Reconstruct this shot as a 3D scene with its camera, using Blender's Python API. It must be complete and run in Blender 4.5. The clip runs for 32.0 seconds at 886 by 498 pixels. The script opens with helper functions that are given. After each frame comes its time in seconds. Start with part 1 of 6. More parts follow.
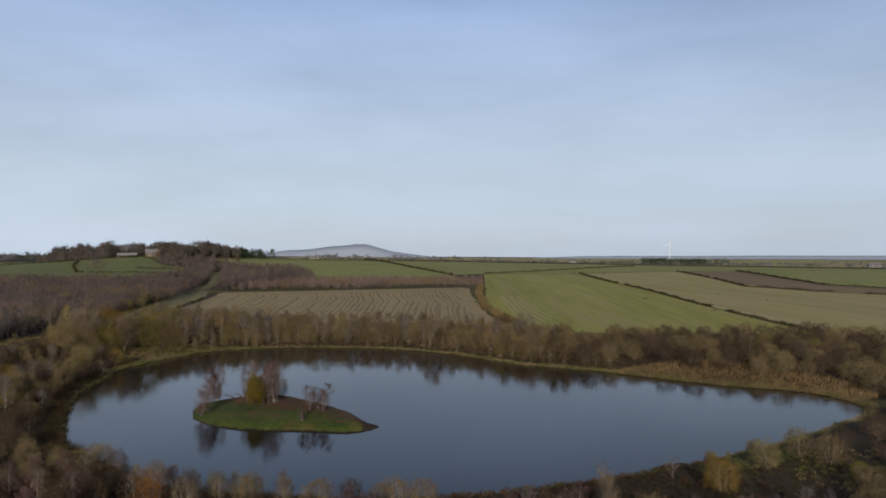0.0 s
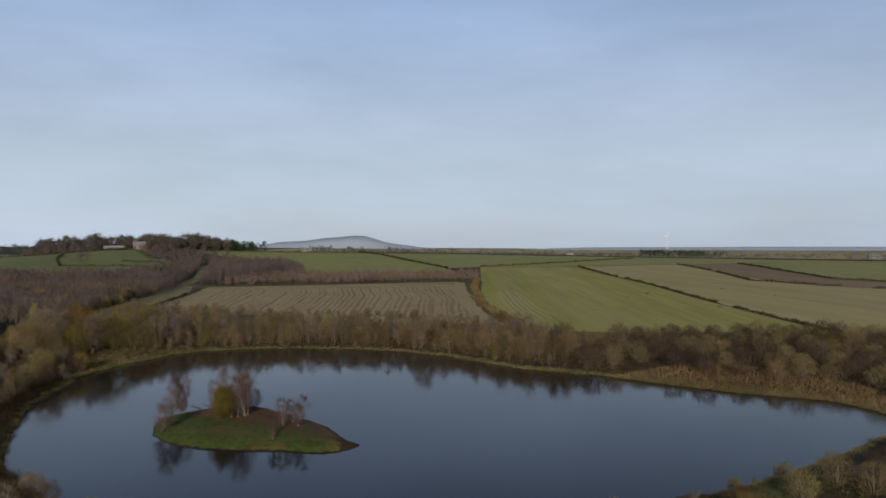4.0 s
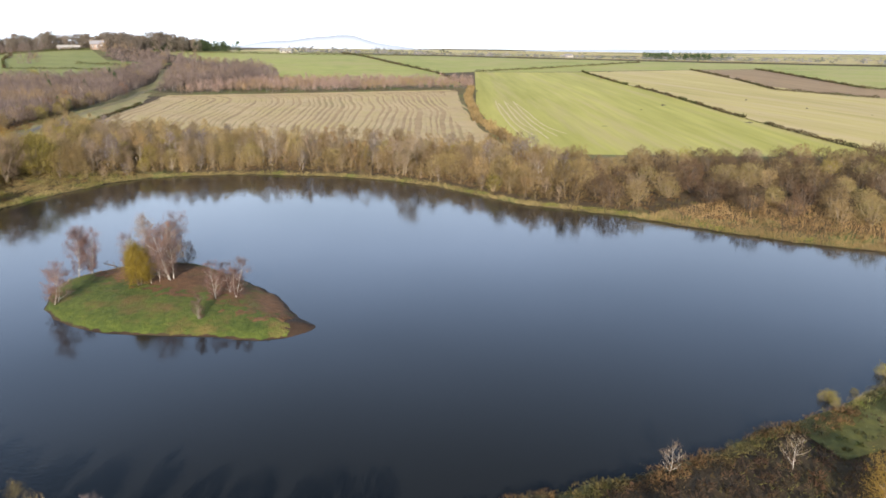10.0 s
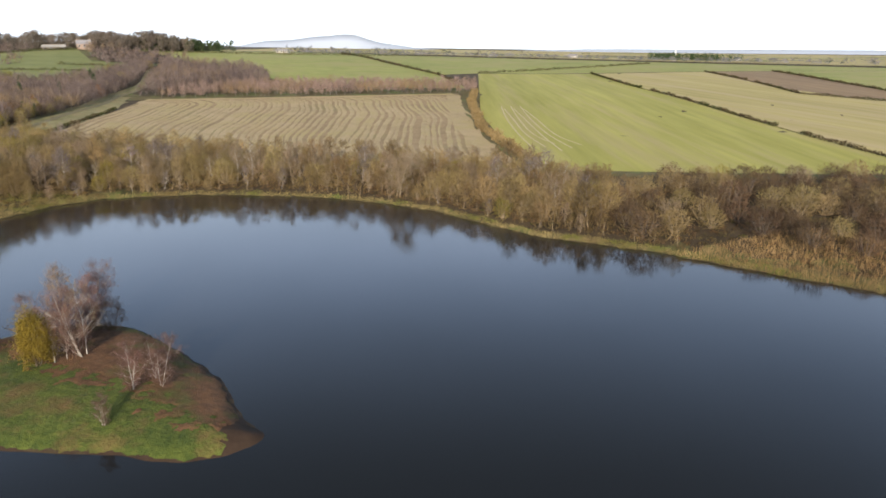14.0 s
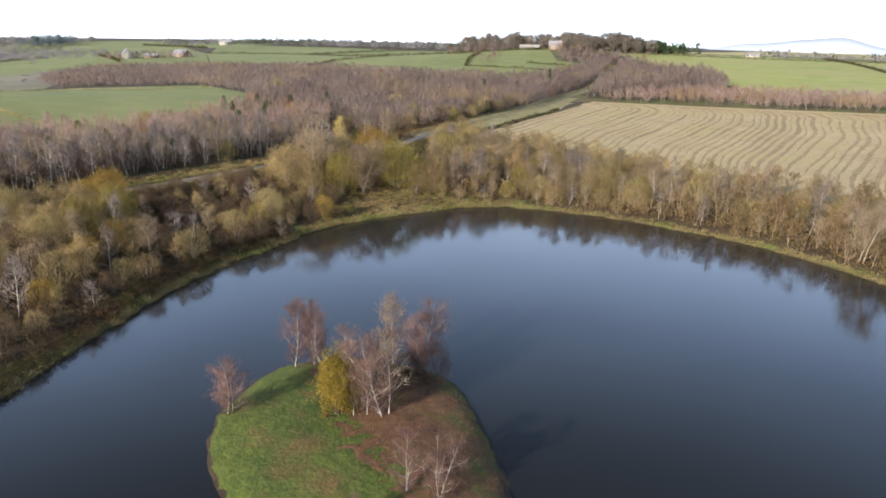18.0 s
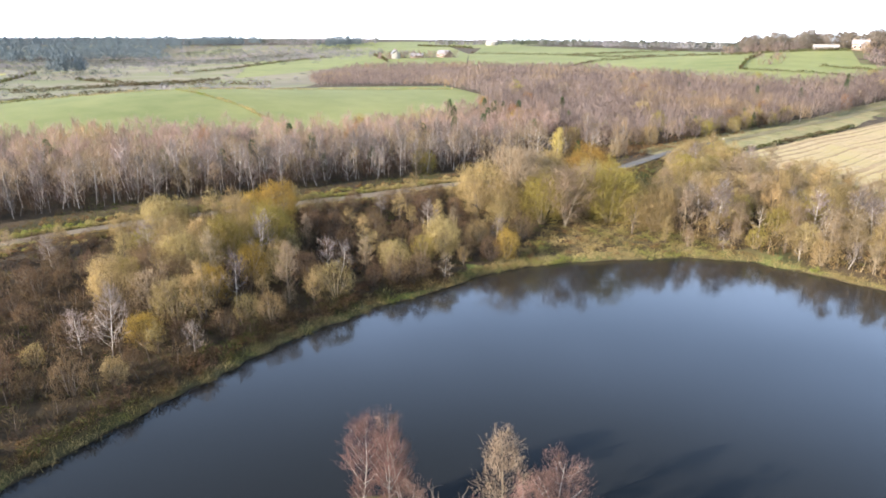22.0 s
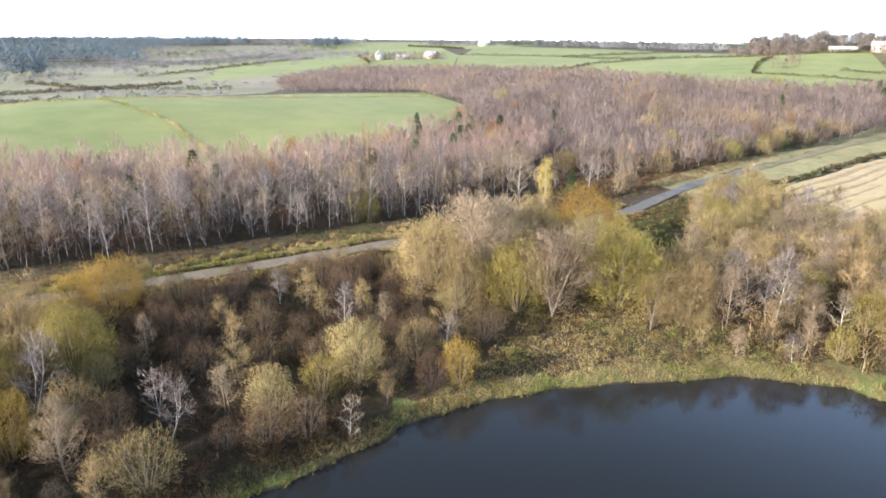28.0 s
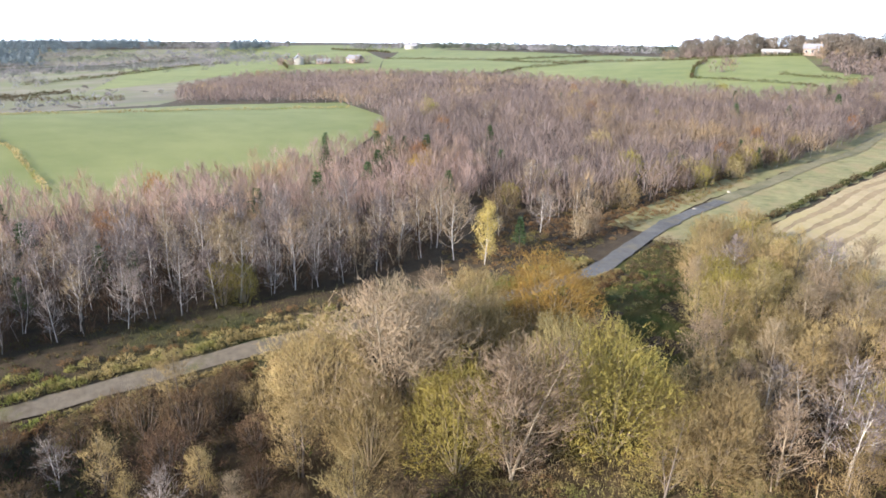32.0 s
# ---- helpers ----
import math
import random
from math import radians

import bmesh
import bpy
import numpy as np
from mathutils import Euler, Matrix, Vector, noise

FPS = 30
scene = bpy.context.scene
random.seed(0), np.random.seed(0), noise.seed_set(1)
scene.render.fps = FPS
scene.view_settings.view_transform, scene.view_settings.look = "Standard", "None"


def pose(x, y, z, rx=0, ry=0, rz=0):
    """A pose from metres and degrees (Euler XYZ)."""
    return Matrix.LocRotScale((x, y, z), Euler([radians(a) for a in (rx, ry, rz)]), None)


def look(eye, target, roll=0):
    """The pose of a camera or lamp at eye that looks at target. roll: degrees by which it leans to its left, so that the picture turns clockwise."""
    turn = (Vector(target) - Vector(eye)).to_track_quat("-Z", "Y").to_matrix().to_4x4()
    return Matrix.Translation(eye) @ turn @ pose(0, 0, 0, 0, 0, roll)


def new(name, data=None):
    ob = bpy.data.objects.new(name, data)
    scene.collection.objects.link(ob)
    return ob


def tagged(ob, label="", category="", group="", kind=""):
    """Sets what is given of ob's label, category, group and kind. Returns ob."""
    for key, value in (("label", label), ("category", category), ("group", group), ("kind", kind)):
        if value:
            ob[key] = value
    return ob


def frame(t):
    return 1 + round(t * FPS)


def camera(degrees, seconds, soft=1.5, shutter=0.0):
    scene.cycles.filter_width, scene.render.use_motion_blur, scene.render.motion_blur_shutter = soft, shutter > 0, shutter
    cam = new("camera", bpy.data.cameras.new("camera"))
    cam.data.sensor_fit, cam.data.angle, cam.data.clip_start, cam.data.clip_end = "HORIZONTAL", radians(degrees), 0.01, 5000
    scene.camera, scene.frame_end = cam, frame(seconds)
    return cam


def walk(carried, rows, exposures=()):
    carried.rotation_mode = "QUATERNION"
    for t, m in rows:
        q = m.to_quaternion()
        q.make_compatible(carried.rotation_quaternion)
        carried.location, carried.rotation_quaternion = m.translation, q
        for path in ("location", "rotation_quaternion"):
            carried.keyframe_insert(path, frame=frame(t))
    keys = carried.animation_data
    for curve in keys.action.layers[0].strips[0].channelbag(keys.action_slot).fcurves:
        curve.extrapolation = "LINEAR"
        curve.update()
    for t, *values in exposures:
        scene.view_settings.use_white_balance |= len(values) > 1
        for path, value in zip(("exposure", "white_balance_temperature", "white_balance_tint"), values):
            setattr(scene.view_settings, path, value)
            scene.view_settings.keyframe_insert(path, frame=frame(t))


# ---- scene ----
cam = camera(64.9, 32.0, soft=1.7)
PATH = [
    (0, (8.536, 4.678, 30.599), (6.379, 14.442, 30.539), -0.08),
    (2.5, (7.281, 13.184, 30.857), (5.159, 22.956, 30.77), -0.15),
    (4.5, (6.772, 19.853, 31.414), (4.666, 29.623, 31.094), -0.07),
    (5, (6.336, 22.383, 31.328), (4.277, 32.05, 29.807), -0.07),
    (5.5, (5.837, 24.691, 31.321), (3.855, 34.133, 28.691), 0.03),
    (6, (5.228, 27.208, 31.524), (3.28, 36.576, 28.617), 0.07),
    (6.5, (4.845, 29.466, 31.552), (2.903, 38.834, 28.641), 0.08),
    (7, (4.487, 31.954, 31.59), (2.545, 41.322, 28.679), 0.05),
    (7.5, (4.024, 34.602, 31.547), (2.083, 43.97, 28.638), 0.12),
    (8, (3.501, 37.37, 31.548), (1.566, 46.739, 28.635), 0.11),
    (8.5, (3.047, 39.922, 31.556), (1.116, 49.29, 28.641), 0.17),
    (9, (2.446, 42.825, 31.488), (0.523, 52.196, 28.573), 0.16),
    (9.5, (2.0, 45.415, 31.506), (0.078, 54.784, 28.587), 0.15),
    (10, (1.419, 48.28, 31.501), (-0.494, 57.649, 28.576), 0.23),
    (10.5, (0.906, 50.976, 31.446), (-1.005, 60.345, 28.518), 0.18),
    (11, (0.385, 53.843, 31.516), (-1.524, 63.21, 28.583), 0.26),
    (11.5, (-0.189, 56.472, 31.499), (-2.089, 65.841, 28.564), 0.28),
    (12, (-0.767, 59.398, 31.498), (-2.663, 68.767, 28.563), 0.28),
    (12.5, (-1.22, 62.135, 31.532), (-3.126, 71.502, 28.596), 0.33),
    (13, (-1.802, 65.116, 31.513), (-3.706, 74.484, 28.58), 0.33),
    (13.5, (-2.335, 67.884, 31.503), (-4.243, 77.253, 28.572), 0.36),
    (15.5, (-4.535, 78.897, 31.398), (-7.684, 87.933, 28.492), 0.19),
    (16, (-5.538, 81.851, 31.381), (-9.626, 90.504, 28.48), 0.50),
    (16.5, (-6.323, 84.735, 31.29), (-11.256, 92.935, 28.387), 0.57),
    (17, (-7.228, 87.728, 31.309), (-13.001, 95.355, 28.393), 0.69),
    (17.5, (-7.995, 90.607, 31.377), (-14.493, 97.617, 28.438), 0.65),
    (18, (-9.153, 93.565, 31.369), (-16.22, 99.994, 28.415), 0.70),
    (18.5, (-10.393, 96.319, 31.353), (-17.615, 102.57, 28.393), 0.73),
    (19, (-12.043, 99.247, 31.286), (-19.279, 105.48, 28.32), 0.79),
    (19.5, (-13.611, 101.853, 31.27), (-20.847, 108.087, 28.306), 0.80),
    (20, (-15.685, 104.558, 31.234), (-22.951, 110.757, 28.271), 0.85),
    (20.5, (-18.176, 107.105, 31.072), (-26.447, 111.87, 28.093), 0.46),
    (21, (-20.068, 110.073, 31.201), (-28.968, 113.514, 28.21), 0.33),
    (21.5, (-22.198, 112.416, 31.166), (-31.111, 115.831, 28.183), 0.30),
    (22, (-24.474, 114.664, 31.071), (-33.393, 118.065, 28.092), 0.24),
    (22.5, (-26.694, 116.696, 31.156), (-35.618, 120.089, 28.181), 0.23),
    (23, (-28.924, 118.742, 31.393), (-37.85, 122.126, 28.414), 0.23),
    (23.5, (-31.312, 120.462, 31.577), (-40.234, 123.848, 28.587), 0.28),
    (24, (-34.185, 122.298, 31.636), (-43.103, 125.69, 28.643), 0.35),
    (24.5, (-36.854, 124.009, 31.578), (-45.776, 127.395, 28.587), 0.31),
    (25, (-39.728, 125.674, 31.498), (-48.648, 129.062, 28.505), 0.39),
    (25.5, (-42.327, 127.165, 31.354), (-51.245, 130.555, 28.359), 0.40),
    (27.5, (-53.449, 132.988, 30.814), (-62.355, 136.429, 27.839), 0.37),
    (28, (-56.333, 134.435, 30.83), (-65.235, 137.886, 27.854), 0.36),
    (28.5, (-59.087, 135.802, 30.81), (-67.985, 139.262, 27.833), 0.35),
    (29, (-61.988, 137.317, 30.792), (-70.885, 140.782, 27.82), 0.28),
    (29.5, (-64.758, 138.638, 30.779), (-73.653, 142.112, 27.81), 0.30),
    (30, (-67.72, 140.065, 30.809), (-76.612, 143.549, 27.843), 0.34),
    (30.5, (-70.441, 141.358, 30.89), (-79.326, 144.855, 27.921), 0.36),
    (31, (-76.936, 144.37, 30.78), (-85.816, 147.894, 27.827), 0.38),
    (31.5, (-80.425, 146.379, 30.785), (-89.313, 149.897, 27.85), 0.18),
    (31.8, (-82.518, 147.585, 30.788), (-91.412, 151.099, 27.864), 0.06),
    (32, (-82.361, 147.723, 30.752), (-90.888, 152.044, 27.817), 0.35),
]

EXPOSURES = [(0, -0.7, 6650, 10), (2.5, -0.75, 6650, 10), (4.5, -0.82, 6600, 10), (5.0, -0.72, 6550, 10), (5.5, -0.15, 6450, 10), (6.0, 0.62, 6400, 10), (6.5, 0.95, 6450, 10), (9, 1.2, 6800, 10),
             (12, 1.05, 7100, 10), (13.5, 0.92, 7100, 10), (15.5, 0.5, 6750, 10), (16.3, 0.5, 6700, 10), (17, 0.68, 6650, 10), (18, 1.15, 6650, 10), (19, 1.5, 6700, 10), (21, 1.85, 6750, 10), (25, 2.08, 6400, 10), (28, 2.0, 6300, 10),
             (30, 1.85, 6250, 10), (32, 1.75, 6250, 10)]
walk(cam, [(t, look(eye, target, roll)) for t, eye, target, roll in PATH], EXPOSURES)

# ---- sky and sun ----
SUN_HEIGHT, SUN_TURN = radians(20), radians(172)  # the sun stands low behind the start, seen from the lake
world = bpy.data.worlds.new("winter_sky")
scene.world = world
world.use_nodes = True
wn, wl = world.node_tree.nodes, world.node_tree.links
sky = wn.new("ShaderNodeTexSky")
sky.sky_type, sky.sun_disc, sky.sun_elevation, sky.sun_rotation = "NISHITA", False, SUN_HEIGHT, SUN_TURN
sky.air_density, sky.dust_density, sky.ozone_density = 1.0, 0.5, 1.6
coord = wn.new("ShaderNodeTexCoord")
squash = wn.new("ShaderNodeMapping")
squash.inputs["Scale"].default_value = (1.2, 1.2, 5.0)
squash.inputs["Rotation"].default_value = (0.12, 0.1, 0.4)
veil = wn.new("ShaderNodeTexNoise")
veil.inputs["Scale"].default_value, veil.inputs["Detail"].default_value, veil.inputs["Roughness"].default_value = 1.3, 6.0, 0.55
ramp = wn.new("ShaderNodeValToRGB")
ramp.color_ramp.elements[0].position, ramp.color_ramp.elements[0].color = 0.36, (0.62, 0.62, 0.62, 1)
ramp.color_ramp.elements[1].position, ramp.color_ramp.elements[1].color = 0.7, (0.95, 0.95, 0.95, 1)
cloud = wn.new("ShaderNodeMixRGB")
wl.new(coord.outputs["Generated"], squash.inputs["Vector"])
wl.new(squash.outputs["Vector"], veil.inputs["Vector"])
wl.new(veil.outputs["Fac"], ramp.inputs["Fac"])
high = wn.new("ShaderNodeSeparateXYZ")  # the haze thins out towards the zenith
wl.new(coord.outputs["Generated"], high.inputs["Vector"])
thin = wn.new("ShaderNodeMapRange")
thin.interpolation_type = "SMOOTHSTEP"
thin.inputs["From Min"].default_value, thin.inputs["From Max"].default_value = 0.22, 0.66
thin.inputs["To Min"].default_value, thin.inputs["To Max"].default_value = 1.0, 0.06
wl.new(high.outputs["Z"], thin.inputs["Value"])
haze = wn.new("ShaderNodeMath")
haze.operation = "MULTIPLY"
wl.new(ramp.outputs["Color"], haze.inputs[0])
wl.new(thin.outputs["Result"], haze.inputs[1])
glow = wn.new("ShaderNodeMapRange")  # the haze is brighter on the sun's side, in the west
glow.inputs["From Min"].default_value, glow.inputs["From Max"].default_value = -1.0, 0.3
glow.inputs["To Min"].default_value, glow.inputs["To Max"].default_value = 1.2, 1.0
wl.new(high.outputs["X"], glow.inputs["Value"])
bright = wn.new("ShaderNodeVectorMath")
bright.operation = "SCALE"
tone = wn.new("ShaderNodeMixRGB")  # whitish near the horizon, bluer higher up
tone.inputs["Color1"].default_value, tone.inputs["Color2"].default_value = (11.2, 13.5, 16.8, 1), (7.5, 10.8, 17.5, 1)
climb = wn.new("ShaderNodeMapRange")
climb.interpolation_type = "SMOOTHSTEP"
climb.inputs["From Min"].default_value, climb.inputs["From Max"].default_value = 0.08, 0.42
wl.new(high.outputs["Z"], climb.inputs["Value"])
wl.new(climb.outputs["Result"], tone.inputs["Fac"])
wl.new(tone.outputs["Color"], bright.inputs[0])
wl.new(glow.outputs["Result"], bright.inputs["Scale"])
wl.new(bright.outputs["Vector"], cloud.inputs["Color2"])
wl.new(haze.outputs["Value"], cloud.inputs["Fac"])
wl.new(sky.outputs["Color"], cloud.inputs["Color1"])
deep = wn.new("ShaderNodeMapRange")  # the winter sky darkens towards the zenith
deep.interpolation_type = "SMOOTHSTEP"
deep.inputs["From Min"].default_value, deep.inputs["From Max"].default_value = 0.31, 0.62
wl.new(high.outputs["Z"], deep.inputs["Value"])
zenith = wn.new("ShaderNodeMixRGB")
zenith.blend_type = "MULTIPLY"
zenith.inputs["Color2"].default_value = (0.60, 0.59, 0.56, 1)
wl.new(deep.outputs["Result"], zenith.inputs["Fac"])
wl.new(cloud.outputs["Color"], zenith.inputs["Color1"])
wl.new(zenith.outputs["Color"], wn["Background"].inputs["Color"])
wn["Background"].inputs["Strength"].default_value = 0.077

sun = new("sun", bpy.data.lights.new("sun", "SUN"))
sun.data.energy, sun.data.angle, sun.data.color = 5.0, radians(0.6), (1.0, 0.898, 0.785)
sun.matrix_world = look((0, 0, 300), (-130 * math.sin(radians(8)), 130 * math.cos(radians(8)), 300 - 130 * math.tan(SUN_HEIGHT)))


# ---- materials ----
def material(name, dark, light, scale=1.0, rough=0.9, bump=0.0, bump_scale=8.0, vary=0.0, patch=None, patch_scale=0.1, patch_at=(0.45, 0.6), stretch=(1, 1, 1), turn=0.0,
             island=0.0, metal=0.0, local=False, thin=0.0):
    """A weathered surface: two colours mixed by fine and coarse noise, a third in patches, and bump. vary: by how much alike things differ; thin: the share of light that passes through."""
    m = bpy.data.materials.new(name)
    m.use_nodes = True
    n, l = m.node_tree.nodes, m.node_tree.links
    bsdf = n["Principled BSDF"]
    bsdf.inputs["Roughness"].default_value, bsdf.inputs["Metallic"].default_value = rough, metal
    bsdf.inputs["Specular IOR Level"].default_value = 0.25
    at = n.new("ShaderNodeTexCoord" if local else "ShaderNodeNewGeometry").outputs["Object" if local else "Position"]
    turned = n.new("ShaderNodeMapping")
    turned.vector_type = "TEXTURE"  # turned first, then stretched along its own axes
    turned.inputs["Rotation"].default_value, turned.inputs["Scale"].default_value = (0, 0, turn), tuple(1 / v for v in stretch)
    l.new(at, turned.inputs["Vector"])

    def grain(size, detail):
        t = n.new("ShaderNodeTexNoise")
        t.inputs["Scale"].default_value, t.inputs["Detail"].default_value, t.inputs["Roughness"].default_value = size, detail, 0.65
        l.new(turned.outputs["Vector"], t.inputs["Vector"])
        return t.outputs["Fac"]

    def blend(fac, a, b):
        x = n.new("ShaderNodeMixRGB")
        for value, socket in ((fac, "Fac"), (a, "Color1"), (b, "Color2")):
            if isinstance(value, (tuple, float, int)):
                x.inputs[socket].default_value = (*value, 1) if isinstance(value, tuple) else value
            else:
                l.new(value, x.inputs[socket])
        return x.outputs["Color"]

    def ranged(value, a, b):
        x = n.new("ShaderNodeMapRange")
        x.inputs["From Min"].default_value, x.inputs["From Max"].default_value = a, b
        l.new(value, x.inputs["Value"])
        return x.outputs["Result"]

    fine, coarse = grain(scale, 6.0), grain(scale * 0.13, 4.0)
    both = n.new("ShaderNodeMath")
    both.operation = "MULTIPLY_ADD"
    both.inputs[1].default_value = 0.5
    l.new(coarse, both.inputs[0])
    half = n.new("ShaderNodeMath")
    half.operation = "MULTIPLY"
    half.inputs[1].default_value = 0.5
    l.new(fine, half.inputs[0])
    l.new(half.outputs[0], both.inputs[2])
    colour = blend(ranged(both.outputs[0], 0.36, 0.64), dark, light)
    if patch:
        colour = blend(ranged(grain(patch_scale, 5.0), *patch_at), colour, patch)
    if vary or island:
        hsv = n.new("ShaderNodeHueSaturation")
        chance = n.new("ShaderNodeObjectInfo").outputs["Random"] if vary else n.new("ShaderNodeNewGeometry").outputs["Random Per Island"]
        v = vary or island
        x = n.new("ShaderNodeMapRange")
        x.inputs["To Min"].default_value, x.inputs["To Max"].default_value = 1 - v, 1 + v
        l.new(chance, x.inputs["Value"])
        l.new(x.outputs["Result"], hsv.inputs["Value"])
        y = n.new("ShaderNodeMath")
        y.operation = "MULTIPLY_ADD"
        y.inputs[1].default_value, y.inputs[2].default_value = 0.05 * min(1, v * 2), 0.5 - 0.025 * min(1, v * 2)
        z = n.new("ShaderNodeMath")
        z.operation = "FRACT"
        w = n.new("ShaderNodeMath")
        w.operation = "MULTIPLY"
        w.inputs[1].default_value = 7.31
        l.new(chance, w.inputs[0])
        l.new(w.outputs[0], z.inputs[0])
        l.new(z.outputs[0], y.inputs[0])
        l.new(y.outputs[0], hsv.inputs["Hue"])
        l.new(colour, hsv.inputs["Color"])
        colour = hsv.outputs["Color"]
    l.new(colour, bsdf.inputs["Base Color"])
    if bump:
        b = n.new("ShaderNodeBump")
        b.inputs["Strength"].default_value, b.inputs["Distance"].default_value = bump, 0.15
        l.new(grain(bump_scale, 5.0), b.inputs["Height"])
        l.new(b.outputs["Normal"], bsdf.inputs["Normal"])
    if thin:
        lets, both_ways = n.new("ShaderNodeBsdfTranslucent"), n.new("ShaderNodeMixShader")
        both_ways.inputs["Fac"].default_value = thin
        l.new(colour, lets.inputs["Color"])
        l.new(bsdf.outputs["BSDF"], both_ways.inputs[1])
        l.new(lets.outputs["BSDF"], both_ways.inputs[2])
        l.new(both_ways.outputs["Shader"], n["Material Output"].inputs["Surface"])
    return m


def water_material():
    m = bpy.data.materials.new("lake_water")
    m.use_nodes = True
    n, l = m.node_tree.nodes, m.node_tree.links
    bsdf = n["Principled BSDF"]
    bsdf.inputs["Base Color"].default_value = (0.0112, 0.0125, 0.0138, 1)
    bsdf.inputs["Roughness"].default_value, bsdf.inputs["IOR"].default_value = 0.06, 1.33
    at = n.new("ShaderNodeNewGeometry").outputs["Position"]
    place = n.new("ShaderNodeMapping")
    place.inputs["Rotation"].default_value, place.inputs["Scale"].default_value = (0, 0, 0.5), (1.0, 2.2, 1.0)
    l.new(at, place.inputs["Vector"])
    ripple = n.new("ShaderNodeTexNoise")
    ripple.inputs["Scale"].default_value, ripple.inputs["Detail"].default_value = 1.6, 3.0
    l.new(place.outputs["Vector"], ripple.inputs["Vector"])
    gust = n.new("ShaderNodeTexNoise")
    gust.inputs["Scale"].default_value, gust.inputs["Detail"].default_value = 0.03, 3.0
    l.new(at, gust.inputs["Vector"])
    strength = n.new("ShaderNodeMapRange")
    strength.inputs["From Min"].default_value, strength.inputs["From Max"].default_value = 0.4, 0.65
    strength.inputs["To Min"].default_value, strength.inputs["To Max"].default_value = 0.02, 0.10
    l.new(gust.outputs["Fac"], strength.inputs["Value"])
    b = n.new("ShaderNodeBump")
    b.inputs["Distance"].default_value = 0.1
    l.new(strength.outputs["Result"], b.inputs["Strength"])
    l.new(ripple.outputs["Fac"], b.inputs["Height"])
    l.new(b.outputs["Normal"], bsdf.inputs["Normal"])
    return m


WATER = water_material()
HEATH = material("rough_heath", (0.029, 0.021, 0.013), (0.07, 0.05, 0.027), 0.8, bump=0.6, bump_scale=3.0, patch=(0.038, 0.042, 0.014), patch_scale=0.045, patch_at=(0.56, 0.7))
SHORE_GRASS = material("shore_grass", (0.055, 0.05, 0.02), (0.13, 0.107, 0.048), 0.9, bump=0.6, bump_scale=4.0, patch=(0.085, 0.115, 0.03), patch_scale=0.11, patch_at=(0.5, 0.66))
ISLE_GRASS = material("island_grass", (0.022, 0.041, 0.008), (0.092, 0.115, 0.022), 1.5, bump=1.0, bump_scale=3.0, patch=(0.12, 0.075, 0.032), patch_scale=0.22, patch_at=(0.5, 0.72))
LEAF_LITTER = material("leaf_litter", (0.06, 0.032, 0.018), (0.165, 0.088, 0.044), 1.7, bump=0.7, bump_scale=6.0, patch=(0.07, 0.07, 0.02), patch_scale=0.25, patch_at=(0.5, 0.65))
VERGE = material("rough_verge", (0.10, 0.105, 0.045), (0.25, 0.23, 0.115), 0.6, bump=0.6, bump_scale=2.0, patch=(0.22, 0.175, 0.095), patch_scale=0.15, patch_at=(0.48, 0.66))
LAWN = material("short_bank_grass", (0.055, 0.062, 0.016), (0.13, 0.128, 0.036), 1.2, bump=0.6, bump_scale=4.0, patch=(0.09, 0.07, 0.03), patch_scale=0.18, patch_at=(0.52, 0.7))
MUD = material("wet_mud", (0.02, 0.012, 0.008), (0.045, 0.028, 0.018), 1.2, rough=0.85, bump=0.4, bump_scale=5.0)
PASTURE = material("pasture_grass", (0.205, 0.21, 0.045), (0.345, 0.33, 0.092), 0.3, bump=0.3, bump_scale=2.0, stretch=(1, 0.05, 1), turn=0.24, patch=(0.31, 0.265, 0.13), patch_scale=0.13, patch_at=(0.5, 0.74))
PASTURE_DRY = material("dry_pasture", (0.24, 0.215, 0.075), (0.40, 0.34, 0.15), 0.3, bump=0.3, bump_scale=2.0, stretch=(1, 0.06, 1), turn=0.5, patch=(0.36, 0.295, 0.165), patch_scale=0.12, patch_at=(0.46, 0.7))
LEY = material("lush_ley", (0.108, 0.132, 0.042), (0.18, 0.192, 0.07), 0.08, bump=0.2, bump_scale=1.0)
MEADOW = material("far_meadow", (0.165, 0.195, 0.045), (0.27, 0.28, 0.085), 0.1, bump=0.2, bump_scale=1.0, patch=(0.25, 0.24, 0.09), patch_scale=0.03)
MOOR = material("valley_moor", (0.11, 0.10, 0.07), (0.21, 0.185, 0.13), 0.05, patch=(0.13, 0.14, 0.065), patch_scale=0.012, patch_at=(0.45, 0.6))
RED_FIELD = material("ploughed_field", (0.16, 0.11, 0.065), (0.25, 0.18, 0.10), 0.2, bump=0.4, bump_scale=1.0, stretch=(1, 0.15, 1), turn=0.3)
STUBBLE = material("stubble_soil", (0.17, 0.125, 0.07), (0.30, 0.225, 0.13), 0.5, bump=0.5, bump_scale=3.0, patch=(0.19, 0.165, 0.08), patch_scale=0.05, patch_at=(0.5, 0.7))
STRAW = material("cut_straw", (0.255, 0.2, 0.112), (0.375, 0.3, 0.18), 0.7, bump=0.6, bump_scale=4.0, patch=(0.31, 0.259, 0.127), patch_scale=0.06, patch_at=(0.45, 0.65))
PALE_STRAW = material("pale_straw", (0.33, 0.29, 0.16), (0.45, 0.39, 0.235), 0.8, bump=0.4, bump_scale=4.0)
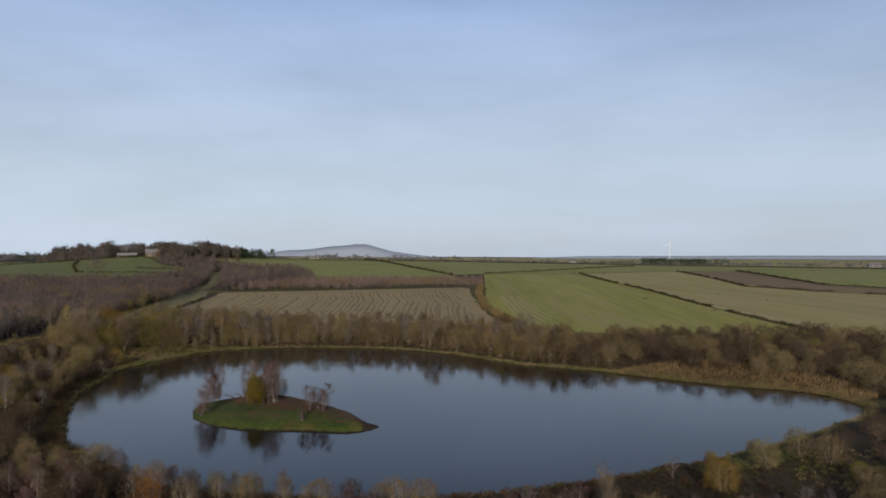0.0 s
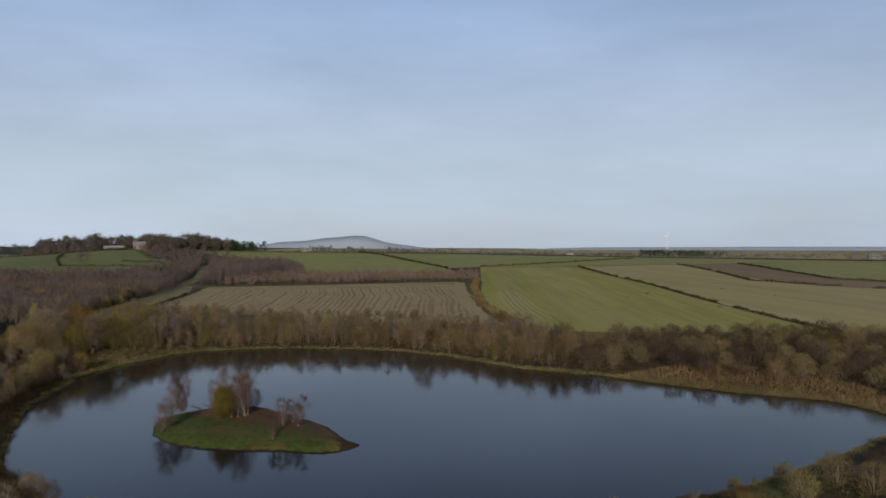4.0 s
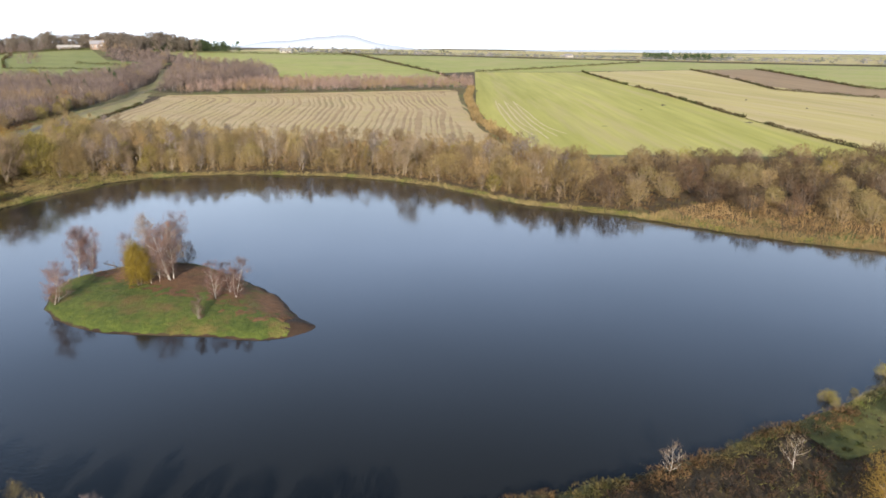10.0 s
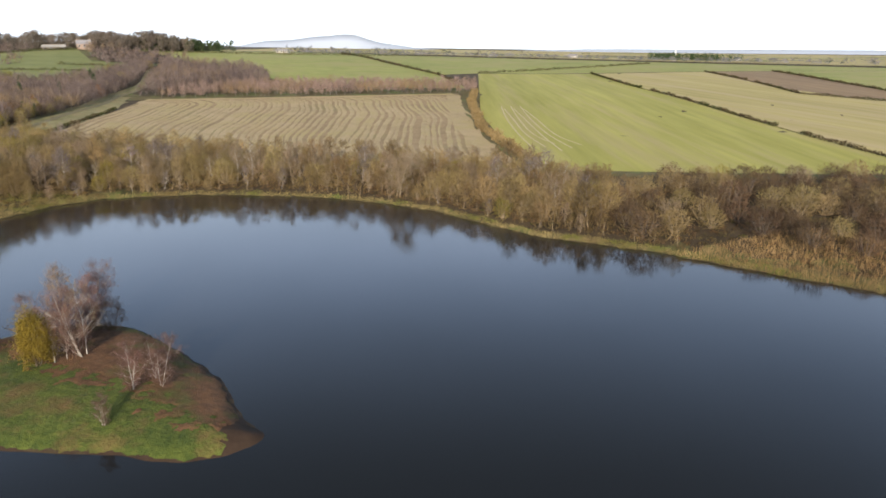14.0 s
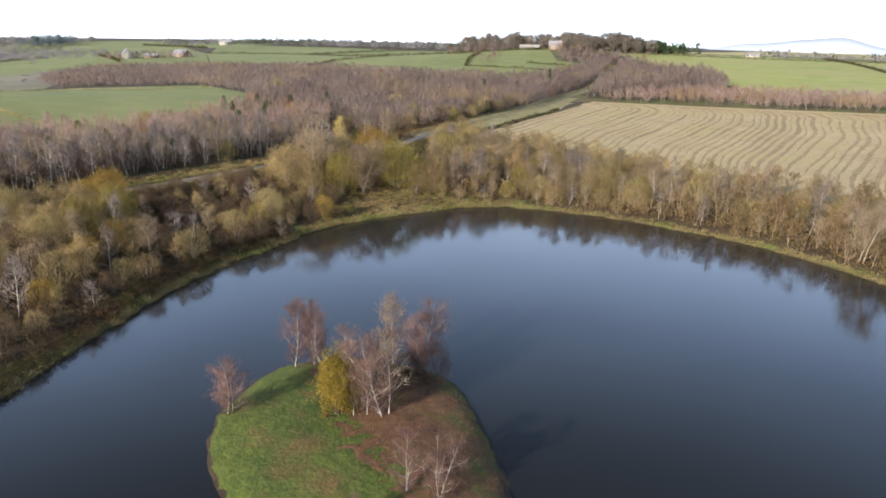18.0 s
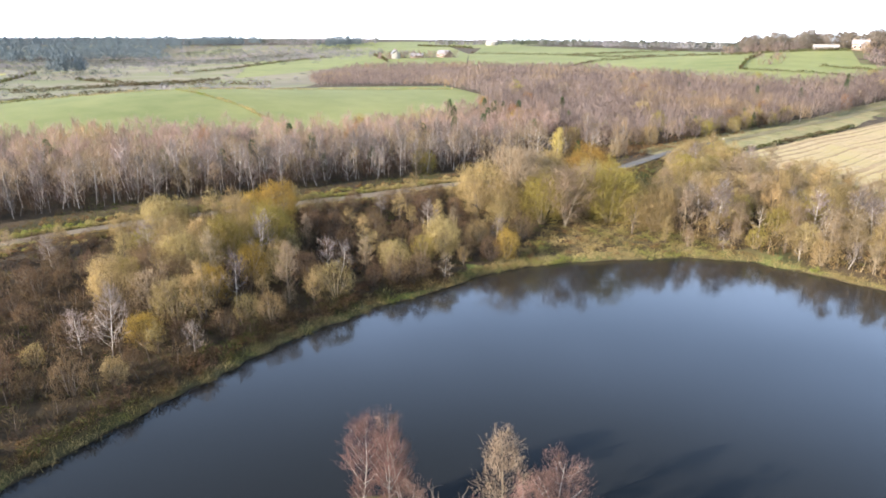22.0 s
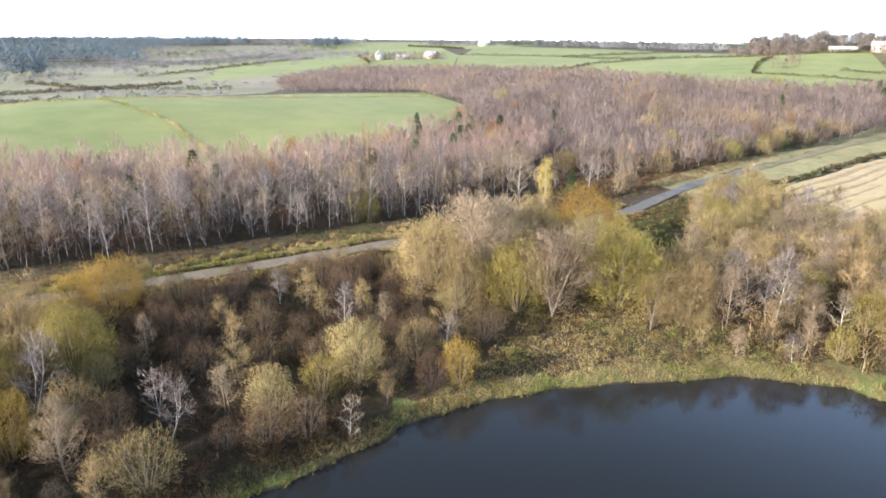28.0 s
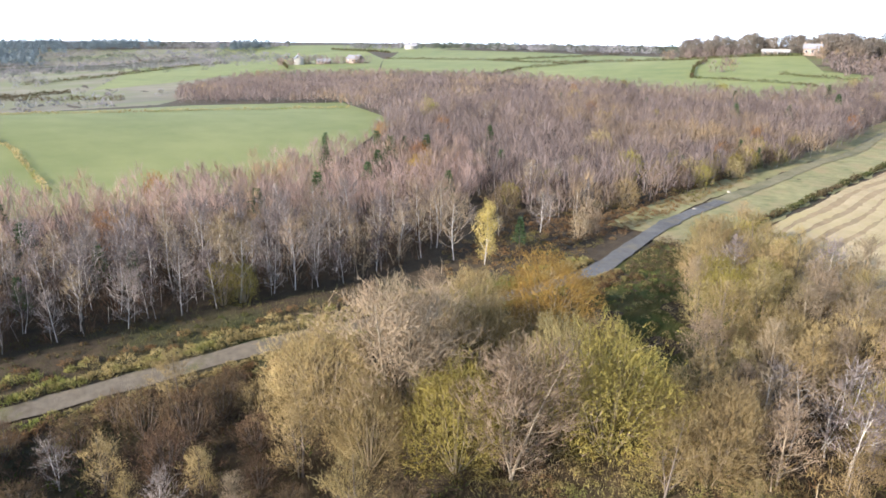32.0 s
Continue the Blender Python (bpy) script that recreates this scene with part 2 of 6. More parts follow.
ASPHALT = material("worn_asphalt", (0.065, 0.064, 0.064), (0.125, 0.122, 0.121), 0.9, rough=0.8, bump=0.2, bump_scale=9.0, patch=(0.14, 0.12, 0.085), patch_scale=0.35, patch_at=(0.52, 0.68))
GRAVEL = material("gravel_track", (0.085, 0.07, 0.052), (0.17, 0.142, 0.108), 1.3, bump=0.5, bump_scale=7.0, patch=(0.10, 0.10, 0.035), patch_scale=0.25, patch_at=(0.55, 0.7))
BIRCH_BARK = material("birch_bark", (0.18, 0.155, 0.13), (0.6, 0.56, 0.51), 2.2, rough=0.7, bump=0.2, stretch=(1, 1, 2.5), local=True)
WILLOW_BARK = material("willow_bark", (0.16, 0.12, 0.075), (0.36, 0.29, 0.2), 2.0, rough=0.85, bump=0.4, local=True)
PALE_BARK = material("pale_poplar_bark", (0.16, 0.125, 0.085), (0.37, 0.305, 0.22), 2.0, rough=0.8, bump=0.3, local=True)
ORANGE_LEAF = material("rusty_leaf", (0.177, 0.078, 0.0208), (0.374, 0.177, 0.052), 0.9, vary=0.12, local=True, thin=0.46)
DARK_BARK = material("dark_bark", (0.07, 0.055, 0.045), (0.17, 0.14, 0.115), 2.0, rough=0.85, bump=0.4, local=True)
BIRCH_TWIG = material("birch_twig", (0.118, 0.094, 0.086), (0.29, 0.24, 0.215), 0.8, vary=0.3, local=True, thin=0.42)
RUSSET_TWIG = material("russet_twig", (0.105, 0.062, 0.051), (0.25, 0.15, 0.12), 0.8, vary=0.2, local=True, thin=0.42)
OAK_TWIG = material("oak_twig", (0.13, 0.11, 0.09), (0.28, 0.238, 0.196), 0.8, vary=0.2, local=True, thin=0.42)
BROWN_TWIG = material("brown_twig", (0.08, 0.053, 0.032), (0.205, 0.138, 0.08), 0.8, vary=0.25, local=True, thin=0.42)
MUSTARD_LEAF = material("mustard_leaf", (0.146, 0.109, 0.0194), (0.304, 0.225, 0.0413), 0.9, local=True, thin=0.46)
GREY_TWIG = material("grey_twig", (0.176, 0.132, 0.0863), (0.386, 0.296, 0.196), 0.8, vary=0.2, local=True, thin=0.42)
ALDER_TWIG = material("alder_twig", (0.125, 0.086, 0.04), (0.32, 0.225, 0.105), 0.8, vary=0.25, local=True, thin=0.42)
TAN_TWIG = material("tan_twig", (0.18, 0.134, 0.064), (0.42, 0.318, 0.15), 0.8, vary=0.25, local=True, thin=0.42)
OLIVE_LEAF = material("olive_willow_leaf", (0.17, 0.14, 0.038), (0.37, 0.31, 0.085), 0.9, vary=0.2, local=True, thin=0.46)
AMBER_LEAF = material("amber_leaf", (0.215, 0.138, 0.034), (0.45, 0.295, 0.075), 0.9, vary=0.15, local=True, thin=0.46)
GOLD_LEAF = material("gold_leaf", (0.352, 0.275, 0.088), (0.594, 0.484, 0.176), 0.9, vary=0.12, local=True, thin=0.46)
PINE_NEEDLE = material("pine_needle", (0.028, 0.05, 0.02), (0.075, 0.115, 0.046), 0.9, vary=0.2, local=True, thin=0.22)
BRAMBLE = material("bramble_leaf", (0.0337, 0.027, 0.0135), (0.112, 0.0742, 0.0337), 0.25, patch=(0.0674, 0.0844, 0.0202), patch_scale=0.1, patch_at=(0.5, 0.62), thin=0.42)
THICKET = material("thicket_twig", (0.0416, 0.0274, 0.019), (0.124, 0.0794, 0.0508), 0.2, patch=(0.144, 0.0745, 0.0413), patch_scale=0.09, patch_at=(0.52, 0.66), thin=0.42)
BRACKEN = material("dead_bracken", (0.112, 0.0656, 0.0315), (0.25, 0.151, 0.0722), 0.3, patch=(0.144, 0.131, 0.046), patch_scale=0.15, patch_at=(0.5, 0.64), thin=0.42)
DULL_GRASS = material("dull_grass", (0.0608, 0.0568, 0.019), (0.163, 0.142, 0.0513), 0.3, patch=(0.0676, 0.0879, 0.0216), patch_scale=0.07, patch_at=(0.45, 0.6), thin=0.42)
HEATH_GRASS = material("heath_grass", (0.022, 0.021, 0.009), (0.055, 0.05, 0.02), 0.3, patch=(0.03, 0.038, 0.012), patch_scale=0.1, patch_at=(0.45, 0.6), thin=0.3)
GRASSY_TRACK = material("grassy_track", (0.095, 0.092, 0.05), (0.19, 0.17, 0.105), 0.5, bump=0.5, bump_scale=3.0)
SEDGE = material("dry_sedge", (0.198, 0.155, 0.0656), (0.42, 0.334, 0.158), 0.3, patch=(0.184, 0.216, 0.0473), patch_scale=0.12, patch_at=(0.5, 0.64), thin=0.42)
REED = material("reed_stem", (0.234, 0.151, 0.0684), (0.484, 0.333, 0.164), 0.35, thin=0.42)
STEM_BARK = material("grey_birch_stem", (0.12, 0.10, 0.085), (0.34, 0.305, 0.275), 0.5, rough=0.8)
WOOD_TWIG = material("wood_twig", (0.153, 0.109, 0.0902), (0.434, 0.312, 0.26), 0.5, patch=(0.32, 0.225, 0.124), patch_scale=0.06, patch_at=(0.52, 0.66), thin=0.42)
HEATH_TWIG = material("heath_wood_twig", (0.092, 0.07, 0.064), (0.288, 0.222, 0.196), 0.45, patch=(0.303, 0.217, 0.123), patch_scale=0.05, patch_at=(0.52, 0.7), thin=0.42)
HEDGE_TWIG = material("hedge_twig", (0.0468, 0.0337, 0.0187), (0.112, 0.0842, 0.042), 0.3, patch=(0.0514, 0.0608, 0.0187), patch_scale=0.08, thin=0.42)
# needles made paler and bluer than the near pines to paint in haze
HAZE_TINT_PINE = material("haze_tint_pine", (0.095, 0.122, 0.138), (0.128, 0.16, 0.175), 0.05)
# brown far twigs shifted to blue-grey: distance haze mixed into the base colour
HAZE_TINT_SCRUB = material("haze_tint_scrub_twig", (0.145, 0.138, 0.15), (0.25, 0.235, 0.24), 0.03, patch=(0.06, 0.075, 0.05), patch_scale=0.01)
# the blue of the horizon hills is aerial haze painted as surface colour
HAZE_TINT_HILL = material("haze_tint_hill", (0.32, 0.37, 0.45), (0.34, 0.39, 0.47), 0.004)
WHITE_WALL = material("white_render", (0.25, 0.235, 0.205), (0.35, 0.33, 0.29), 0.6, rough=0.8)
STONE_WALL = material("sandstone_wall", (0.17, 0.125, 0.1), (0.27, 0.21, 0.17), 0.7, rough=0.85, bump=0.3)
SLATE = material("slate_roof", (0.10, 0.10, 0.115), (0.19, 0.19, 0.21), 0.7, rough=0.6)
TIN = material("pale_tin_roof", (0.13, 0.128, 0.126), (0.19, 0.187, 0.183), 0.5, rough=0.45)
DARK_GLASS = material("dark_glass", (0.02, 0.022, 0.025), (0.04, 0.042, 0.048), 1.0, rough=0.1)
STEEL = material("white_steel", (0.72, 0.73, 0.74), (0.82, 0.83, 0.84), 0.3, rough=0.4)
STONE = material("pale_boulder", (0.22, 0.2, 0.17), (0.38, 0.35, 0.3), 1.2, rough=0.85, bump=0.4)


# ---- the lie of the land ----
SHORE = [(-62, 91.5), (-53, 86.5), (-42, 82.8), (-31, 82.6), (-24, 83), (-14, 85), (-5, 89), (4.2, 93.7), (11, 98.3), (17, 103.5), (24, 108.5),
         (30.5, 114.2), (38, 122.5), (48.3, 134), (55, 142), (57.5, 150), (54, 157.5), (48, 161.6), (37, 164.3), (27, 168), (19.5, 171),
         (12, 175), (4.5, 178), (-2.6, 179.2), (-10, 182), (-19.5, 187), (-29, 193.5), (-41, 198), (-53, 200), (-65, 199.5), (-78, 197),
         (-88, 193.5), (-96, 189), (-101, 182), (-103, 173), (-105.5, 163), (-104.8, 154), (-102, 145.5), (-98.5, 135), (-94.5, 127),
         (-90, 119.5), (-84, 112), (-77, 103.2), (-70, 95.8)]
ISLE = [(-27.4, 116.7), (-28.6, 114.3), (-32, 112.1), (-36, 111.8), (-40, 111.6), (-46, 110.5), (-52, 110.8), (-57, 112.5), (-61, 115.8),
        (-63.8, 120.2), (-65, 124.2), (-62, 128.6), (-58, 132.4), (-52.5, 134), (-47, 131.3), (-41, 128.3), (-36, 124.8), (-31.5, 119.8), (-29.2, 118)]
NEAR_HEIGHTS = [(-134, 143, 4.6), (-143, 200, 4.6), (-173, 318, 6.8), (-49, 361, 7.1), (-4, 517, 8.6), (64, 537, 9.5), (-100, 235, 3.4), (-40, 240, 3.2),
                (20, 220, 2.6), (80, 190, 2.4), (110, 120, 2.6), (40, 70, 2.2), (-40, 40, 2.6), (-120, 70, 3.6), (-150, 110, 5), (-205, 150, 6.5),
                (-230, 60, 8), (-275, 117, 12), (-300, 200, 8.5), (-340, 110, 6), (200, 330, 6), (150, 220, 4), (-250, 330, 8)]
FAR_HEIGHTS = [(-370, 507, 21.5), (-300, 620, 18), (-600, 291, 9.5), (-420, 330, 9), (-500, 520, 13), (-800, 480, 15), (-520, 120, 1.5), (-900, 150, -3), (-1000, -60, -3), (-1250, -60, 8),
               (-1300, 350, 14), (-1500, -200, 6), (-2600, 300, 4), (0, 800, 9), (-250, 800, 13), (350, 650, 8), (500, 400, 4), (100, 1200, -4),
               (1200, 900, -10), (0, 2500, -34), (1800, 2600, -38), (0, 4900, -62), (4900, 3500, -62), (4900, -1000, -40), (0, -900, 6), (-900, -700, 8),
               (0, -4900, -30), (-4900, -2500, -20), (-4900, 2500, -30)]


def spline(points, steps):
    """A closed Catmull-Rom curve through the points."""
    p, u = np.array(points, float), np.linspace(0, 1, steps, endpoint=False)[:, None]
    out = [0.5 * (2 * b + (c - a) * u + (2 * a - 5 * b + 4 * c - d) * u**2 + (3 * b - a - 3 * c + d) * u**3)
           for a, b, c, d in zip(np.roll(p, 1, 0), p, np.roll(p, -1, 0), np.roll(p, -2, 0))]
    return np.concatenate(out)


def inside_distance(points, ring):
    """The distance of each point from a closed ring, positive inside it."""
    a, b = ring, np.roll(ring, -1, 0)
    far, odd = np.full(len(points), 1e9), np.zeros(len(points), bool)
    for (ax, ay), (bx, by) in zip(a, b):
        ex, ey = bx - ax, by - ay
        px, py = points[:, 0] - ax, points[:, 1] - ay
        u = np.clip((px * ex + py * ey) / (ex * ex + ey * ey), 0, 1)
        far = np.minimum(far, np.hypot(px - u * ex, py - u * ey))
        if abs(ey) > 1e-9:
            odd ^= ((ay > points[:, 1]) != (by > points[:, 1])) & (px < ex * py / ey)
    return np.where(odd, far, -far)


def jagged(ring, reach):
    """The ring with small bays and points along it."""
    way = np.roll(ring, -1, 0) - np.roll(ring, 1, 0)
    way /= np.hypot(*way.T)[:, None]
    push = np.array([0.6 * noise.noise((x * 0.16, y * 0.16, 3.0)) + 0.8 * noise.noise((x * 0.42, y * 0.42, 7.0)) for x, y in ring]) * reach
    return ring + np.stack([way[:, 1], -way[:, 0]], 1) * push[:, None]


LAKE_RING, ISLE_RING = jagged(spline(SHORE, 8), 0.9), jagged(spline(ISLE, 6), 0.45)
_anchors = np.array(NEAR_HEIGHTS + FAR_HEIGHTS, float)


def _kernel(p, q):
    return np.sqrt((p[:, None, 0] - q[None, :, 0]) ** 2 + (p[:, None, 1] - q[None, :, 1]) ** 2 + 900.0)


_n = len(_anchors)
_system = np.zeros((_n + 1, _n + 1))
_system[:_n, :_n], _system[:_n, _n], _system[_n, :_n] = _kernel(_anchors[:, :2], _anchors[:, :2]), 1, 1
_weights = np.linalg.solve(_system, np.r_[_anchors[:, 2], 0])


def heights(points):
    """The ground's height at rows of x, y: rolling land, the lake's basin and banks, and the island."""
    points = np.asarray(points, float).reshape(-1, 2)
    land = np.concatenate([_kernel(some, _anchors[:, :2]) @ _weights[:_n] + _weights[_n] for some in np.array_split(points, max(1, len(points) // 20000))])
    out = np.full(len(points), 1e9)
    near = (np.abs(points[:, 0] + 25) < 190) & (np.abs(points[:, 1] - 140) < 170)
    out[near] = -inside_distance(points[near], LAKE_RING)
    ease = np.clip(out / 38, 0, 1)
    ease = ease * ease * (3 - 2 * ease)
    bank = 0.7 * (1 - np.exp(-np.clip(out, 0, 99) / 1.6)) + 0.018 * np.clip(out, 0, 38)
    z = bank * (1 - ease) + land * ease
    wet = out < 0
    z[wet] = np.maximum(-2.2, 0.35 * out[wet])
    isle = np.full(len(points), -1e9)
    mid = (np.abs(points[:, 0] + 46) < 40) & (np.abs(points[:, 1] - 122) < 32)
    isle[mid] = inside_distance(points[mid], ISLE_RING)
    z = np.where(isle > 0, 0.03 + 1.15 * (1 - np.exp(-np.clip(isle, 0, 99) / 2.2)), np.where(isle > -8, np.maximum(z, 0.25 * isle), z))
    return z


def ground(x, y):
    return float(heights([(x, y)])[0])


# ---- mesh helpers ----
def mesh_of(name, verts, faces, materials, slots=None, smooth=False, normals=None):
    """A mesh from arrays: verts (n, 3), and faces (m, 3) or (m, 4). normals: which way the crown's surface looks at each vert, for foliage that shades as one soft mass."""
    verts, faces = np.asarray(verts, np.float32), np.asarray(faces, np.int32)
    if normals is not None:
        a, b, c = (verts[faces[:, k]] for k in range(3))
        flat = unit(np.cross(b - a, c - a))
        back = (flat * normals[faces[:, 0]]).sum(-1) < 0
        faces = np.where(back[:, None], faces[:, ::-1], faces)
        normals = normals.copy()
        for k in range(3):
            normals[faces[:, k]] += 0.9 * np.where(back[:, None], -flat, flat)
        normals = unit(normals)
    me, sides = bpy.data.meshes.new(name), faces.shape[1]
    me.vertices.add(len(verts))
    me.vertices.foreach_set("co", verts.ravel())
    me.loops.add(faces.size)
    me.loops.foreach_set("vertex_index", faces.ravel())
    me.polygons.add(len(faces))
    me.polygons.foreach_set("loop_start", np.arange(0, faces.size, sides, dtype=np.int32))
    for m in materials if isinstance(materials, (list, tuple)) else [materials]:
        me.materials.append(m)
    if slots is not None:
        me.polygons.foreach_set("material_index", np.asarray(slots, np.int32))
    if smooth or normals is not None:
        me.polygons.foreach_set("use_smooth", np.ones(len(faces), bool))
    me.update(calc_edges=True)
    if normals is not None:
        me.normals_split_custom_set_from_vertices(normals.tolist())
    return me


def part(name, data, parent, label="", category=""):
    """Links a mesh as one object under a thing or a part."""
    ob = new(name, data)
    ob.parent = parent
    return tagged(ob, label, category)


def unit(v):
    return v / np.maximum(np.linalg.norm(v, axis=-1, keepdims=True), 1e-9)


def soften(rng, verts, out, loose=0.35):
    """Normals that follow the crown's outline, each shoot a little off it."""
    return unit(unit(out) + np.repeat(rng.normal(size=(len(verts) // 3, 3)), 3, 0) * loose)


def blades(rng, at, way, length, width):
    """Thin tapering twigs, one triangle each: where they start, which way they point, how long and wide they are."""
    side = unit(np.cross(way, rng.normal(size=at.shape))) * (np.asarray(width) / 2).reshape(-1, 1)
    tip = at + way * np.asarray(length).reshape(-1, 1)
    return np.stack([at - side, at + side, tip], 1).reshape(-1, 3), np.arange(3 * len(at)).reshape(-1, 3)


def sprays(rng, at, way, length, width, forks=2, open_=0.5):
    """Forking twigs: each a thin tapering shoot with shorter side shoots."""
    length, width = np.asarray(length), np.asarray(width)
    pieces = [blades(rng, at, way, length, width)]
    for _ in range(forks):
        u = rng.uniform(0.15, 0.7, len(at))
        pieces.append(blades(rng, at + way * (u * length)[:, None], unit(way + rng.normal(size=at.shape) * open_), length * rng.uniform(0.35, 0.65, len(at)), width * 0.8))
    return joined(pieces)


def leaves(rng, at, size):
    """Small leaf sprays, one triangle each, turned at random."""
    a, b = unit(rng.normal(size=at.shape)), rng.normal(size=at.shape)
    b = unit(b - a * (a * b).sum(-1, keepdims=True))
    s = np.asarray(size).reshape(-1, 1)
    return np.stack([at - a * s * 0.5, at + a * s * 0.5, at + b * s], 1).reshape(-1, 3), np.arange(3 * len(at)).reshape(-1, 3)


def tube(points, radii, sides=5):
    """A tapering round limb along a line of points, as triangles."""
    p, r = np.asarray(points, float), np.asarray(radii, float)
    way = unit(np.gradient(p, axis=0))
    ref = np.where(np.abs(way[:, 2:3]) < 0.9, [[0, 0, 1.0]], [[1.0, 0, 0]])
    u = unit(np.cross(way, ref))
    v = np.cross(way, u)
    a = np.arange(sides) * 2 * np.pi / sides
    verts = (p[:, None] + r[:, None, None] * (np.cos(a)[None, :, None] * u[:, None] + np.sin(a)[None, :, None] * v[:, None])).reshape(-1, 3)
    i, j = np.meshgrid(np.arange(len(p) - 1), np.arange(sides), indexing="ij")
    i, j = i.ravel(), j.ravel()
    k = (j + 1) % sides
    q = np.stack([i * sides + j, i * sides + k, (i + 1) * sides + k, (i + 1) * sides + j], 1)
    return verts, np.concatenate([q[:, [0, 1, 2]], q[:, [0, 2, 3]]])


def joined(pieces):
    """Several (verts, faces) in one."""
    counts = np.cumsum([0] + [len(v) for v, _ in pieces])
    return np.concatenate([v for v, _ in pieces]), np.concatenate([f + c for (_, f), c in zip(pieces, counts)])


def bezier_line(a, b, bend, n):
    u = np.linspace(0, 1, n)[:, None]
    return a + (b - a) * u + bend * (4 * u * (1 - u))


# ---- trees ----
def upright_tree(seed, height, spread, bark, twig, limbs=16, low=0.22, rise=0.9, twigs=650, twig_length=0.8, twig_width=0.05, foliage=0, leaf_size=0.2, stems=1, trunk=0.11, droop=0.0, shape=0.45):
    """A birch-like tree: one or a few tapering stems, rising limbs with side branches, and a haze of fine twigs. Two meshes: wood and crown."""
    rng = np.random.default_rng(seed)
    wood, starts, ways = [], [], []
    for s in range(stems):
        lean = rng.normal(size=2) * (0.05 if stems == 1 else 0.13) * height
        foot = np.array([*(rng.normal(size=2) * (0.0 if stems == 1 else 0.25)), -0.3])
        top = np.array([*(foot[:2] + lean), height * (0.97 if s == 0 else rng.uniform(0.7, 0.95))])
        bend = np.array([*(rng.normal(size=2) * 0.03 * height), 0])
        line = bezier_line(foot, top, bend, 8)
        wood.append(tube(line[[0, 2, 4, 7]], np.array([1, 0.75, 0.5, 0.12]) * trunk * (1 if s == 0 else 0.75), 5))
        starts.append(line[4:])
        ways.append(unit(np.gradient(line, axis=0))[4:])
        count = max(4, limbs // stems)
        for k in range(count):
            u = low + (0.95 - low) * (k + rng.uniform(0, 0.8)) / count
            at = np.array([np.interp(u, np.linspace(0, 1, 8), line[:, c]) for c in range(3)])
            turn = k * 2.4 + rng.uniform(-0.5, 0.5) + s
            reach = spread * (math.sin(math.pi * min(1, max(0.06, (u - low) / (1.04 - low))) ** shape)) * rng.uniform(0.75, 1.15) + 0.25
            end = at + np.array([math.cos(turn) * reach, math.sin(turn) * reach, reach * rise * rng.uniform(0.7, 1.3)])
            end[2] = min(end[2], height * 1.02)
            limb = bezier_line(at, end, np.array([0, 0, -0.10 * reach]), 5)
            r = max(0.014, trunk * (1 - u) * 0.5)
            wood.append(tube(limb[[0, 2, 4]], [r, r * 0.7, 0.01], 3))
            starts.append(limb[1:])
            ways.append(unit(np.gradient(limb, axis=0))[1:])
            for _ in range(3):
                v = rng.uniform(0.35, 0.9)
                a = np.array([np.interp(v, np.linspace(0, 1, 5), limb[:, c]) for c in range(3)])
                b = a + unit(unit(end - at) + rng.normal(size=3) * 0.6) * reach * rng.uniform(0.3, 0.55)
                b[2] = min(b[2], height * 1.02)
                side = bezier_line(a, b, np.zeros(3), 3)
                wood.append(blades(rng, a[None], unit(b - a)[None], [np.linalg.norm(b - a)], [max(0.03, r)]))
                starts.append(side)
                ways.append(unit(np.gradient(side, axis=0)))
    starts, ways = np.concatenate(starts), np.concatenate(ways)
    twigs //= 3
    pick = rng.integers(0, len(starts), twigs)
    at = starts[pick] + rng.normal(size=(twigs, 3)) * 0.17 * spread * np.array([1, 1, 0.8])
    way = unit(ways[pick] * 0.8 + rng.normal(size=(twigs, 3)) * 0.42 + np.array([0, 0, 0.40 - droop]))
    pieces = [sprays(rng, at, way, twig_length * rng.uniform(0.5, 1.25, twigs), twig_width * rng.uniform(0.6, 1.3, twigs))]
    if foliage:
        pick = rng.integers(0, len(starts), foliage)
        at = starts[pick] + rng.normal(size=(foliage, 3)) * 0.2 * spread
        pieces.append(leaves(rng, at, leaf_size * rng.uniform(0.6, 1.3, foliage)))
    v, f = joined(pieces)
    out = v * np.array([1, 1, 0.55]) / spread + np.array([0, 0, 0.25 - 0.55 * 0.5 * height / spread])
    return mesh_of("wood", *joined(wood), bark, smooth=True), mesh_of("crown", v, f, twig, normals=soften(rng, v, out))


def lumpy(way, seed):
    """How far a crown bulges each way: soft lumps and hollows."""
    x, y, z = way[:, :1] * 3.1, way[:, 1:2] * 3.1, way[:, 2:] * 3.1
    return 0.9 + 0.15 * np.sin(x + seed) * np.cos(y * 1.3 + 2 * seed) + 0.14 * np.sin(1.9 * y + z + 3 * seed) * np.cos(2.3 * x - seed) + 0.08 * np.sin(4.1 * z + 3.3 * x + seed)


def bell(way):
    """Directions of a sphere let down into a dome that stands broad on the ground."""
    flat = np.hypot(way[:, 0], way[:, 1])
    wide = np.where(way[:, 2] < 0, 1 - 0.3 * way[:, 2] ** 2, flat) / np.maximum(flat, 0.08)
    return way * np.stack([wide, wide, np.ones(len(way))], 1)


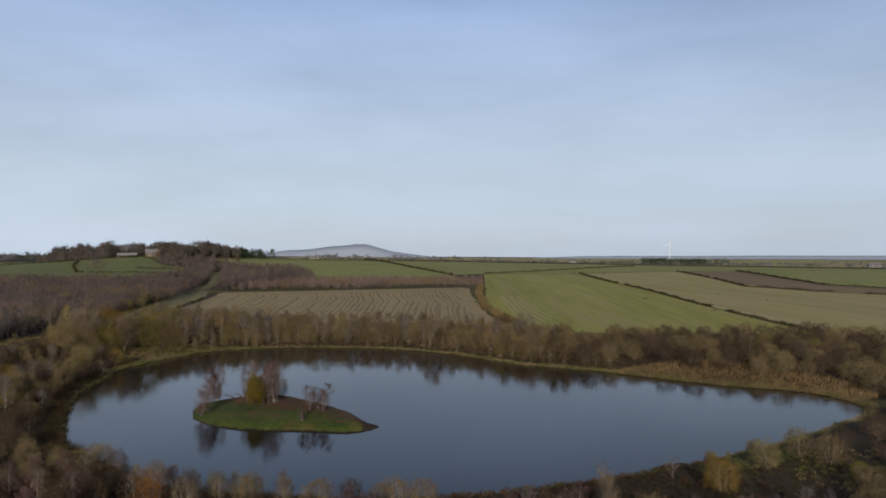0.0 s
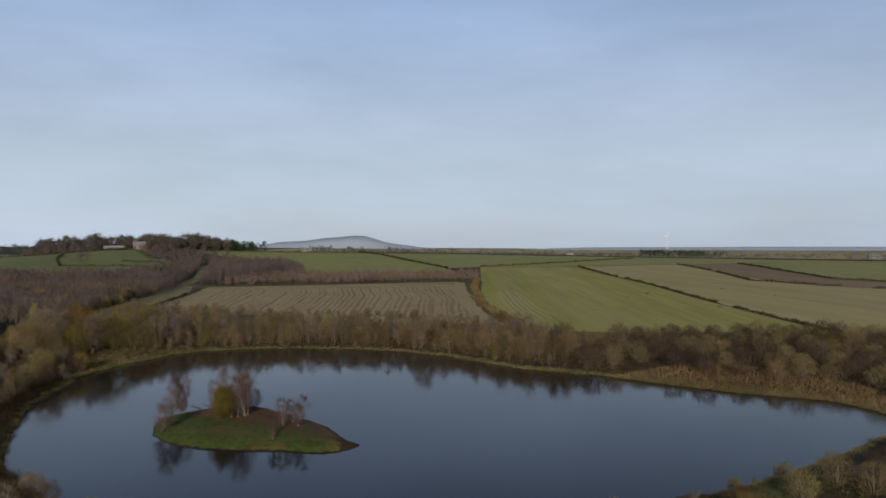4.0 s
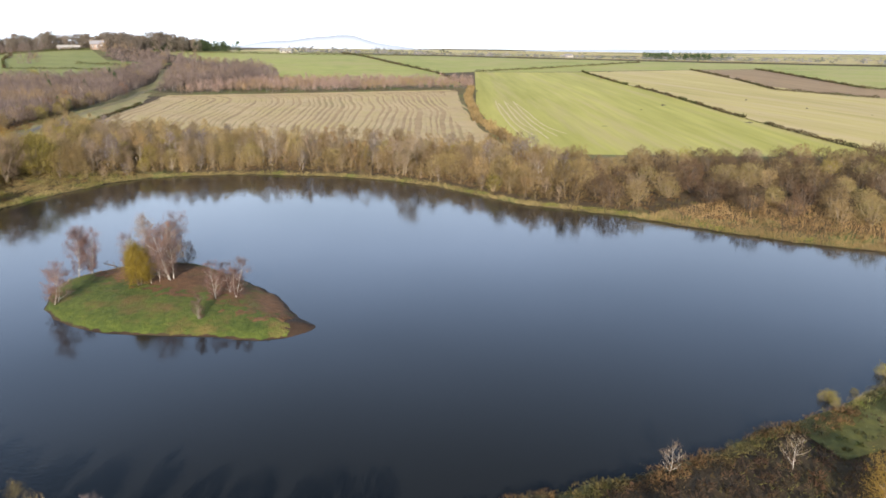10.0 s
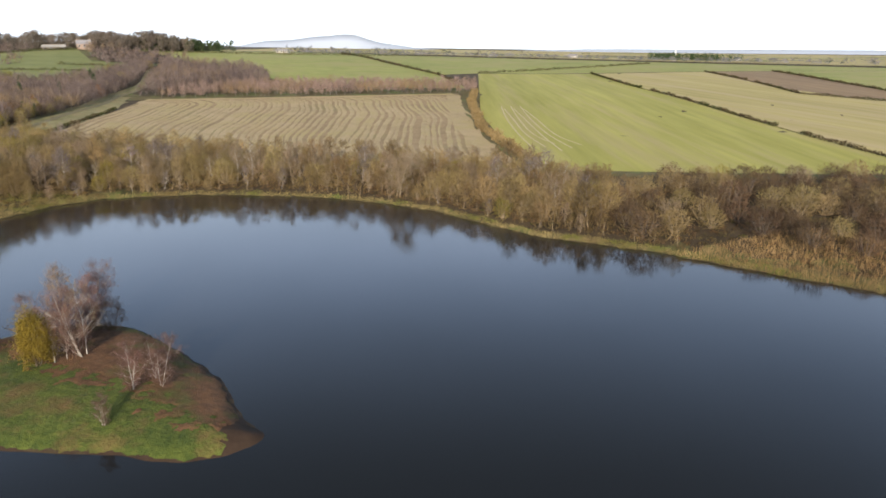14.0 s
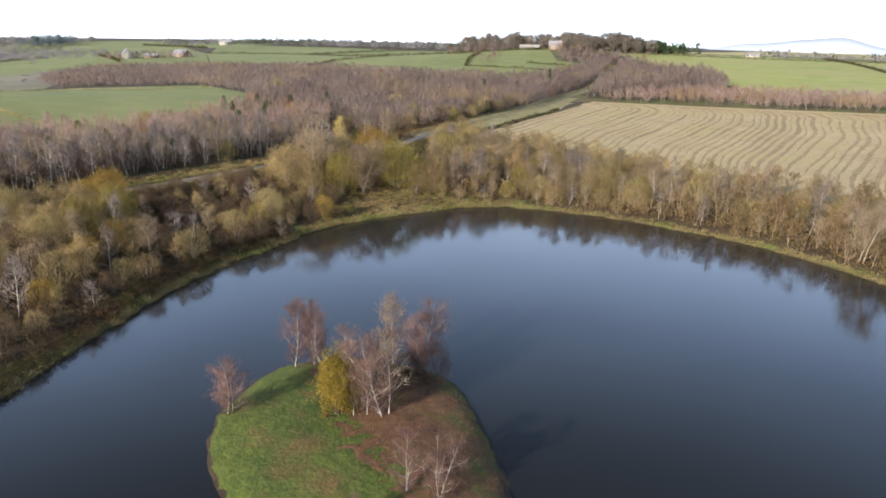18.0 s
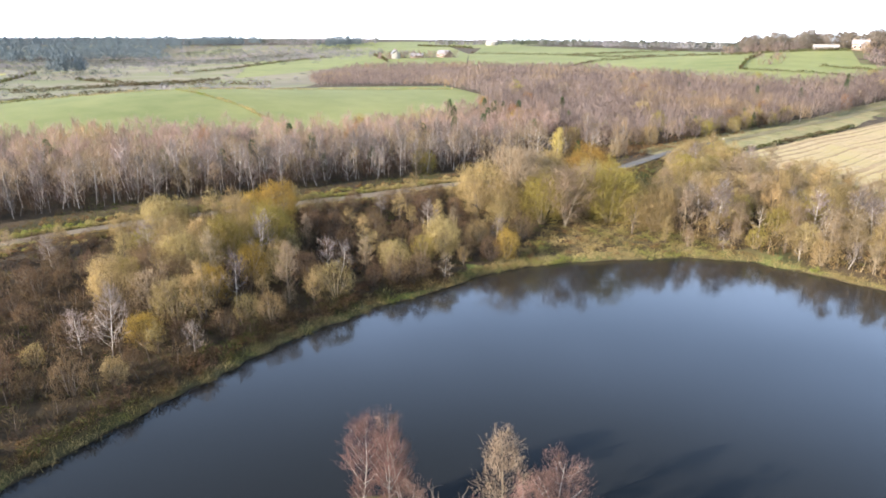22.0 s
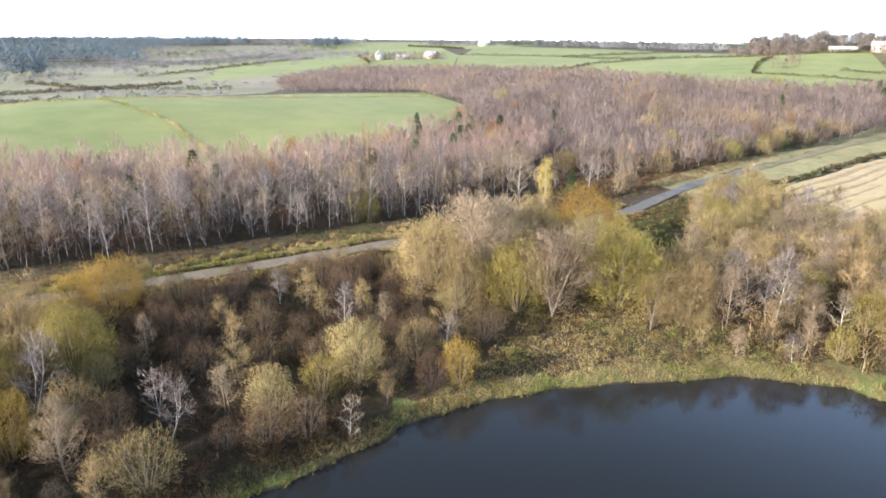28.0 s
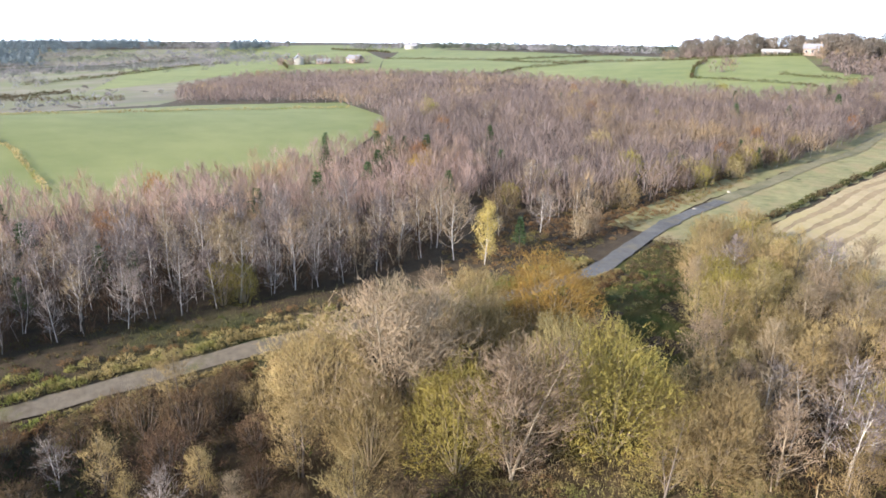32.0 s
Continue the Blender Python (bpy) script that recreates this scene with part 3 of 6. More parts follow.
def fan_bush(seed, height, spread, bark, twig, stems=13, twigs=900, twig_length=0.7, twig_width=0.05, foliage=0, leaf_size=0.16):
    """A willow bush: stems that fan out from one foot into a dome, forking into many upright twigs."""
    rng = np.random.default_rng(seed)
    wood, starts, ways = [], [], []
    for k in range(stems):
        turn, open_ = k * 2.4 + rng.uniform(-0.4, 0.4), math.sqrt((k + 0.5) / stems) * rng.uniform(0.85, 1.1)
        reach, rise = spread * open_ * 0.74, 0.84 * height * math.sqrt(max(0.16, 1 - 0.72 * open_**2)) * rng.uniform(0.85, 1.05)
        foot = np.array([math.cos(turn) * 0.15, math.sin(turn) * 0.15, -0.25])
        end = np.array([math.cos(turn) * reach, math.sin(turn) * reach, rise])
        line = bezier_line(foot, end, np.array([math.cos(turn), math.sin(turn), 0]) * 0.1 * reach + rng.normal(size=3) * 0.12, 6)
        wood.append(tube(line[[0, 2, 5]], np.array([1, 0.7, 0.2]) * rng.uniform(0.04, 0.08), 3))
        starts.append(line[2:])
        ways.append(unit(np.gradient(line, axis=0))[2:])
        for _ in range(6):
            v = rng.uniform(0.3, 0.92)
            a = np.array([np.interp(v, np.linspace(0, 1, 6), line[:, c]) for c in range(3)])
            out = np.array([a[0], a[1], 0]) / max(0.3, np.hypot(a[0], a[1]))
            b = a + unit(unit(end - foot) + out * 0.45 + rng.normal(size=3) * 0.4) * height * rng.uniform(0.16, 0.32)
            side = bezier_line(a, b, np.zeros(3), 3)
            wood.append(blades(rng, a[None], unit(b - a)[None], [np.linalg.norm(b - a)], [0.035]))
            starts.append(side)
            ways.append(unit(np.gradient(side, axis=0)))
    starts, ways = np.concatenate(starts), np.concatenate(ways)
    twigs //= 3
    pick = rng.integers(0, len(starts), twigs)
    at = starts[pick] + rng.normal(size=(twigs, 3)) * 0.12 * spread
    shell = unit(rng.normal(size=(twigs, 3)) + np.array([0, 0, 0.15]))
    shell = bell(shell) * lumpy(shell, seed) * rng.uniform(0.5, 1.0, (twigs, 1)) ** 0.6 * np.array([spread, spread, height * 0.56]) + np.array([0, 0, height * 0.47])
    rim = rng.uniform(size=(twigs, 1)) < 0.86
    at = np.where(rim, shell, at)
    out = unit(at * np.array([1, 1, 0.8]) - np.array([0, 0, 0.25 * height]))
    way = unit(out * 0.65 + rng.normal(size=(twigs, 3)) * 0.36 + np.array([0, 0, 0.45]))
    long = twig_length * rng.uniform(0.5, 1.25, twigs)
    at = np.where(rim, at - way * long[:, None] * 0.8, at)  # the outer twigs end on the crown's outline
    at[:, 2] = np.maximum(at[:, 2], 0.15)
    pieces = [sprays(rng, at, way, long, twig_width * rng.uniform(0.6, 1.3, twigs), 2, 0.55)]
    if foliage:
        pick = rng.integers(0, len(starts), foliage)
        at = starts[pick] + rng.normal(size=(foliage, 3)) * 0.15 * spread
        shell = unit(rng.normal(size=(foliage, 3)) + np.array([0, 0, 0.15]))
        shell = bell(shell) * lumpy(shell, seed) * rng.uniform(0.6, 1.05, (foliage, 1)) * np.array([spread, spread, height * 0.5]) + np.array([0, 0, height * 0.5])
        at = np.where(rng.uniform(size=(foliage, 1)) < 0.55, shell, at)
        at[:, 2] = np.maximum(at[:, 2], 0.2)
        pieces.append(leaves(rng, at, leaf_size * rng.uniform(0.6, 1.3, foliage)))
    v, f = joined(pieces)
    out = v / np.array([spread, spread, height * 0.62]) - np.array([0, 0, 0.45])
    return mesh_of("wood", *joined(wood), bark, smooth=True), mesh_of("crown", v, f, twig, normals=soften(rng, v, out))


def pine(seed, height):
    """A young pine: a straight trunk and whorls of drooping needle sprays that narrow to the top."""
    rng = np.random.default_rng(seed)
    n = 1100
    u = rng.uniform(0.12, 1, n) ** 0.8
    turn, reach = rng.uniform(0, 2 * np.pi, n), (1.02 - u) ** 0.7 * 0.31 * height * rng.uniform(0.15, 1.0, n)
    whorl = np.round(u * 13) / 13
    at = np.stack([np.cos(turn) * reach, np.sin(turn) * reach, whorl * height - 0.15 * reach + rng.normal(size=n) * 0.08], 1)
    way = unit(np.stack([np.cos(turn), np.sin(turn), 0.25 + 0 * turn], 1) + rng.normal(size=(n, 3)) * 0.4)
    crown = blades(rng, at, way, rng.uniform(0.35, 0.7, n), rng.uniform(0.12, 0.24, n))
    return mesh_of("wood", *tube([(0, 0, -0.3), (0, 0, height * 0.5), (0, 0, height)], [0.14, 0.09, 0.015], 6), DARK_BARK, smooth=True), mesh_of("crown", *crown, PINE_NEEDLE)


KINDS = {
    "birch": [upright_tree(100 + k, 8.0, 1.7, BIRCH_BARK, BIRCH_TWIG, limbs=17, low=0.14, stems=1 + (k > 2), twigs=1050, twig_length=1.05, twig_width=0.066, trunk=0.08) for k in range(5)],
    "white_birch": [upright_tree(120 + k, 8.0, 1.8, BIRCH_BARK, GREY_TWIG, limbs=17, twigs=780, twig_length=1.0, twig_width=0.055, trunk=0.10) for k in range(3)],
    "russet_birch": [upright_tree(140 + k, 8.0, 1.9, BIRCH_BARK, RUSSET_TWIG, limbs=17, low=0.12, twigs=1300, twig_length=0.95, twig_width=0.066, stems=1 + k % 2, shape=0.6, trunk=0.1) for k in range(4)],
    "fine_russet_birch": [upright_tree(140 + k, 8.0, 1.9, BIRCH_BARK, RUSSET_TWIG, limbs=22, low=0.1, twigs=9000, twig_length=0.6, twig_width=0.027, stems=1 + k % 2, shape=0.75, trunk=0.085) for k in range(4)],
    "alder": [upright_tree(160 + k, 8.0, 2.0, DARK_BARK, ALDER_TWIG, limbs=17, low=0.1, twigs=1050, twig_length=1.0, twig_width=0.085, stems=1 + k % 3) for k in range(5)],
    "grey_alder": [upright_tree(180 + k, 8.0, 1.9, WILLOW_BARK, GREY_TWIG, limbs=17, low=0.1, twigs=950, twig_length=1.0, twig_width=0.08, stems=1 + k % 2) for k in range(4)],
    "tan_willow": [fan_bush(200 + k, 5.0, 2.7, WILLOW_BARK, TAN_TWIG, twigs=2400, twig_length=0.7, twig_width=0.062) for k in range(5)],
    "brown_willow": [fan_bush(220 + k, 5.0, 2.8, DARK_BARK, BROWN_TWIG, twigs=2300, twig_length=0.7, twig_width=0.062) for k in range(4)],
    "grey_willow": [fan_bush(240 + k, 5.0, 2.4, WILLOW_BARK, GREY_TWIG, twigs=1500, twig_length=0.8, twig_width=0.07) for k in range(3)],
    "olive_willow": [fan_bush(260 + k, 5.0, 2.3, WILLOW_BARK, OLIVE_LEAF, twigs=1000, twig_length=0.75, twig_width=0.065, foliage=1300, leaf_size=0.11) for k in range(4)],
    "amber_willow": [fan_bush(280 + k, 5.0, 2.2, WILLOW_BARK, AMBER_LEAF, twigs=800, twig_length=0.75, twig_width=0.065, foliage=2000, leaf_size=0.11) for k in range(3)],
    "gold_birch": [upright_tree(300 + k, 8.0, 1.7, BIRCH_BARK, GOLD_LEAF, limbs=17, low=0.1, twigs=250, foliage=5600, leaf_size=0.12, shape=0.6) for k in range(2)],
    "tall_tan": [fan_bush(400 + k, 8.0, 3.9, WILLOW_BARK, TAN_TWIG, stems=16, twigs=21000, twig_length=0.62, twig_width=0.032) for k in range(3)],
    "tall_olive": [fan_bush(410 + k, 8.0, 3.6, WILLOW_BARK, OLIVE_LEAF, stems=16, twigs=14000, twig_length=0.6, twig_width=0.032, foliage=7000, leaf_size=0.085) for k in range(3)],
    "tall_amber": [fan_bush(420 + k, 8.0, 4.0, WILLOW_BARK, AMBER_LEAF, stems=16, twigs=14000, twig_length=0.6, twig_width=0.032, foliage=7000, leaf_size=0.085) for k in range(2)],
    "tall_grey": [upright_tree(430 + k, 9.0, 2.7, PALE_BARK, GREY_TWIG, limbs=30, low=0.1, twigs=8400, twig_length=0.85, twig_width=0.04, stems=3, shape=0.5, trunk=0.12) for k in range(3)],
    "fine_tan_willow": [fan_bush(500 + k, 5.0, 2.7, WILLOW_BARK, TAN_TWIG, stems=13, twigs=6000, twig_length=0.52, twig_width=0.034) for k in range(4)],
    "fine_brown_willow": [fan_bush(520 + k, 5.0, 2.7, DARK_BARK, BROWN_TWIG, stems=13, twigs=4800, twig_length=0.54, twig_width=0.034) for k in range(3)],
    "fine_grey_willow": [fan_bush(540 + k, 5.0, 2.4, PALE_BARK, GREY_TWIG, stems=12, twigs=4500, twig_length=0.55, twig_width=0.033) for k in range(2)],
    "fine_olive_willow": [fan_bush(560 + k, 5.0, 2.4, WILLOW_BARK, OLIVE_LEAF, stems=12, twigs=3600, twig_length=0.5, twig_width=0.034, foliage=2600, leaf_size=0.065) for k in range(3)],
    "fine_amber_willow": [fan_bush(580 + k, 5.0, 2.3, WILLOW_BARK, AMBER_LEAF, stems=12, twigs=3600, twig_length=0.5, twig_width=0.034, foliage=6500, leaf_size=0.06) for k in range(2)],
    "fine_alder": [upright_tree(600 + k, 8.0, 2.0, DARK_BARK, TAN_TWIG, limbs=20, low=0.1, twigs=4200, twig_length=0.72, twig_width=0.036, stems=1 + k % 3) for k in range(3)],
    "fine_grey_alder": [upright_tree(620 + k, 8.0, 1.9, PALE_BARK, GREY_TWIG, limbs=20, low=0.1, twigs=4000, twig_length=0.72, twig_width=0.034, stems=1 + k % 2) for k in range(3)],
    "mustard": [fan_bush(310 + k, 5.0, 1.55, DARK_BARK, MUSTARD_LEAF, stems=9, twigs=300, twig_length=0.35, twig_width=0.04, foliage=22000, leaf_size=0.08) for k in range(2)],
    "rusty": [fan_bush(590 + k, 5.0, 1.9, DARK_BARK, ORANGE_LEAF, stems=10, twigs=900, twig_length=0.6, twig_width=0.035, foliage=2400, leaf_size=0.1) for k in range(2)],
    "pine": [pine(320 + k, 7.0) for k in range(2)],
    "sapling": [upright_tree(340 + k, 3.0, 0.8, BIRCH_BARK, GREY_TWIG, limbs=10, low=0.15, twigs=520, twig_length=0.55, twig_width=0.03, trunk=0.04) for k in range(3)],
    "oak": [fan_bush(360 + k, 8.0, 3.4, DARK_BARK, OAK_TWIG, stems=15, twigs=2100, twig_length=1.2, twig_width=0.17) for k in range(2)]
    + [upright_tree(364 + k, 8.0, 2.8, DARK_BARK, OAK_TWIG, limbs=20, low=0.12, twigs=1800, twig_width=0.17, twig_length=1.3, trunk=0.25, shape=0.7, rise=0.7) for k in range(2)],
}
TREE_HEIGHT = {k: 9.0 if k == "tall_grey" else 8.0 if k.removeprefix("fine_") in ("tall_tan", "tall_olive", "tall_amber", "birch", "white_birch", "russet_birch", "alder", "grey_alder", "gold_birch", "oak") else 7.0 if k == "pine" else 3.0 if k == "sapling" else 5.0 for k in KINDS}
TREE_WORDS = {
    "birch": ("birch_tree", "slender bare birch with pale bark and purplish twigs", "tree"),
    "white_birch": ("white_birch", "bare white-stemmed birch with thin grey twigs", "tree"),
    "russet_birch": ("russet_birch", "white-stemmed birch with a hazy russet twig crown", "tree"),
    "alder": ("alder_tree", "bare brown alder with a fine tan twig crown", "tree"),
    "grey_alder": ("ash_tree", "bare grey-brown young ash with pale twigs in winter", "tree"),
    "tan_willow": ("willow_bush", "rounded tan willow bush with bare fanning twigs", "bush"),
    "brown_willow": ("thorn_bush", "dark brown leafless thorn bush with purplish twigs", "bush"),
    "grey_willow": ("sallow_bush", "pale grey leafless sallow bush with upright twigs", "bush"),
    "olive_willow": ("osier_bush", "osier bush with olive-yellow late autumn leaves", "bush"),
    "amber_willow": ("amber_bush", "rounded bush with amber orange autumn leaves", "bush"),
    "gold_birch": ("golden_birch", "young birch still full of golden yellow leaves", "tree"),
    "tall_tan": ("goat_willow", "tall rounded tan willow with a dome of bare twigs", "tree"),
    "tall_olive": ("crack_willow", "tall willow with olive-yellow leaves clinging low", "tree"),
    "tall_amber": ("amber_willow", "broad willow with amber-yellow autumn leaves", "tree"),
    "tall_grey": ("poplar_tree", "tall pale bare poplar with many rising stems", "tree"),
    "mustard": ("yellow_tree", "dense young tree full of mustard-yellow leaves", "tree"),
    "rusty": ("beech_tree", "young beech still holding rusty orange leaves", "tree"),
    "oak": ("oak_tree", "broad bare oak beside the hill farm", "tree"),
    "pine": ("pine_tree", "young dark green pine among bare birches", "tree"),
    "sapling": ("birch_sapling", "small pale bare birch sapling in grass", "tree"),
}
pick_rng = random.Random(5)


def plant(kind, x, y, height, group, wide=1.0, label="", z=None):
    """Sets one tree or bush on the ground: an empty at its foot with its wood and its crown."""
    near = "fine_" + kind if (group in ("trees of the west shore", "trees on the island") or x < -75 and group == "trees of the north shore" or y > 56 and "south" in group) and "fine_" + kind in KINDS else kind
    wood, crown = pick_rng.choice(KINDS[near])
    name, words, category = TREE_WORDS[kind]
    s = height / TREE_HEIGHT[kind]
    foot = new(name)
    foot.matrix_basis = pose(x, y, ground(x, y) if z is None else z, rz=pick_rng.uniform(0, 360)) @ Matrix.Diagonal((s * wide, s * wide, s, 1))
    tagged(foot, label or words, category, group)
    part("trunk", wood, foot)
    part("crown", crown, foot)
    return foot


def scatter(ring, spacing, seed, keep=None):
    """Uneven points inside a ring of corners, no two nearer than spacing."""
    ring, rng = np.array(ring, float), np.random.default_rng(seed)
    lo, hi = ring.min(0), ring.max(0)
    n = int(6 * np.prod(hi - lo) / spacing**2)
    p = rng.uniform(lo, hi, (n, 2))
    p = p[inside_distance(p, ring) > 0]
    if keep is not None:
        p = p[keep(p)]
    cells, out = {}, []
    for x, y in p:
        i, j = int(x // spacing), int(y // spacing)
        if all((x - a) ** 2 + (y - b) ** 2 >= spacing**2 for di in (-1, 0, 1) for dj in (-1, 0, 1) for a, b in cells.get((i + di, j + dj), ())):
            cells.setdefault((i, j), []).append((x, y))
            out.append((x, y))
    return np.array(out).reshape(-1, 2)


def wood_stuff(name, points, height, twig, bark, label, per_tree=60, width=0.11, length=1.3, spread=1.5, seed=1, low=0.25, category="wood", stem=0.06, rise=1.0, loose=0.25):
    """A far wood in one mesh: for each point a slim trunk and a loose crown of twigs."""
    rng, n = np.random.default_rng(seed), len(points)
    z = heights(points)
    h = height * rng.uniform(0.7, 1.15, n)
    base = np.c_[points, z]
    a = np.arange(3) * 2 * np.pi / 3
    ring = np.stack([np.cos(a), np.sin(a), 0 * a], 1) * stem
    lean = np.c_[rng.normal(size=(n, 2)) * 0.3, h * 0.75]
    trunk = np.concatenate([base[:, None] + ring[None] - [0, 0, 0.2], (base + lean)[:, None]], 1).reshape(-1, 3)
    k = np.arange(n)[:, None, None] * 4
    trunk_faces = (k + np.array([[0, 1, 3], [1, 2, 3], [2, 0, 3]])[None]).reshape(-1, 3)
    u = rng.uniform(low, 1.0, (n, per_tree)) ** 0.85
    r = spread * np.sin(np.pi * np.clip((u - low + 0.12) / (1.14 - low), 0, 1)) * np.sqrt(rng.uniform(0.05, 1, (n, per_tree))) * (h / height)[:, None]
    t = rng.uniform(0, 2 * np.pi, (n, per_tree))
    at = np.stack([base[:, None, 0] + np.cos(t) * r + lean[:, None, 0] * u, base[:, None, 1] + np.sin(t) * r + lean[:, None, 1] * u, base[:, None, 2] + np.maximum(0.05, u * h[:, None] - 0.6 * length)], -1).reshape(-1, 3)
    way = unit(np.stack([np.cos(t) * 0.35, np.sin(t) * 0.35, rise + 0 * t], -1).reshape(-1, 3) + rng.normal(size=(n * per_tree, 3)) * loose)
    v, f = blades(rng, at, way, length * rng.uniform(0.5, 1.2, len(at)), width * rng.uniform(0.6, 1.3, len(at)))
    verts, faces = joined([(trunk, trunk_faces), (v, f)])
    slots = np.r_[np.zeros(len(trunk_faces)), np.ones(len(f))]
    out = np.repeat(np.stack([np.cos(t) * r, np.sin(t) * r, spread * (0.9 * u - 0.2)], -1).reshape(-1, 3), 3, 0)
    normals = np.concatenate([np.tile(np.r_[np.c_[ring / stem], [[0, 0, 1]]], (n, 1)), soften(rng, v, out)])
    return tagged(new(name, mesh_of(name, verts, faces, [bark, twig], slots, normals=normals)), label, category, kind="stuff")


def tufts(name, points, height, material_, label, per=9, spread=0.5, width=0.06, seed=1, category="grass", lean=0.5):
    """Loose tufts of stems in one mesh."""
    rng = np.random.default_rng(seed)
    z = heights(points)
    n = len(points) * per
    size = np.repeat(rng.uniform(0.6, 1.25, len(points)), per)
    at = np.repeat(np.c_[points, z - 0.03], per, 0) + np.c_[rng.normal(size=(n, 2)) * spread * 0.5, np.zeros(n)]
    way = unit(np.c_[rng.normal(size=(n, 2)) * lean, np.ones(n)])
    v, f = blades(rng, at, way, height * size * rng.uniform(0.6, 1.2, n), width * rng.uniform(0.6, 1.4, n))
    return tagged(new(name, mesh_of(name, v, f, material_)), label, category, kind="stuff")


def scrub(name, points, height, material_, label, per=26, seed=1, width=0.12, category="scrub"):
    """Low tangled bushes in one mesh: short twigs over uneven domes."""
    rng, n = np.random.default_rng(seed), len(points)
    z, size = heights(points), rng.uniform(0.6, 1.3, n)
    u, t = rng.uniform(0, 1, (n, per)), rng.uniform(0, 2 * np.pi, (n, per))
    r = np.sqrt(rng.uniform(0, 1, (n, per))) * 1.0 * height * size[:, None]
    up = np.sqrt(np.clip(1 - (r / (1.05 * height * size[:, None])) ** 2, 0, 1)) * height * size[:, None] * (0.25 + 0.7 * u)
    at = np.stack([points[:, :1] + np.cos(t) * r, points[:, 1:] + np.sin(t) * r, z[:, None] + up], -1).reshape(-1, 3)
    way = unit(np.stack([np.cos(t), np.sin(t), 0.9 + 0 * t], -1).reshape(-1, 3) + rng.normal(size=(n * per, 3)) * 0.6)
    v, f = blades(rng, at, way, 0.55 * height * rng.uniform(0.5, 1.2, n * per), width * rng.uniform(0.6, 1.4, n * per))
    out = np.repeat(np.stack([np.cos(t) * r, np.sin(t) * r, 0.4 * height + up], -1).reshape(-1, 3), 3, 0)
    return tagged(new(name, mesh_of(name, v, f, material_, normals=soften(rng, v, out))), label, category, kind="stuff")


def along(line, step):
    """Points at even steps along a line of corners, with the way at each."""
    p = np.array(line, float)
    d = np.r_[0, np.cumsum(np.hypot(*np.diff(p, axis=0).T))]
    s = np.arange(0, d[-1], step)
    q = np.stack([np.interp(s, d, p[:, 0]), np.interp(s, d, p[:, 1])], 1)
    return q, unit(np.gradient(q, axis=0))


def smooth_line(line, step):
    """An open Catmull-Rom curve through the corners, at about even steps."""
    p = np.array([line[0], *line, line[-1]], float)
    u = np.linspace(0, 1, 12, endpoint=False)[:, None]
    out = [0.5 * (2 * b + (c - a) * u + (2 * a - 5 * b + 4 * c - d) * u**2 + (3 * b - a - 3 * c + d) * u**3) for a, b, c, d in zip(p, p[1:], p[2:], p[3:])]
    return along(np.concatenate([*out, p[-1:]]), step)


def hedge(line, height=1.6, width=1.4, step=0.22, twig=None, label="", seed=1, blade=0.1, gaps=0.0):
    """A clipped or ragged hedge along a line."""
    rng = np.random.default_rng(seed)
    q, way = along(line, step)
    per = 7
    n = len(q) * per
    wave = 1 + 0.22 * np.sin(np.arange(len(q)) * step * 0.35 + seed) + 0.15 * np.sin(np.arange(len(q)) * step * 1.1)
    if gaps:
        wave = np.where(np.sin(np.arange(len(q)) * step * 0.05 + seed * 2) > 1 - gaps, 0.25, wave)
    side = np.repeat(np.stack([-way[:, 1], way[:, 0]], 1), per, 0) * (rng.uniform(-0.5, 0.5, (n, 1)) * width)
    base = np.repeat(np.c_[q, heights(q)], per, 0)
    h = height * np.repeat(wave, per)
    at = base + np.c_[side, rng.uniform(0, 0.75, n) * h]
    v, f = blades(rng, at, unit(np.c_[rng.normal(size=(n, 2)) * 0.6, np.full(n, 0.7)]), 0.5 * h * rng.uniform(0.4, 1.1, n), blade * 3 * rng.uniform(0.6, 1.5, n))
    return tagged(new("hedge", mesh_of("hedge", v, f, twig or HEDGE_TWIG)), label or "dark leafless field hedge, ragged along the top", "hedge", "field hedges")


def ribbon(name, line, width, material_, lift, step=2.0, crown=0.0, seed=3):
    """A road or path that lies on the ground along a curve, with slightly uneven edges."""
    rng = np.random.default_rng(seed)
    q, way = smooth_line(line, step)
    side = np.stack([-way[:, 1], way[:, 0]], 1)
    across = np.linspace(-0.5, 0.5, 5)
    w = width * (1 + 0.09 * rng.normal(size=len(q)))
    p = q[:, None] + side[:, None] * (across[None, :] * w[:, None])[..., None]
    z = heights(p.reshape(-1, 2)).reshape(p.shape[:2]) + lift + crown * (1 - (2 * across) ** 2)[None]
    verts = np.concatenate([p, z[..., None]], -1).reshape(-1, 3)
    i, j = np.meshgrid(np.arange(len(q) - 1), np.arange(4), indexing="ij")
    a = (i * 5 + j).ravel()
    return new(name, mesh_of(name, verts, np.stack([a, a + 1, a + 6, a + 5], 1), material_, smooth=True))


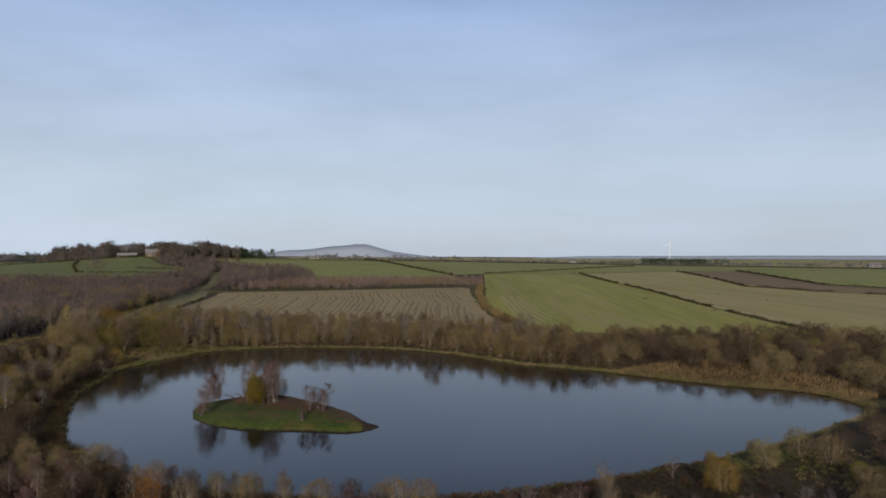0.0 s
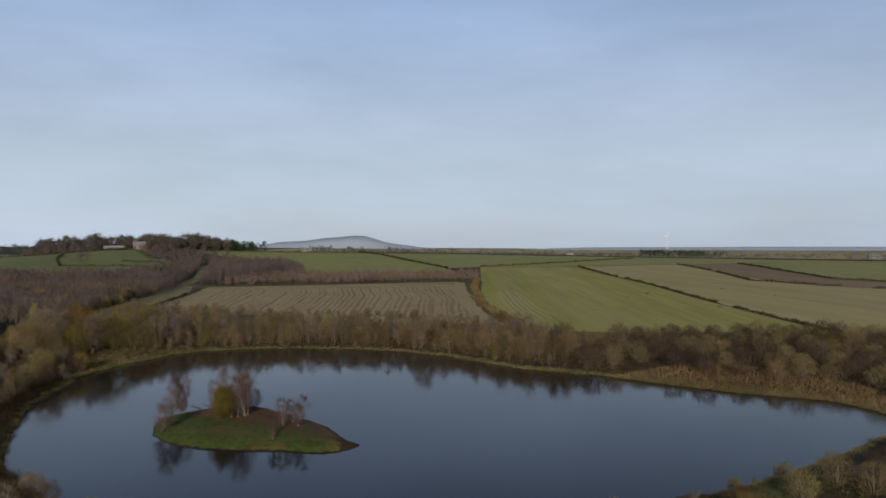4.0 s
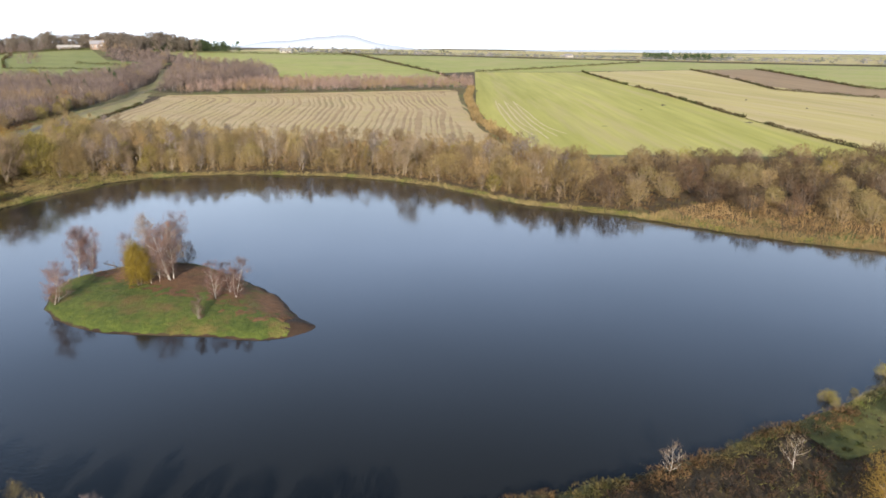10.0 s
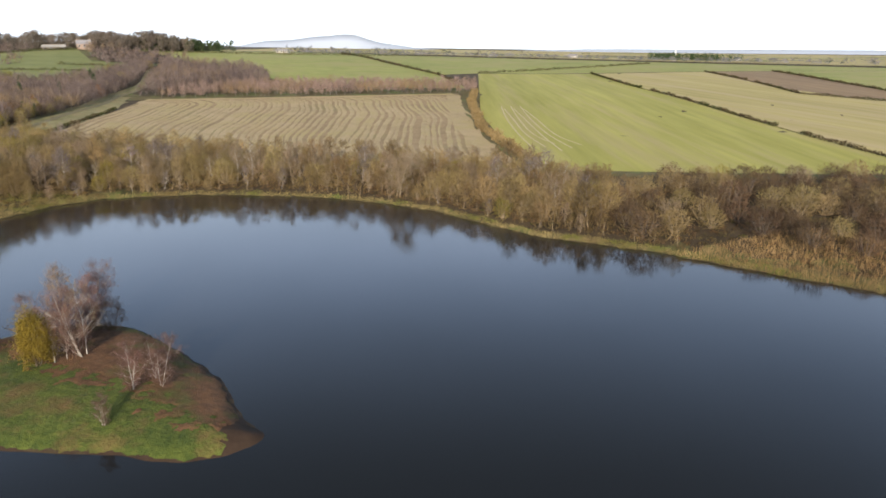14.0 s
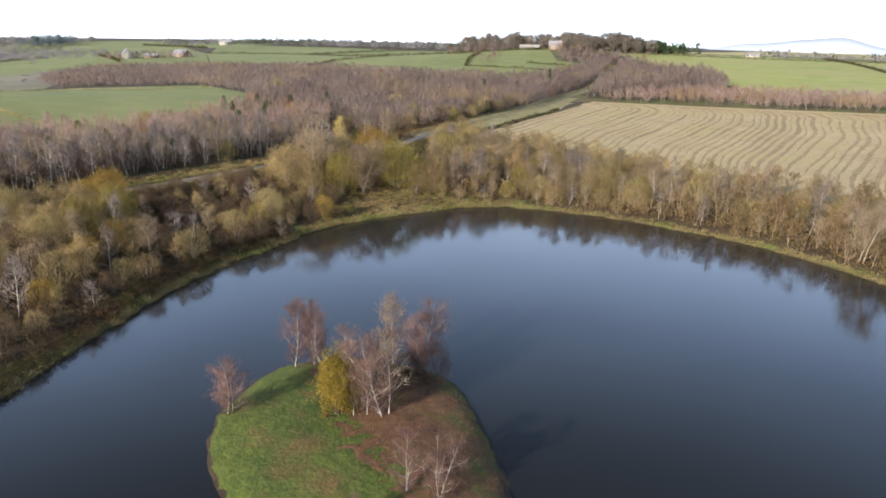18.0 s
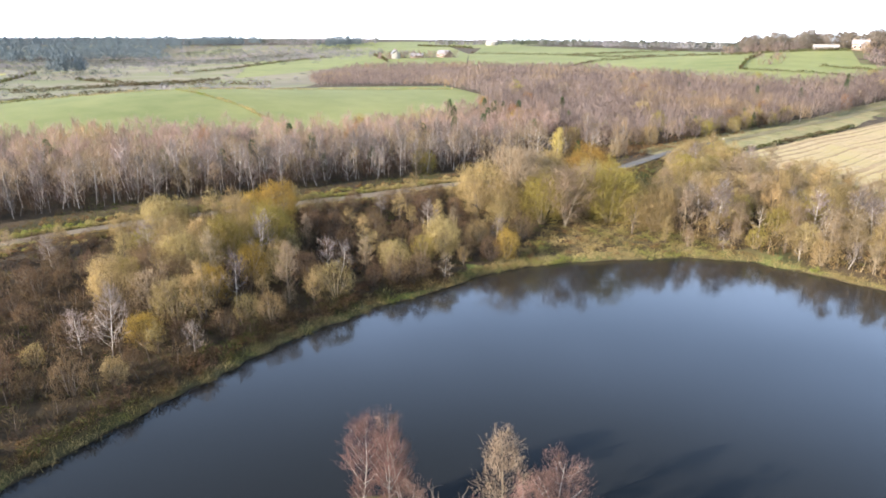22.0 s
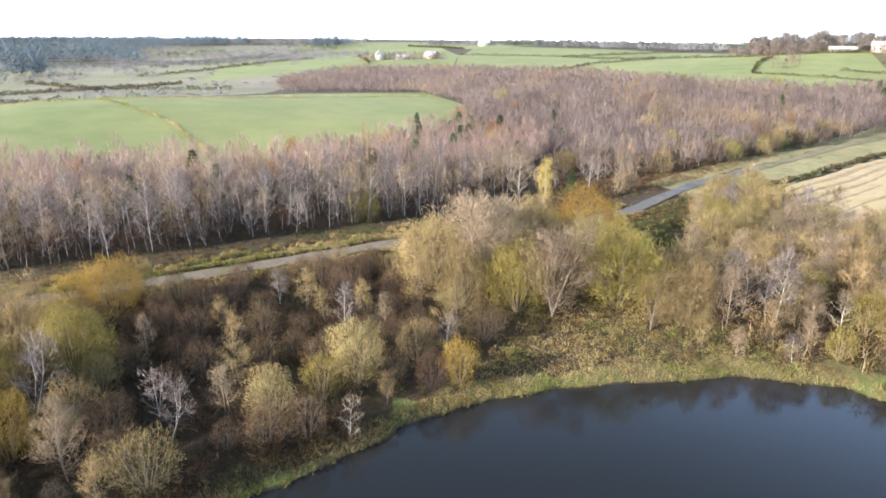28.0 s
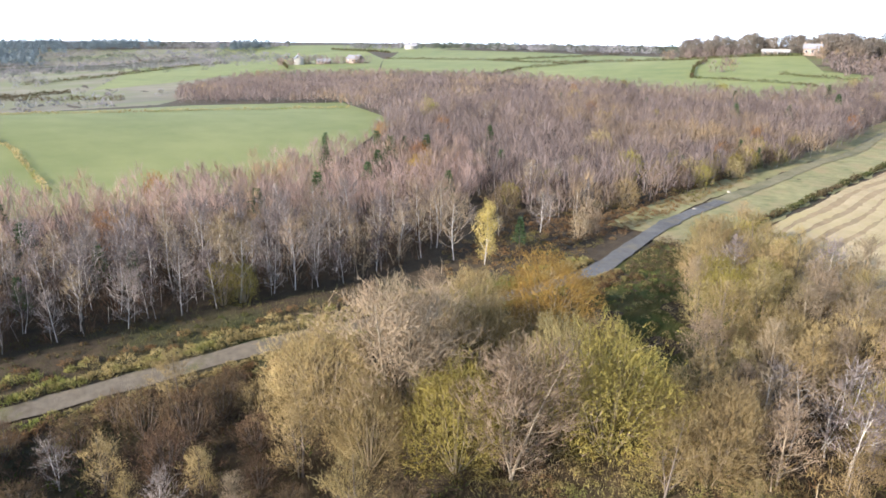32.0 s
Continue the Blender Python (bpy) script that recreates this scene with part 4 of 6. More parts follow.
def field(name, left, right, material_, label, lift=0.12, n=40):
    """A field between two boundary lines, laid over the ground."""
    a, b = (np.stack([np.interp(np.linspace(0, 1, n), np.linspace(0, 1, len(s)), np.array(s, float)[:, c]) for c in (0, 1)], 1) for s in (left, right))
    p = a[:, None] + (b - a)[:, None] * np.linspace(0, 1, n)[None, :, None]
    z = heights(p.reshape(-1, 2)) + lift
    i, j = np.meshgrid(np.arange(n - 1), np.arange(n - 1), indexing="ij")
    k = (i * n + j).ravel()
    me = mesh_of(name, np.c_[p.reshape(-1, 2), z], np.stack([k, k + 1, k + n + 1, k + n], 1), material_, smooth=True)
    return tagged(new(name, me), label, "field", kind="structure")


# ---- ground, lake, fields, road ----
def ground_lines(centre, half, fine, growth):
    """Grid lines that are fine round the lake and widen towards the horizon."""
    inner = np.arange(-half, half + fine / 2, fine)
    out, step = [half], fine
    while out[-1] < 4900:
        step *= growth
        out.append(out[-1] + step)
    out = np.array(out[1:])
    return np.concatenate([-out[::-1], inner, out]) + centre


gx, gy = ground_lines(-30, 104, 1.8, 1.06), ground_lines(140, 84, 1.8, 1.06)
grid = np.stack(np.meshgrid(gx, gy, indexing="ij"), -1).reshape(-1, 2)
gz = heights(grid)
rough = np.array([noise.noise((x * 0.25, y * 0.25, 0.3)) for x, y in grid]) * 0.16
gz = gz + np.where(gz > 0.25, rough * np.clip((gz - 0.25) / 0.6, 0, 1), 0)
i, j = np.meshgrid(np.arange(len(gx) - 1), np.arange(len(gy) - 1), indexing="ij")
k = (i * len(gy) + j).ravel()
tagged(new("ground", mesh_of("ground", np.c_[grid, gz], np.stack([k, k + len(gy), k + len(gy) + 1, k + 1], 1), HEATH, smooth=True)),
       "rolling rough heath and grass round a lake", "ground", kind="structure")


def ring_patch(name, outer, inner, material_, label, lift, category="ground"):
    """A band between two rings with equally many points, laid on the ground."""
    cols = np.linspace(0, 1, 7)
    p = outer[:, None] + (inner - outer)[:, None] * cols[None, :, None]
    z = heights(p.reshape(-1, 2)) + lift
    n = len(outer)
    i, j = np.meshgrid(np.arange(n), np.arange(6), indexing="ij")
    a, b = (i * 7 + j).ravel(), (((i + 1) % n) * 7 + j).ravel()
    me = mesh_of(name, np.c_[p.reshape(-1, 2), z], np.stack([a, b, b + 1, a + 1], 1), material_, smooth=True)
    return tagged(new(name, me), label, category, kind="structure")


def offset(ring, d):
    """The ring moved outwards by d, which may differ from point to point."""
    way = unit(np.roll(ring, -1, 0) - np.roll(ring, 1, 0))
    return ring + np.stack([way[:, 1], -way[:, 0]], 1) * np.reshape(d, (-1, 1))


fine_lake = jagged(spline(SHORE, 12), 0.9)
wob = np.array([noise.noise((x * 0.12, y * 0.12, 4.0)) + 0.6 * noise.noise((x * 0.5, y * 0.5, 9.0)) for x, y in fine_lake])
shore_wide = np.where((fine_lake[:, 1] < 100) & (fine_lake[:, 0] < 14), 0.8, np.where(fine_lake[:, 1] < 140, 1.0, np.where((fine_lake[:, 0] < -94) & (fine_lake[:, 1] > 150), 2.6, np.where((fine_lake[:, 0] > 10) & (fine_lake[:, 1] > 148), 5.5, 0.8))))
ring_patch("shore_grass", offset(fine_lake, shore_wide * (1 + 1.3 * wob) + 0.3), offset(fine_lake, 0.1), SHORE_GRASS, "green and straw-coloured grass along the lake's edge", 0.05)

lake = bmesh.new()
lake.faces.new([lake.verts.new((x, y, 0.0)) for x, y in offset(LAKE_RING, 1.2)])
bmesh.ops.triangulate(lake, faces=lake.faces)
lake_mesh = bpy.data.meshes.new("water")
lake.to_mesh(lake_mesh)
lake.free()
lake_mesh.materials.append(WATER)
tagged(new("water", lake_mesh), "calm dark blue lake that mirrors sky and trees", "water", kind="structure")


def isle_sheet(name, keep, material_, label, lift, step=0.26):
    """Part of the island's surface, as a fine uneven sheet over the places that keep picks."""
    xs, ys = np.arange(-67, -25, step), np.arange(109, 136, step)
    p = np.stack(np.meshgrid(xs, ys, indexing="ij"), -1)
    flat = p.reshape(-1, 2)
    inner = inside_distance(flat, ISLE_RING)
    bumps = np.array([noise.noise((x * 0.9, y * 0.9, 2.0)) + 0.7 * noise.noise((x * 2.6, y * 2.6, 5.0)) for x, y in flat])
    margin = keep(flat, inner, bumps)
    z = heights(flat) + np.clip(lift + 0.25 * np.minimum(margin, 0) + 0.06 * (margin > 0) * np.minimum(margin, 0.5), -0.2, lift + 0.03) + 0.06 * bumps * np.clip(inner - 0.4, 0, 1)
    ok = (margin > -0.9).reshape(p.shape[:2])  # the sheet dips under its surroundings at the rim
    cell = ok[:-1, :-1] & ok[1:, :-1] & ok[1:, 1:] & ok[:-1, 1:]
    i, j = np.nonzero(cell)
    m = len(ys)
    a = i * m + j
    faces = np.stack([a, a + m, a + m + 1, a + 1], 1)
    used, index = np.unique(faces, return_inverse=True)
    return tagged(new(name, mesh_of(name, np.c_[flat, z][used], index.reshape(-1, 4), material_, smooth=True)), label, "island", kind="structure")


isle_sheet("island", lambda p, d, b: d + 0.6, MUD, "low grassy island with a dark muddy spit", 0.05)
isle_sheet("island_grass", lambda p, d, b: np.minimum(d - 0.1 - 0.3 * b, 44.9 + 1.3 * b - p[:, 0] * 0.8 - p[:, 1] * 0.6), ISLE_GRASS, "bright green grass over the island", 0.11)
isle_sheet("leaf_litter", lambda p, d, b: np.minimum(np.minimum(d - 0.5 - 0.4 * b, -30.5 + b - p[:, 0]), p[:, 1] - 119.3 - 3.4 * b - 0.35 * np.abs(np.minimum(p[:, 0], -44) + 46) + 0.5 * np.clip(p[:, 0] + 43, 0, 9)), LEAF_LITTER, "rust-brown bracken and fallen leaves under birches", 0.17)

# the stubble field, with its rows of straw
SW, NW, NE, SE = (-143, 219), (-173, 318), (-59, 372), (-17, 226)
stubble = field("stubble_field", [SW, NW], [SE, NE], STUBBLE, "harvested field of dark stubble with rows of straw", 0.12)
row_rng = np.random.default_rng(8)
for r in range(56):
    c = (r + 0.6) / 57
    v = np.linspace(0.035, 0.955, 70)
    hook = -0.055 * np.clip((v - 0.84) / 0.12, 0, 1) ** 2
    bend = (0.004 + 0.010 * c) * np.sin(v * 10.0 + c * 3.0) + 0.003 * np.sin(v * 23 + c * 9) + 0.004 * row_rng.normal() * np.sin(v * 5 + r)
    u = np.clip(c + bend + hook, 0.002, 0.998)
    a, b = np.array(SW) + np.outer(v, np.subtract(NW, SW)), np.array(SE) + np.outer(v, np.subtract(NE, SE))
    mid = a + (b - a) * u[:, None]
    side = unit(b - a)
    wide = 0.92 - 0.30 * c + 0.12 * row_rng.normal() + 0.10 * row_rng.normal(size=70)
    p = np.stack([mid - side * wide[:, None], mid, mid + side * wide[:, None]], 1)
    z = heights(p.reshape(-1, 2)).reshape(70, 3) + np.array([0.13, 0.27, 0.13]) + 0.03 * row_rng.normal(size=(70, 3))
    q = np.arange(69)
    quads = np.concatenate([np.stack([q * 3 + o, q * 3 + o + 1, q * 3 + o + 4, q * 3 + o + 3], 1) for o in (0, 1)])
    part("straw_row", mesh_of("straw_row", np.c_[p.reshape(-1, 2), z.ravel()], quads, STRAW), stubble)
for name, line in (("headland", [(-172, 317), (-115, 343), (-60, 369)]), ("headland", [(-142, 216), (-80, 221), (-20, 229)]), ("headland", [(-20, 229), (-33, 262), (-45, 300), (-60, 366)])):
    head = ribbon(name, line, 5.5, STRAW, 0.22, 3.0)
    head.parent = stubble

HEDGE_1 = [(-4, 533), (15, 443), (35, 376), (48, 325), (58, 290), (70, 253), (76, 238)]
HEDGE_2 = [(68, 561), (81, 489), (88, 414), (117, 384), (170, 352), (260, 320)]
HEDGE_3 = [(115, 588), (124, 500), (133, 430), (165, 405), (240, 385), (330, 370)]
CROSS = [(-233, 709), (-144, 553), (-90, 473), (-54, 386)]
west_pasture = field("pasture", [(-12, 226), (-21, 246), (-40, 313), (-50, 374), (-70, 496)], [(76, 238), (64, 272), (46, 335), (28, 398), (-4, 533)], PASTURE, "sunlit pale green pasture with mown streaks", 0.1, 60)
field("pasture", [(78, 236), (64, 272), (46, 335), (28, 398), (-3, 533)], [(260, 240), (230, 330), (118, 386), (86, 440), (68, 561)], PASTURE_DRY, "dry yellow-green pasture beside a long hedge", 0.1, 60)
for k in range(6):
    streak = ribbon("mown_streak", [(-16 + 2.3 * k, 250 + 5 * (k % 3)), (-23 + 2.2 * k, 275), (-30 + 2.0 * k, 305), (-36 + 1.8 * k, 337 - 7 * (k % 2))], 0.5, PALE_STRAW, 0.2, 3.0, seed=40 + k)
    streak.parent = west_pasture
field("ploughed_field", [(260, 322), (170, 354), (118, 386), (89, 416), (69, 561)], [(330, 370), (240, 386), (165, 406), (133, 431), (115, 588)], RED_FIELD, "reddish brown ploughed strip of field", 0.1)
field("ley", [(330, 372), (240, 388), (165, 407), (134, 432), (116, 588)], [(620, 420), (560, 480), (480, 540), (420, 590), (300, 690)], MEADOW, "lush green grass ley on flat land", 0.12)
field("ley", [(-192, 432), (-150, 400), (-105, 388), (-56, 398)], [(-304, 520), (-300, 640), (-236, 707), (-92, 476)], MEADOW, "lush green sloping ley below a farm", 0.12, 60)
field("pasture", [(-88, 474), (-68, 500), (-4, 537), (66, 563), (115, 590)], [(-230, 715), (-140, 745), (0, 760), (150, 740), (300, 692)], MEADOW, "level green pasture far beyond the hedges", 0.12, 60)
field("ley", [(-310, 520), (-305, 640), (-240, 712)], [(-420, 640), (-330, 760), (-150, 770)], LEY, "green field on the brow of the hill", 0.14)
# the slopes below the farm and the field on the western rise
field("hill_pasture", [(-288, 440), (-318, 392), (-413, 345), (-470, 302)], [(-345, 500), (-390, 452), (-562, 431), (-640, 374)], LEY, "green hill pasture divided by hedges", 0.14, 60)
field("hill_pasture", [(-345, 503), (-392, 455), (-562, 434), (-640, 378)], [(-400, 600), (-520, 600), (-700, 560), (-820, 470)], LEY, "pale hill pasture under a wooded skyline", 0.14, 60)
field("rise_pasture", [(-192, 62), (-190, 134), (-200, 181), (-262, 224)], [(-305, 44), (-300, 116), (-330, 178), (-320, 228)], LEY, "green pasture curving over a low rise", 0.12, 60)
field("rise_pasture", [(-192, 58), (-205, -20), (-230, -120)], [(-305, 42), (-318, -30), (-345, -120)], LEY, "green pasture behind a hedge on the rise", 0.12, 50)
field("valley_pasture", [(-480, 150), (-520, 210), (-560, 270)], [(-660, 180), (-690, 240), (-700, 300)], LEY, "green valley pasture below a white farmhouse", 0.16, 50)
field("valley_pasture", [(-420, 20), (-440, 80), (-470, 140)], [(-640, 20), (-660, 90), (-670, 165)], MOOR, "pale marshy pasture in the valley", 0.16, 50)
field("valley_pasture", [(-420, -160), (-425, -80), (-420, 0)], [(-620, -160), (-640, -80), (-650, 0)], PASTURE, "flat pasture in the far valley", 0.16, 50)
field("valley_moor", [(-310, -420), (-330, -100), (-345, 170)], [(-1250, -420), (-1300, 0), (-1100, 430)], MOOR, "pale rough moorland in the wide valley", 0.06, 70)
field("far_plain", [(-700, 900), (-1300, 2500), (-2000, 4700)], [(1500, 750), (3000, 2000), (4300, 3600)], PASTURE_DRY, "far plain of pale fields reaching the horizon", 0.3, 60)
field("valley_moor", [(-498, 236), (-470, 300), (-640, 374)], [(-720, 170), (-740, 260), (-860, 440)], LEY, "green slope round the white farmhouse", 0.08, 50)
field("ridge_pasture", [(-740, 250), (-850, 430), (-830, 560)], [(-1180, 330), (-1240, 520), (-1150, 680)], LEY, "dull green fields rising to the far ridge", 0.1, 50)
field("lane_bank", [(-128, 170), (-140, 190), (-148, 213)], [(-119, 184), (-122, 203), (-136, 218)], DULL_GRASS, "rough grassy bank below the tarred lane", 0.06, 30)
field("ridge_pasture", [(-760, 430), (-800, 520)], [(-980, 440), (-1020, 540)], LEY, "green pasture along the far ridge", 0.2)

field("field_margin", [(-176, 316), (-115, 342), (-54, 371)], [(-152, 369), (-100, 390), (-52, 400)], SHORE_GRASS, "rough grass under the belt of birches", 0.08, 30)
tagged(ribbon("field_margin", [(-146, 217), (-80, 222), (-40, 224), (-12, 226), (30, 230), (78, 237), (140, 234)], 9, SHORE_GRASS, 0.07), "rough grass margin above the north shore trees", "verge", kind="structure")
tagged(ribbon("field_margin", [(-13, 222), (-22, 246), (-36, 282), (-49, 340), (-53, 376)], 8, SHORE_GRASS, 0.15), "rough grass strip under the hedge beside the stubble", "verge", kind="structure")
tagged(ribbon("field_margin", [(-194, 330), (-184, 324), (-172, 324), (-160, 334)], 13, SHORE_GRASS, 0.06), "rough grass at the corner of the stubble", "verge", kind="structure")
tagged(ribbon("field_margin", [(-348, 502), (-328, 478), (-306, 448), (-288, 436)], 24, SHORE_GRASS, 0.05), "rough grass slope below the hill farm", "verge", kind="structure")

LANE = [(-235, 424), (-203, 368), (-189, 324), (-179, 300), (-174, 279), (-166, 255), (-159.5, 234)]
ROAD = [(-160.5, 238), (-155, 222), (-149, 210), (-143, 199), (-141, 192)]
tagged(ribbon("road_verge", [(-189, 322), (-172, 290), (-164, 266), (-158, 246), (-151, 226), (-145, 214)], 11, VERGE, 0.09), "rough grass verge between the road and the stubble", "verge", kind="structure")
tagged(ribbon("road", ROAD, 2.3, ASPHALT, 0.2, crown=0.04), "narrow grey tarred lane between wood and field", "road", kind="structure")
TRACK = [(-143.5, 200), (-140.5, 188), (-139.5, 175), (-139.5, 162), (-137, 147), (-134.5, 133), (-130, 103), (-125, 87), (-117, 68), (-104, 44), (-88, 20)]
for shift in (-2.6, 2.7):
    q, w = smooth_line(TRACK, 6.0)
    tagged(ribbon("track_verge", [tuple(v) for v in q + shift * np.stack([-w[:, 1], w[:, 0]], 1)], 2.9, HEATH, 0.1, seed=9), "rough grass verge beside the gravel track", "verge", kind="structure")
q, w = smooth_line(LANE + [(-154, 221), (-148, 209)], 6.0)
tagged(ribbon("road_verge", [tuple(v) for v in q - 4.2 * np.stack([-w[:, 1], w[:, 0]], 1)], 5.5, VERGE, 0.1, seed=12), "rough grass verge between the lane and the wood", "verge", kind="structure")
tagged(ribbon("track", TRACK, 2.3, GRAVEL, 0.17, crown=0.03), "pale gravel track with grassy edges", "track", kind="structure")
tagged(ribbon("lane", LANE, 2.6, GRASSY_TRACK, 0.18), "grass-grown lane running up between the woods", "track", kind="structure")

field("hill_pasture", [(-252, 452), (-244, 405), (-248, 365), (-276, 350), (-330, 350)], [(-290, 446), (-300, 425), (-318, 394), (-340, 382), (-413, 347)], LEY, "rough green slope between the farm and the wood", 0.12, 50)
for n, (line, h) in enumerate([(HEDGE_1, 1.25), (HEDGE_2, 1.2), (HEDGE_3, 1.3), (CROSS, 1.7), ([(-12, 224), (-21, 246), (-35, 282), (-48, 340), (-52, 374)], 2.6), ([(-70, 497), (5, 612), (43, 693)], 1.5),
                               ([(-166, 290), (-158, 262), (-150, 236), (-144, 215)], 1.0), ([(-304, 517), (-239, 596), (-146, 735), (0, 762), (150, 742), (300, 694)], 1.6), ([(300, 694), (420, 592), (620, 424)], 2.0),
                               ([(-345, 501), (-391, 453), (-562, 432), (-640, 376)], 1.8), ([(-388, 453), (-345, 500)], 1.8), ([(-413, 345), (-445, 384), (-450, 436)], 2.0), ([(-318, 391), (-350, 425), (-370, 455)], 2.0),
                               ([(-283, 50), (-277, 116), (-300, 178), (-300, 224)], 0.9), ([(-277, 116), (-255, 126), (-238, 134), (-205, 141)], 0.8), ([(-225, 52), (-255, 56), (-276, 64), (-290, 79), (-297, 104)], 1.5), ([(-562, 432), (-590, 520), (-600, 590)], 2.0), ([(-560, 117), (-600, 162), (-672, 214), (-720, 262)], 2.4),
                               ([(-560, 272), (-700, 300)], 2.4), ([(-420, 20), (-640, 20)], 2.2), ([(-470, 142), (-430, 80), (-420, 0)], 2.0), ([(-300, -30), (-205, -22)], 1.8), ([(-760, 430), (-980, 440)], 2.5), ([(-530, 58), (-449, 99), (-393, 162)], 2.2), ([(-394, 46), (-438, 89), (-470, 142)], 2.0), ([(-248, 398), (-275, 404), (-318, 392)], 1.4), ([(-262, 430), (-300, 425)], 1.6)]):
    hedge(line, h, 1.15 if n != 4 else 3.0, 0.3 if n in (0, 1, 2, 4, 6) else 0.5, seed=n + 1, gaps=0.05 if n in (0, 1) else 0.0, twig=SEDGE if n in (13, 14) else ALDER_TWIG if n == 4 else None,
          label="dark leafless hedge between two fields" if n < 6 else "thin hedge line across the far hill fields")

# ---- the far distance ----
def far_hill(name, centre, half, peaks, label):
    """A distant hill seen from the side: a long ridge with rounded tops."""
    xs = np.linspace(-half, half, 90)
    top = sum(h * np.exp(-(((xs - c) / w) ** 2)) for c, h, w in peaks) + np.array([1.6 * noise.noise((x * 0.02, 1.0, 0.0)) for x in xs])
    rows = [(-150, -25.0, 0), (-60, 0, 0.55), (0, 0, 1.0), (60, 0, 0.6), (150, -25.0, 0)]
    verts = [(centre[0] + x, centre[1] + dy, centre[2] + dz + t * f) for dy, dz, f in rows for x, t in zip(xs, top)]
    q = np.concatenate([r * 90 + np.arange(89) for r in range(4)])
    return tagged(new(name, mesh_of(name, verts, np.stack([q, q + 1, q + 91, q + 90], 1), HAZE_TINT_HILL, smooth=True)), label, "hill", kind="structure")


far_hill("backdrop", (-1560, 4300, -52), 760, [(100, 68, 150), (-120, 59, 170), (-420, 46, 220), (330, 28, 200)], "mountain on the horizon beyond the plain, coloured blue for haze")
far_hill("backdrop", (900, 4500, -62), 1900, [(-900, 16, 500), (0, 22, 700), (900, 20, 600)], "low hills along the far horizon, coloured blue for haze")

far_rng = np.random.default_rng(17)
# strips of field across the plain, with hedgerows between them
far_edges = []
for d in (960, 1200, 1480, 1850, 2300, 2850, 3500):
    x = -0.42 * d
    while x < 1.1 * d:
        wide, deep_ = d * far_rng.uniform(0.10, 0.24), d * far_rng.uniform(0.05, 0.12)
        y = d - 0.12 * max(0, x) + far_rng.uniform(-0.05, 0.05) * d
        slope = far_rng.uniform(-0.06, 0.06) * d
        field("far_field", [(x, y), (x + wide, y + slope)], [(x + 0.04 * d, y + deep_), (x + wide, y + slope + deep_)], (MEADOW, RED_FIELD, PASTURE_DRY, LEY, MOOR)[int(far_rng.integers(5))], "field among hedgerows on the far plain", 0.5, 10)
        far_edges.append(((x, y), (x + wide, y + slope)))
        x += wide * far_rng.uniform(1.02, 1.5)
def band(a, b, n, width):
    """Points strewn along a line, as wide as given."""
    a, b = np.array(a, float), np.array(b, float)
    side = unit(np.array([-(b - a)[1], (b - a)[0]]))
    return a + (b - a) * far_rng.uniform(0, 1, (n, 1)) + side * far_rng.normal(size=(n, 1)) * width / 2

wood_stuff("pine_wood", np.concatenate([scatter([(-1010, -330), (-1020, 60), (-1090, 130), (-1250, 160), (-1260, -330)], 11, 121), band((-1240, -330), (-1260, 130), 420, 70), band((-1200, 150), (-1230, 250), 120, 50), band((-975, -260), (-1000, 110), 420, 90), band((-625, 30), (-630, 55), 22, 10), band((-1060, 330), (-1090, 380), 60, 20)]), 14, HAZE_TINT_PINE, DARK_BARK, "pine plantation along the far ridge, paled and blued with painted haze", 110, 0.5, 2.4, 4.2, seed=21, rise=0.35, loose=0.7)
wood_stuff("ridge_wood", np.concatenate([band((-1220, 260), (-1150, 430), 220, 60), band((-820, 560), (-640, 660), 240, 40), band((-640, 660), (-400, 690), 240, 30), band((-1000, 480), (-820, 560), 160, 30)]), 9, HAZE_TINT_SCRUB, DARK_BARK, "bare brown woodland along the skyline, greyed with painted haze", 36, 0.7, 2.6, 3.6, seed=22, rise=0.4, loose=0.6)
wood_stuff("valley_scrub", np.concatenate([band((-790, -220), (-830, 330), 1500, 170), band((-1000, -200), (-1000, 350), 1500, 220), band((-480, -220), (-560, 0), 260, 120), band((-560, -40), (-600, 130), 90, 60), band((-340, 60), (-420, 180), 30, 40)]), 4.0, HAZE_TINT_SCRUB, DARK_BARK, "brown scrub over the marshy valley, greyed with painted haze", 46, 0.34, 1.4, 3.6, seed=23, low=0.05, rise=0.3, loose=0.6)
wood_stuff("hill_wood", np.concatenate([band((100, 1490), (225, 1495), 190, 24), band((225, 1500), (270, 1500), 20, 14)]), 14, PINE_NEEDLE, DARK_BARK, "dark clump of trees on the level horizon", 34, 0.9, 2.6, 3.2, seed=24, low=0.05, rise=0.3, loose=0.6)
wood_stuff("far_hedgerow", np.concatenate([*[band(a, b, int(7 + 0.006 * a[1]), 8) for a, b in far_edges[::2]], band((-300, 1500), (1600, 1300), 330, 260), band((-500, 2200), (2200, 2000), 330, 500), band((-330, 760), (-100, 800), 30, 14), band((400, 880), (1500, 700), 160, 60)]), 7, HAZE_TINT_SCRUB, DARK_BARK, "hedgerow trees across the far plain", 26, 1.4, 2.6, 7.0, seed=25, low=0.05, rise=0.3, loose=0.6)

# ---- woods and trees ----
def off_shore(p):
    return -inside_distance(p, LAKE_RING)


track_line = smooth_line(TRACK, 2.0)[0]
road_line = np.concatenate([smooth_line(ROAD, 2.0)[0], smooth_line(LANE, 2.0)[0]])
lanes = np.concatenate([track_line, road_line])


def off_lanes(p, d):
    return np.array([np.hypot(*(lanes - q).T).min() > d for q in p], bool)


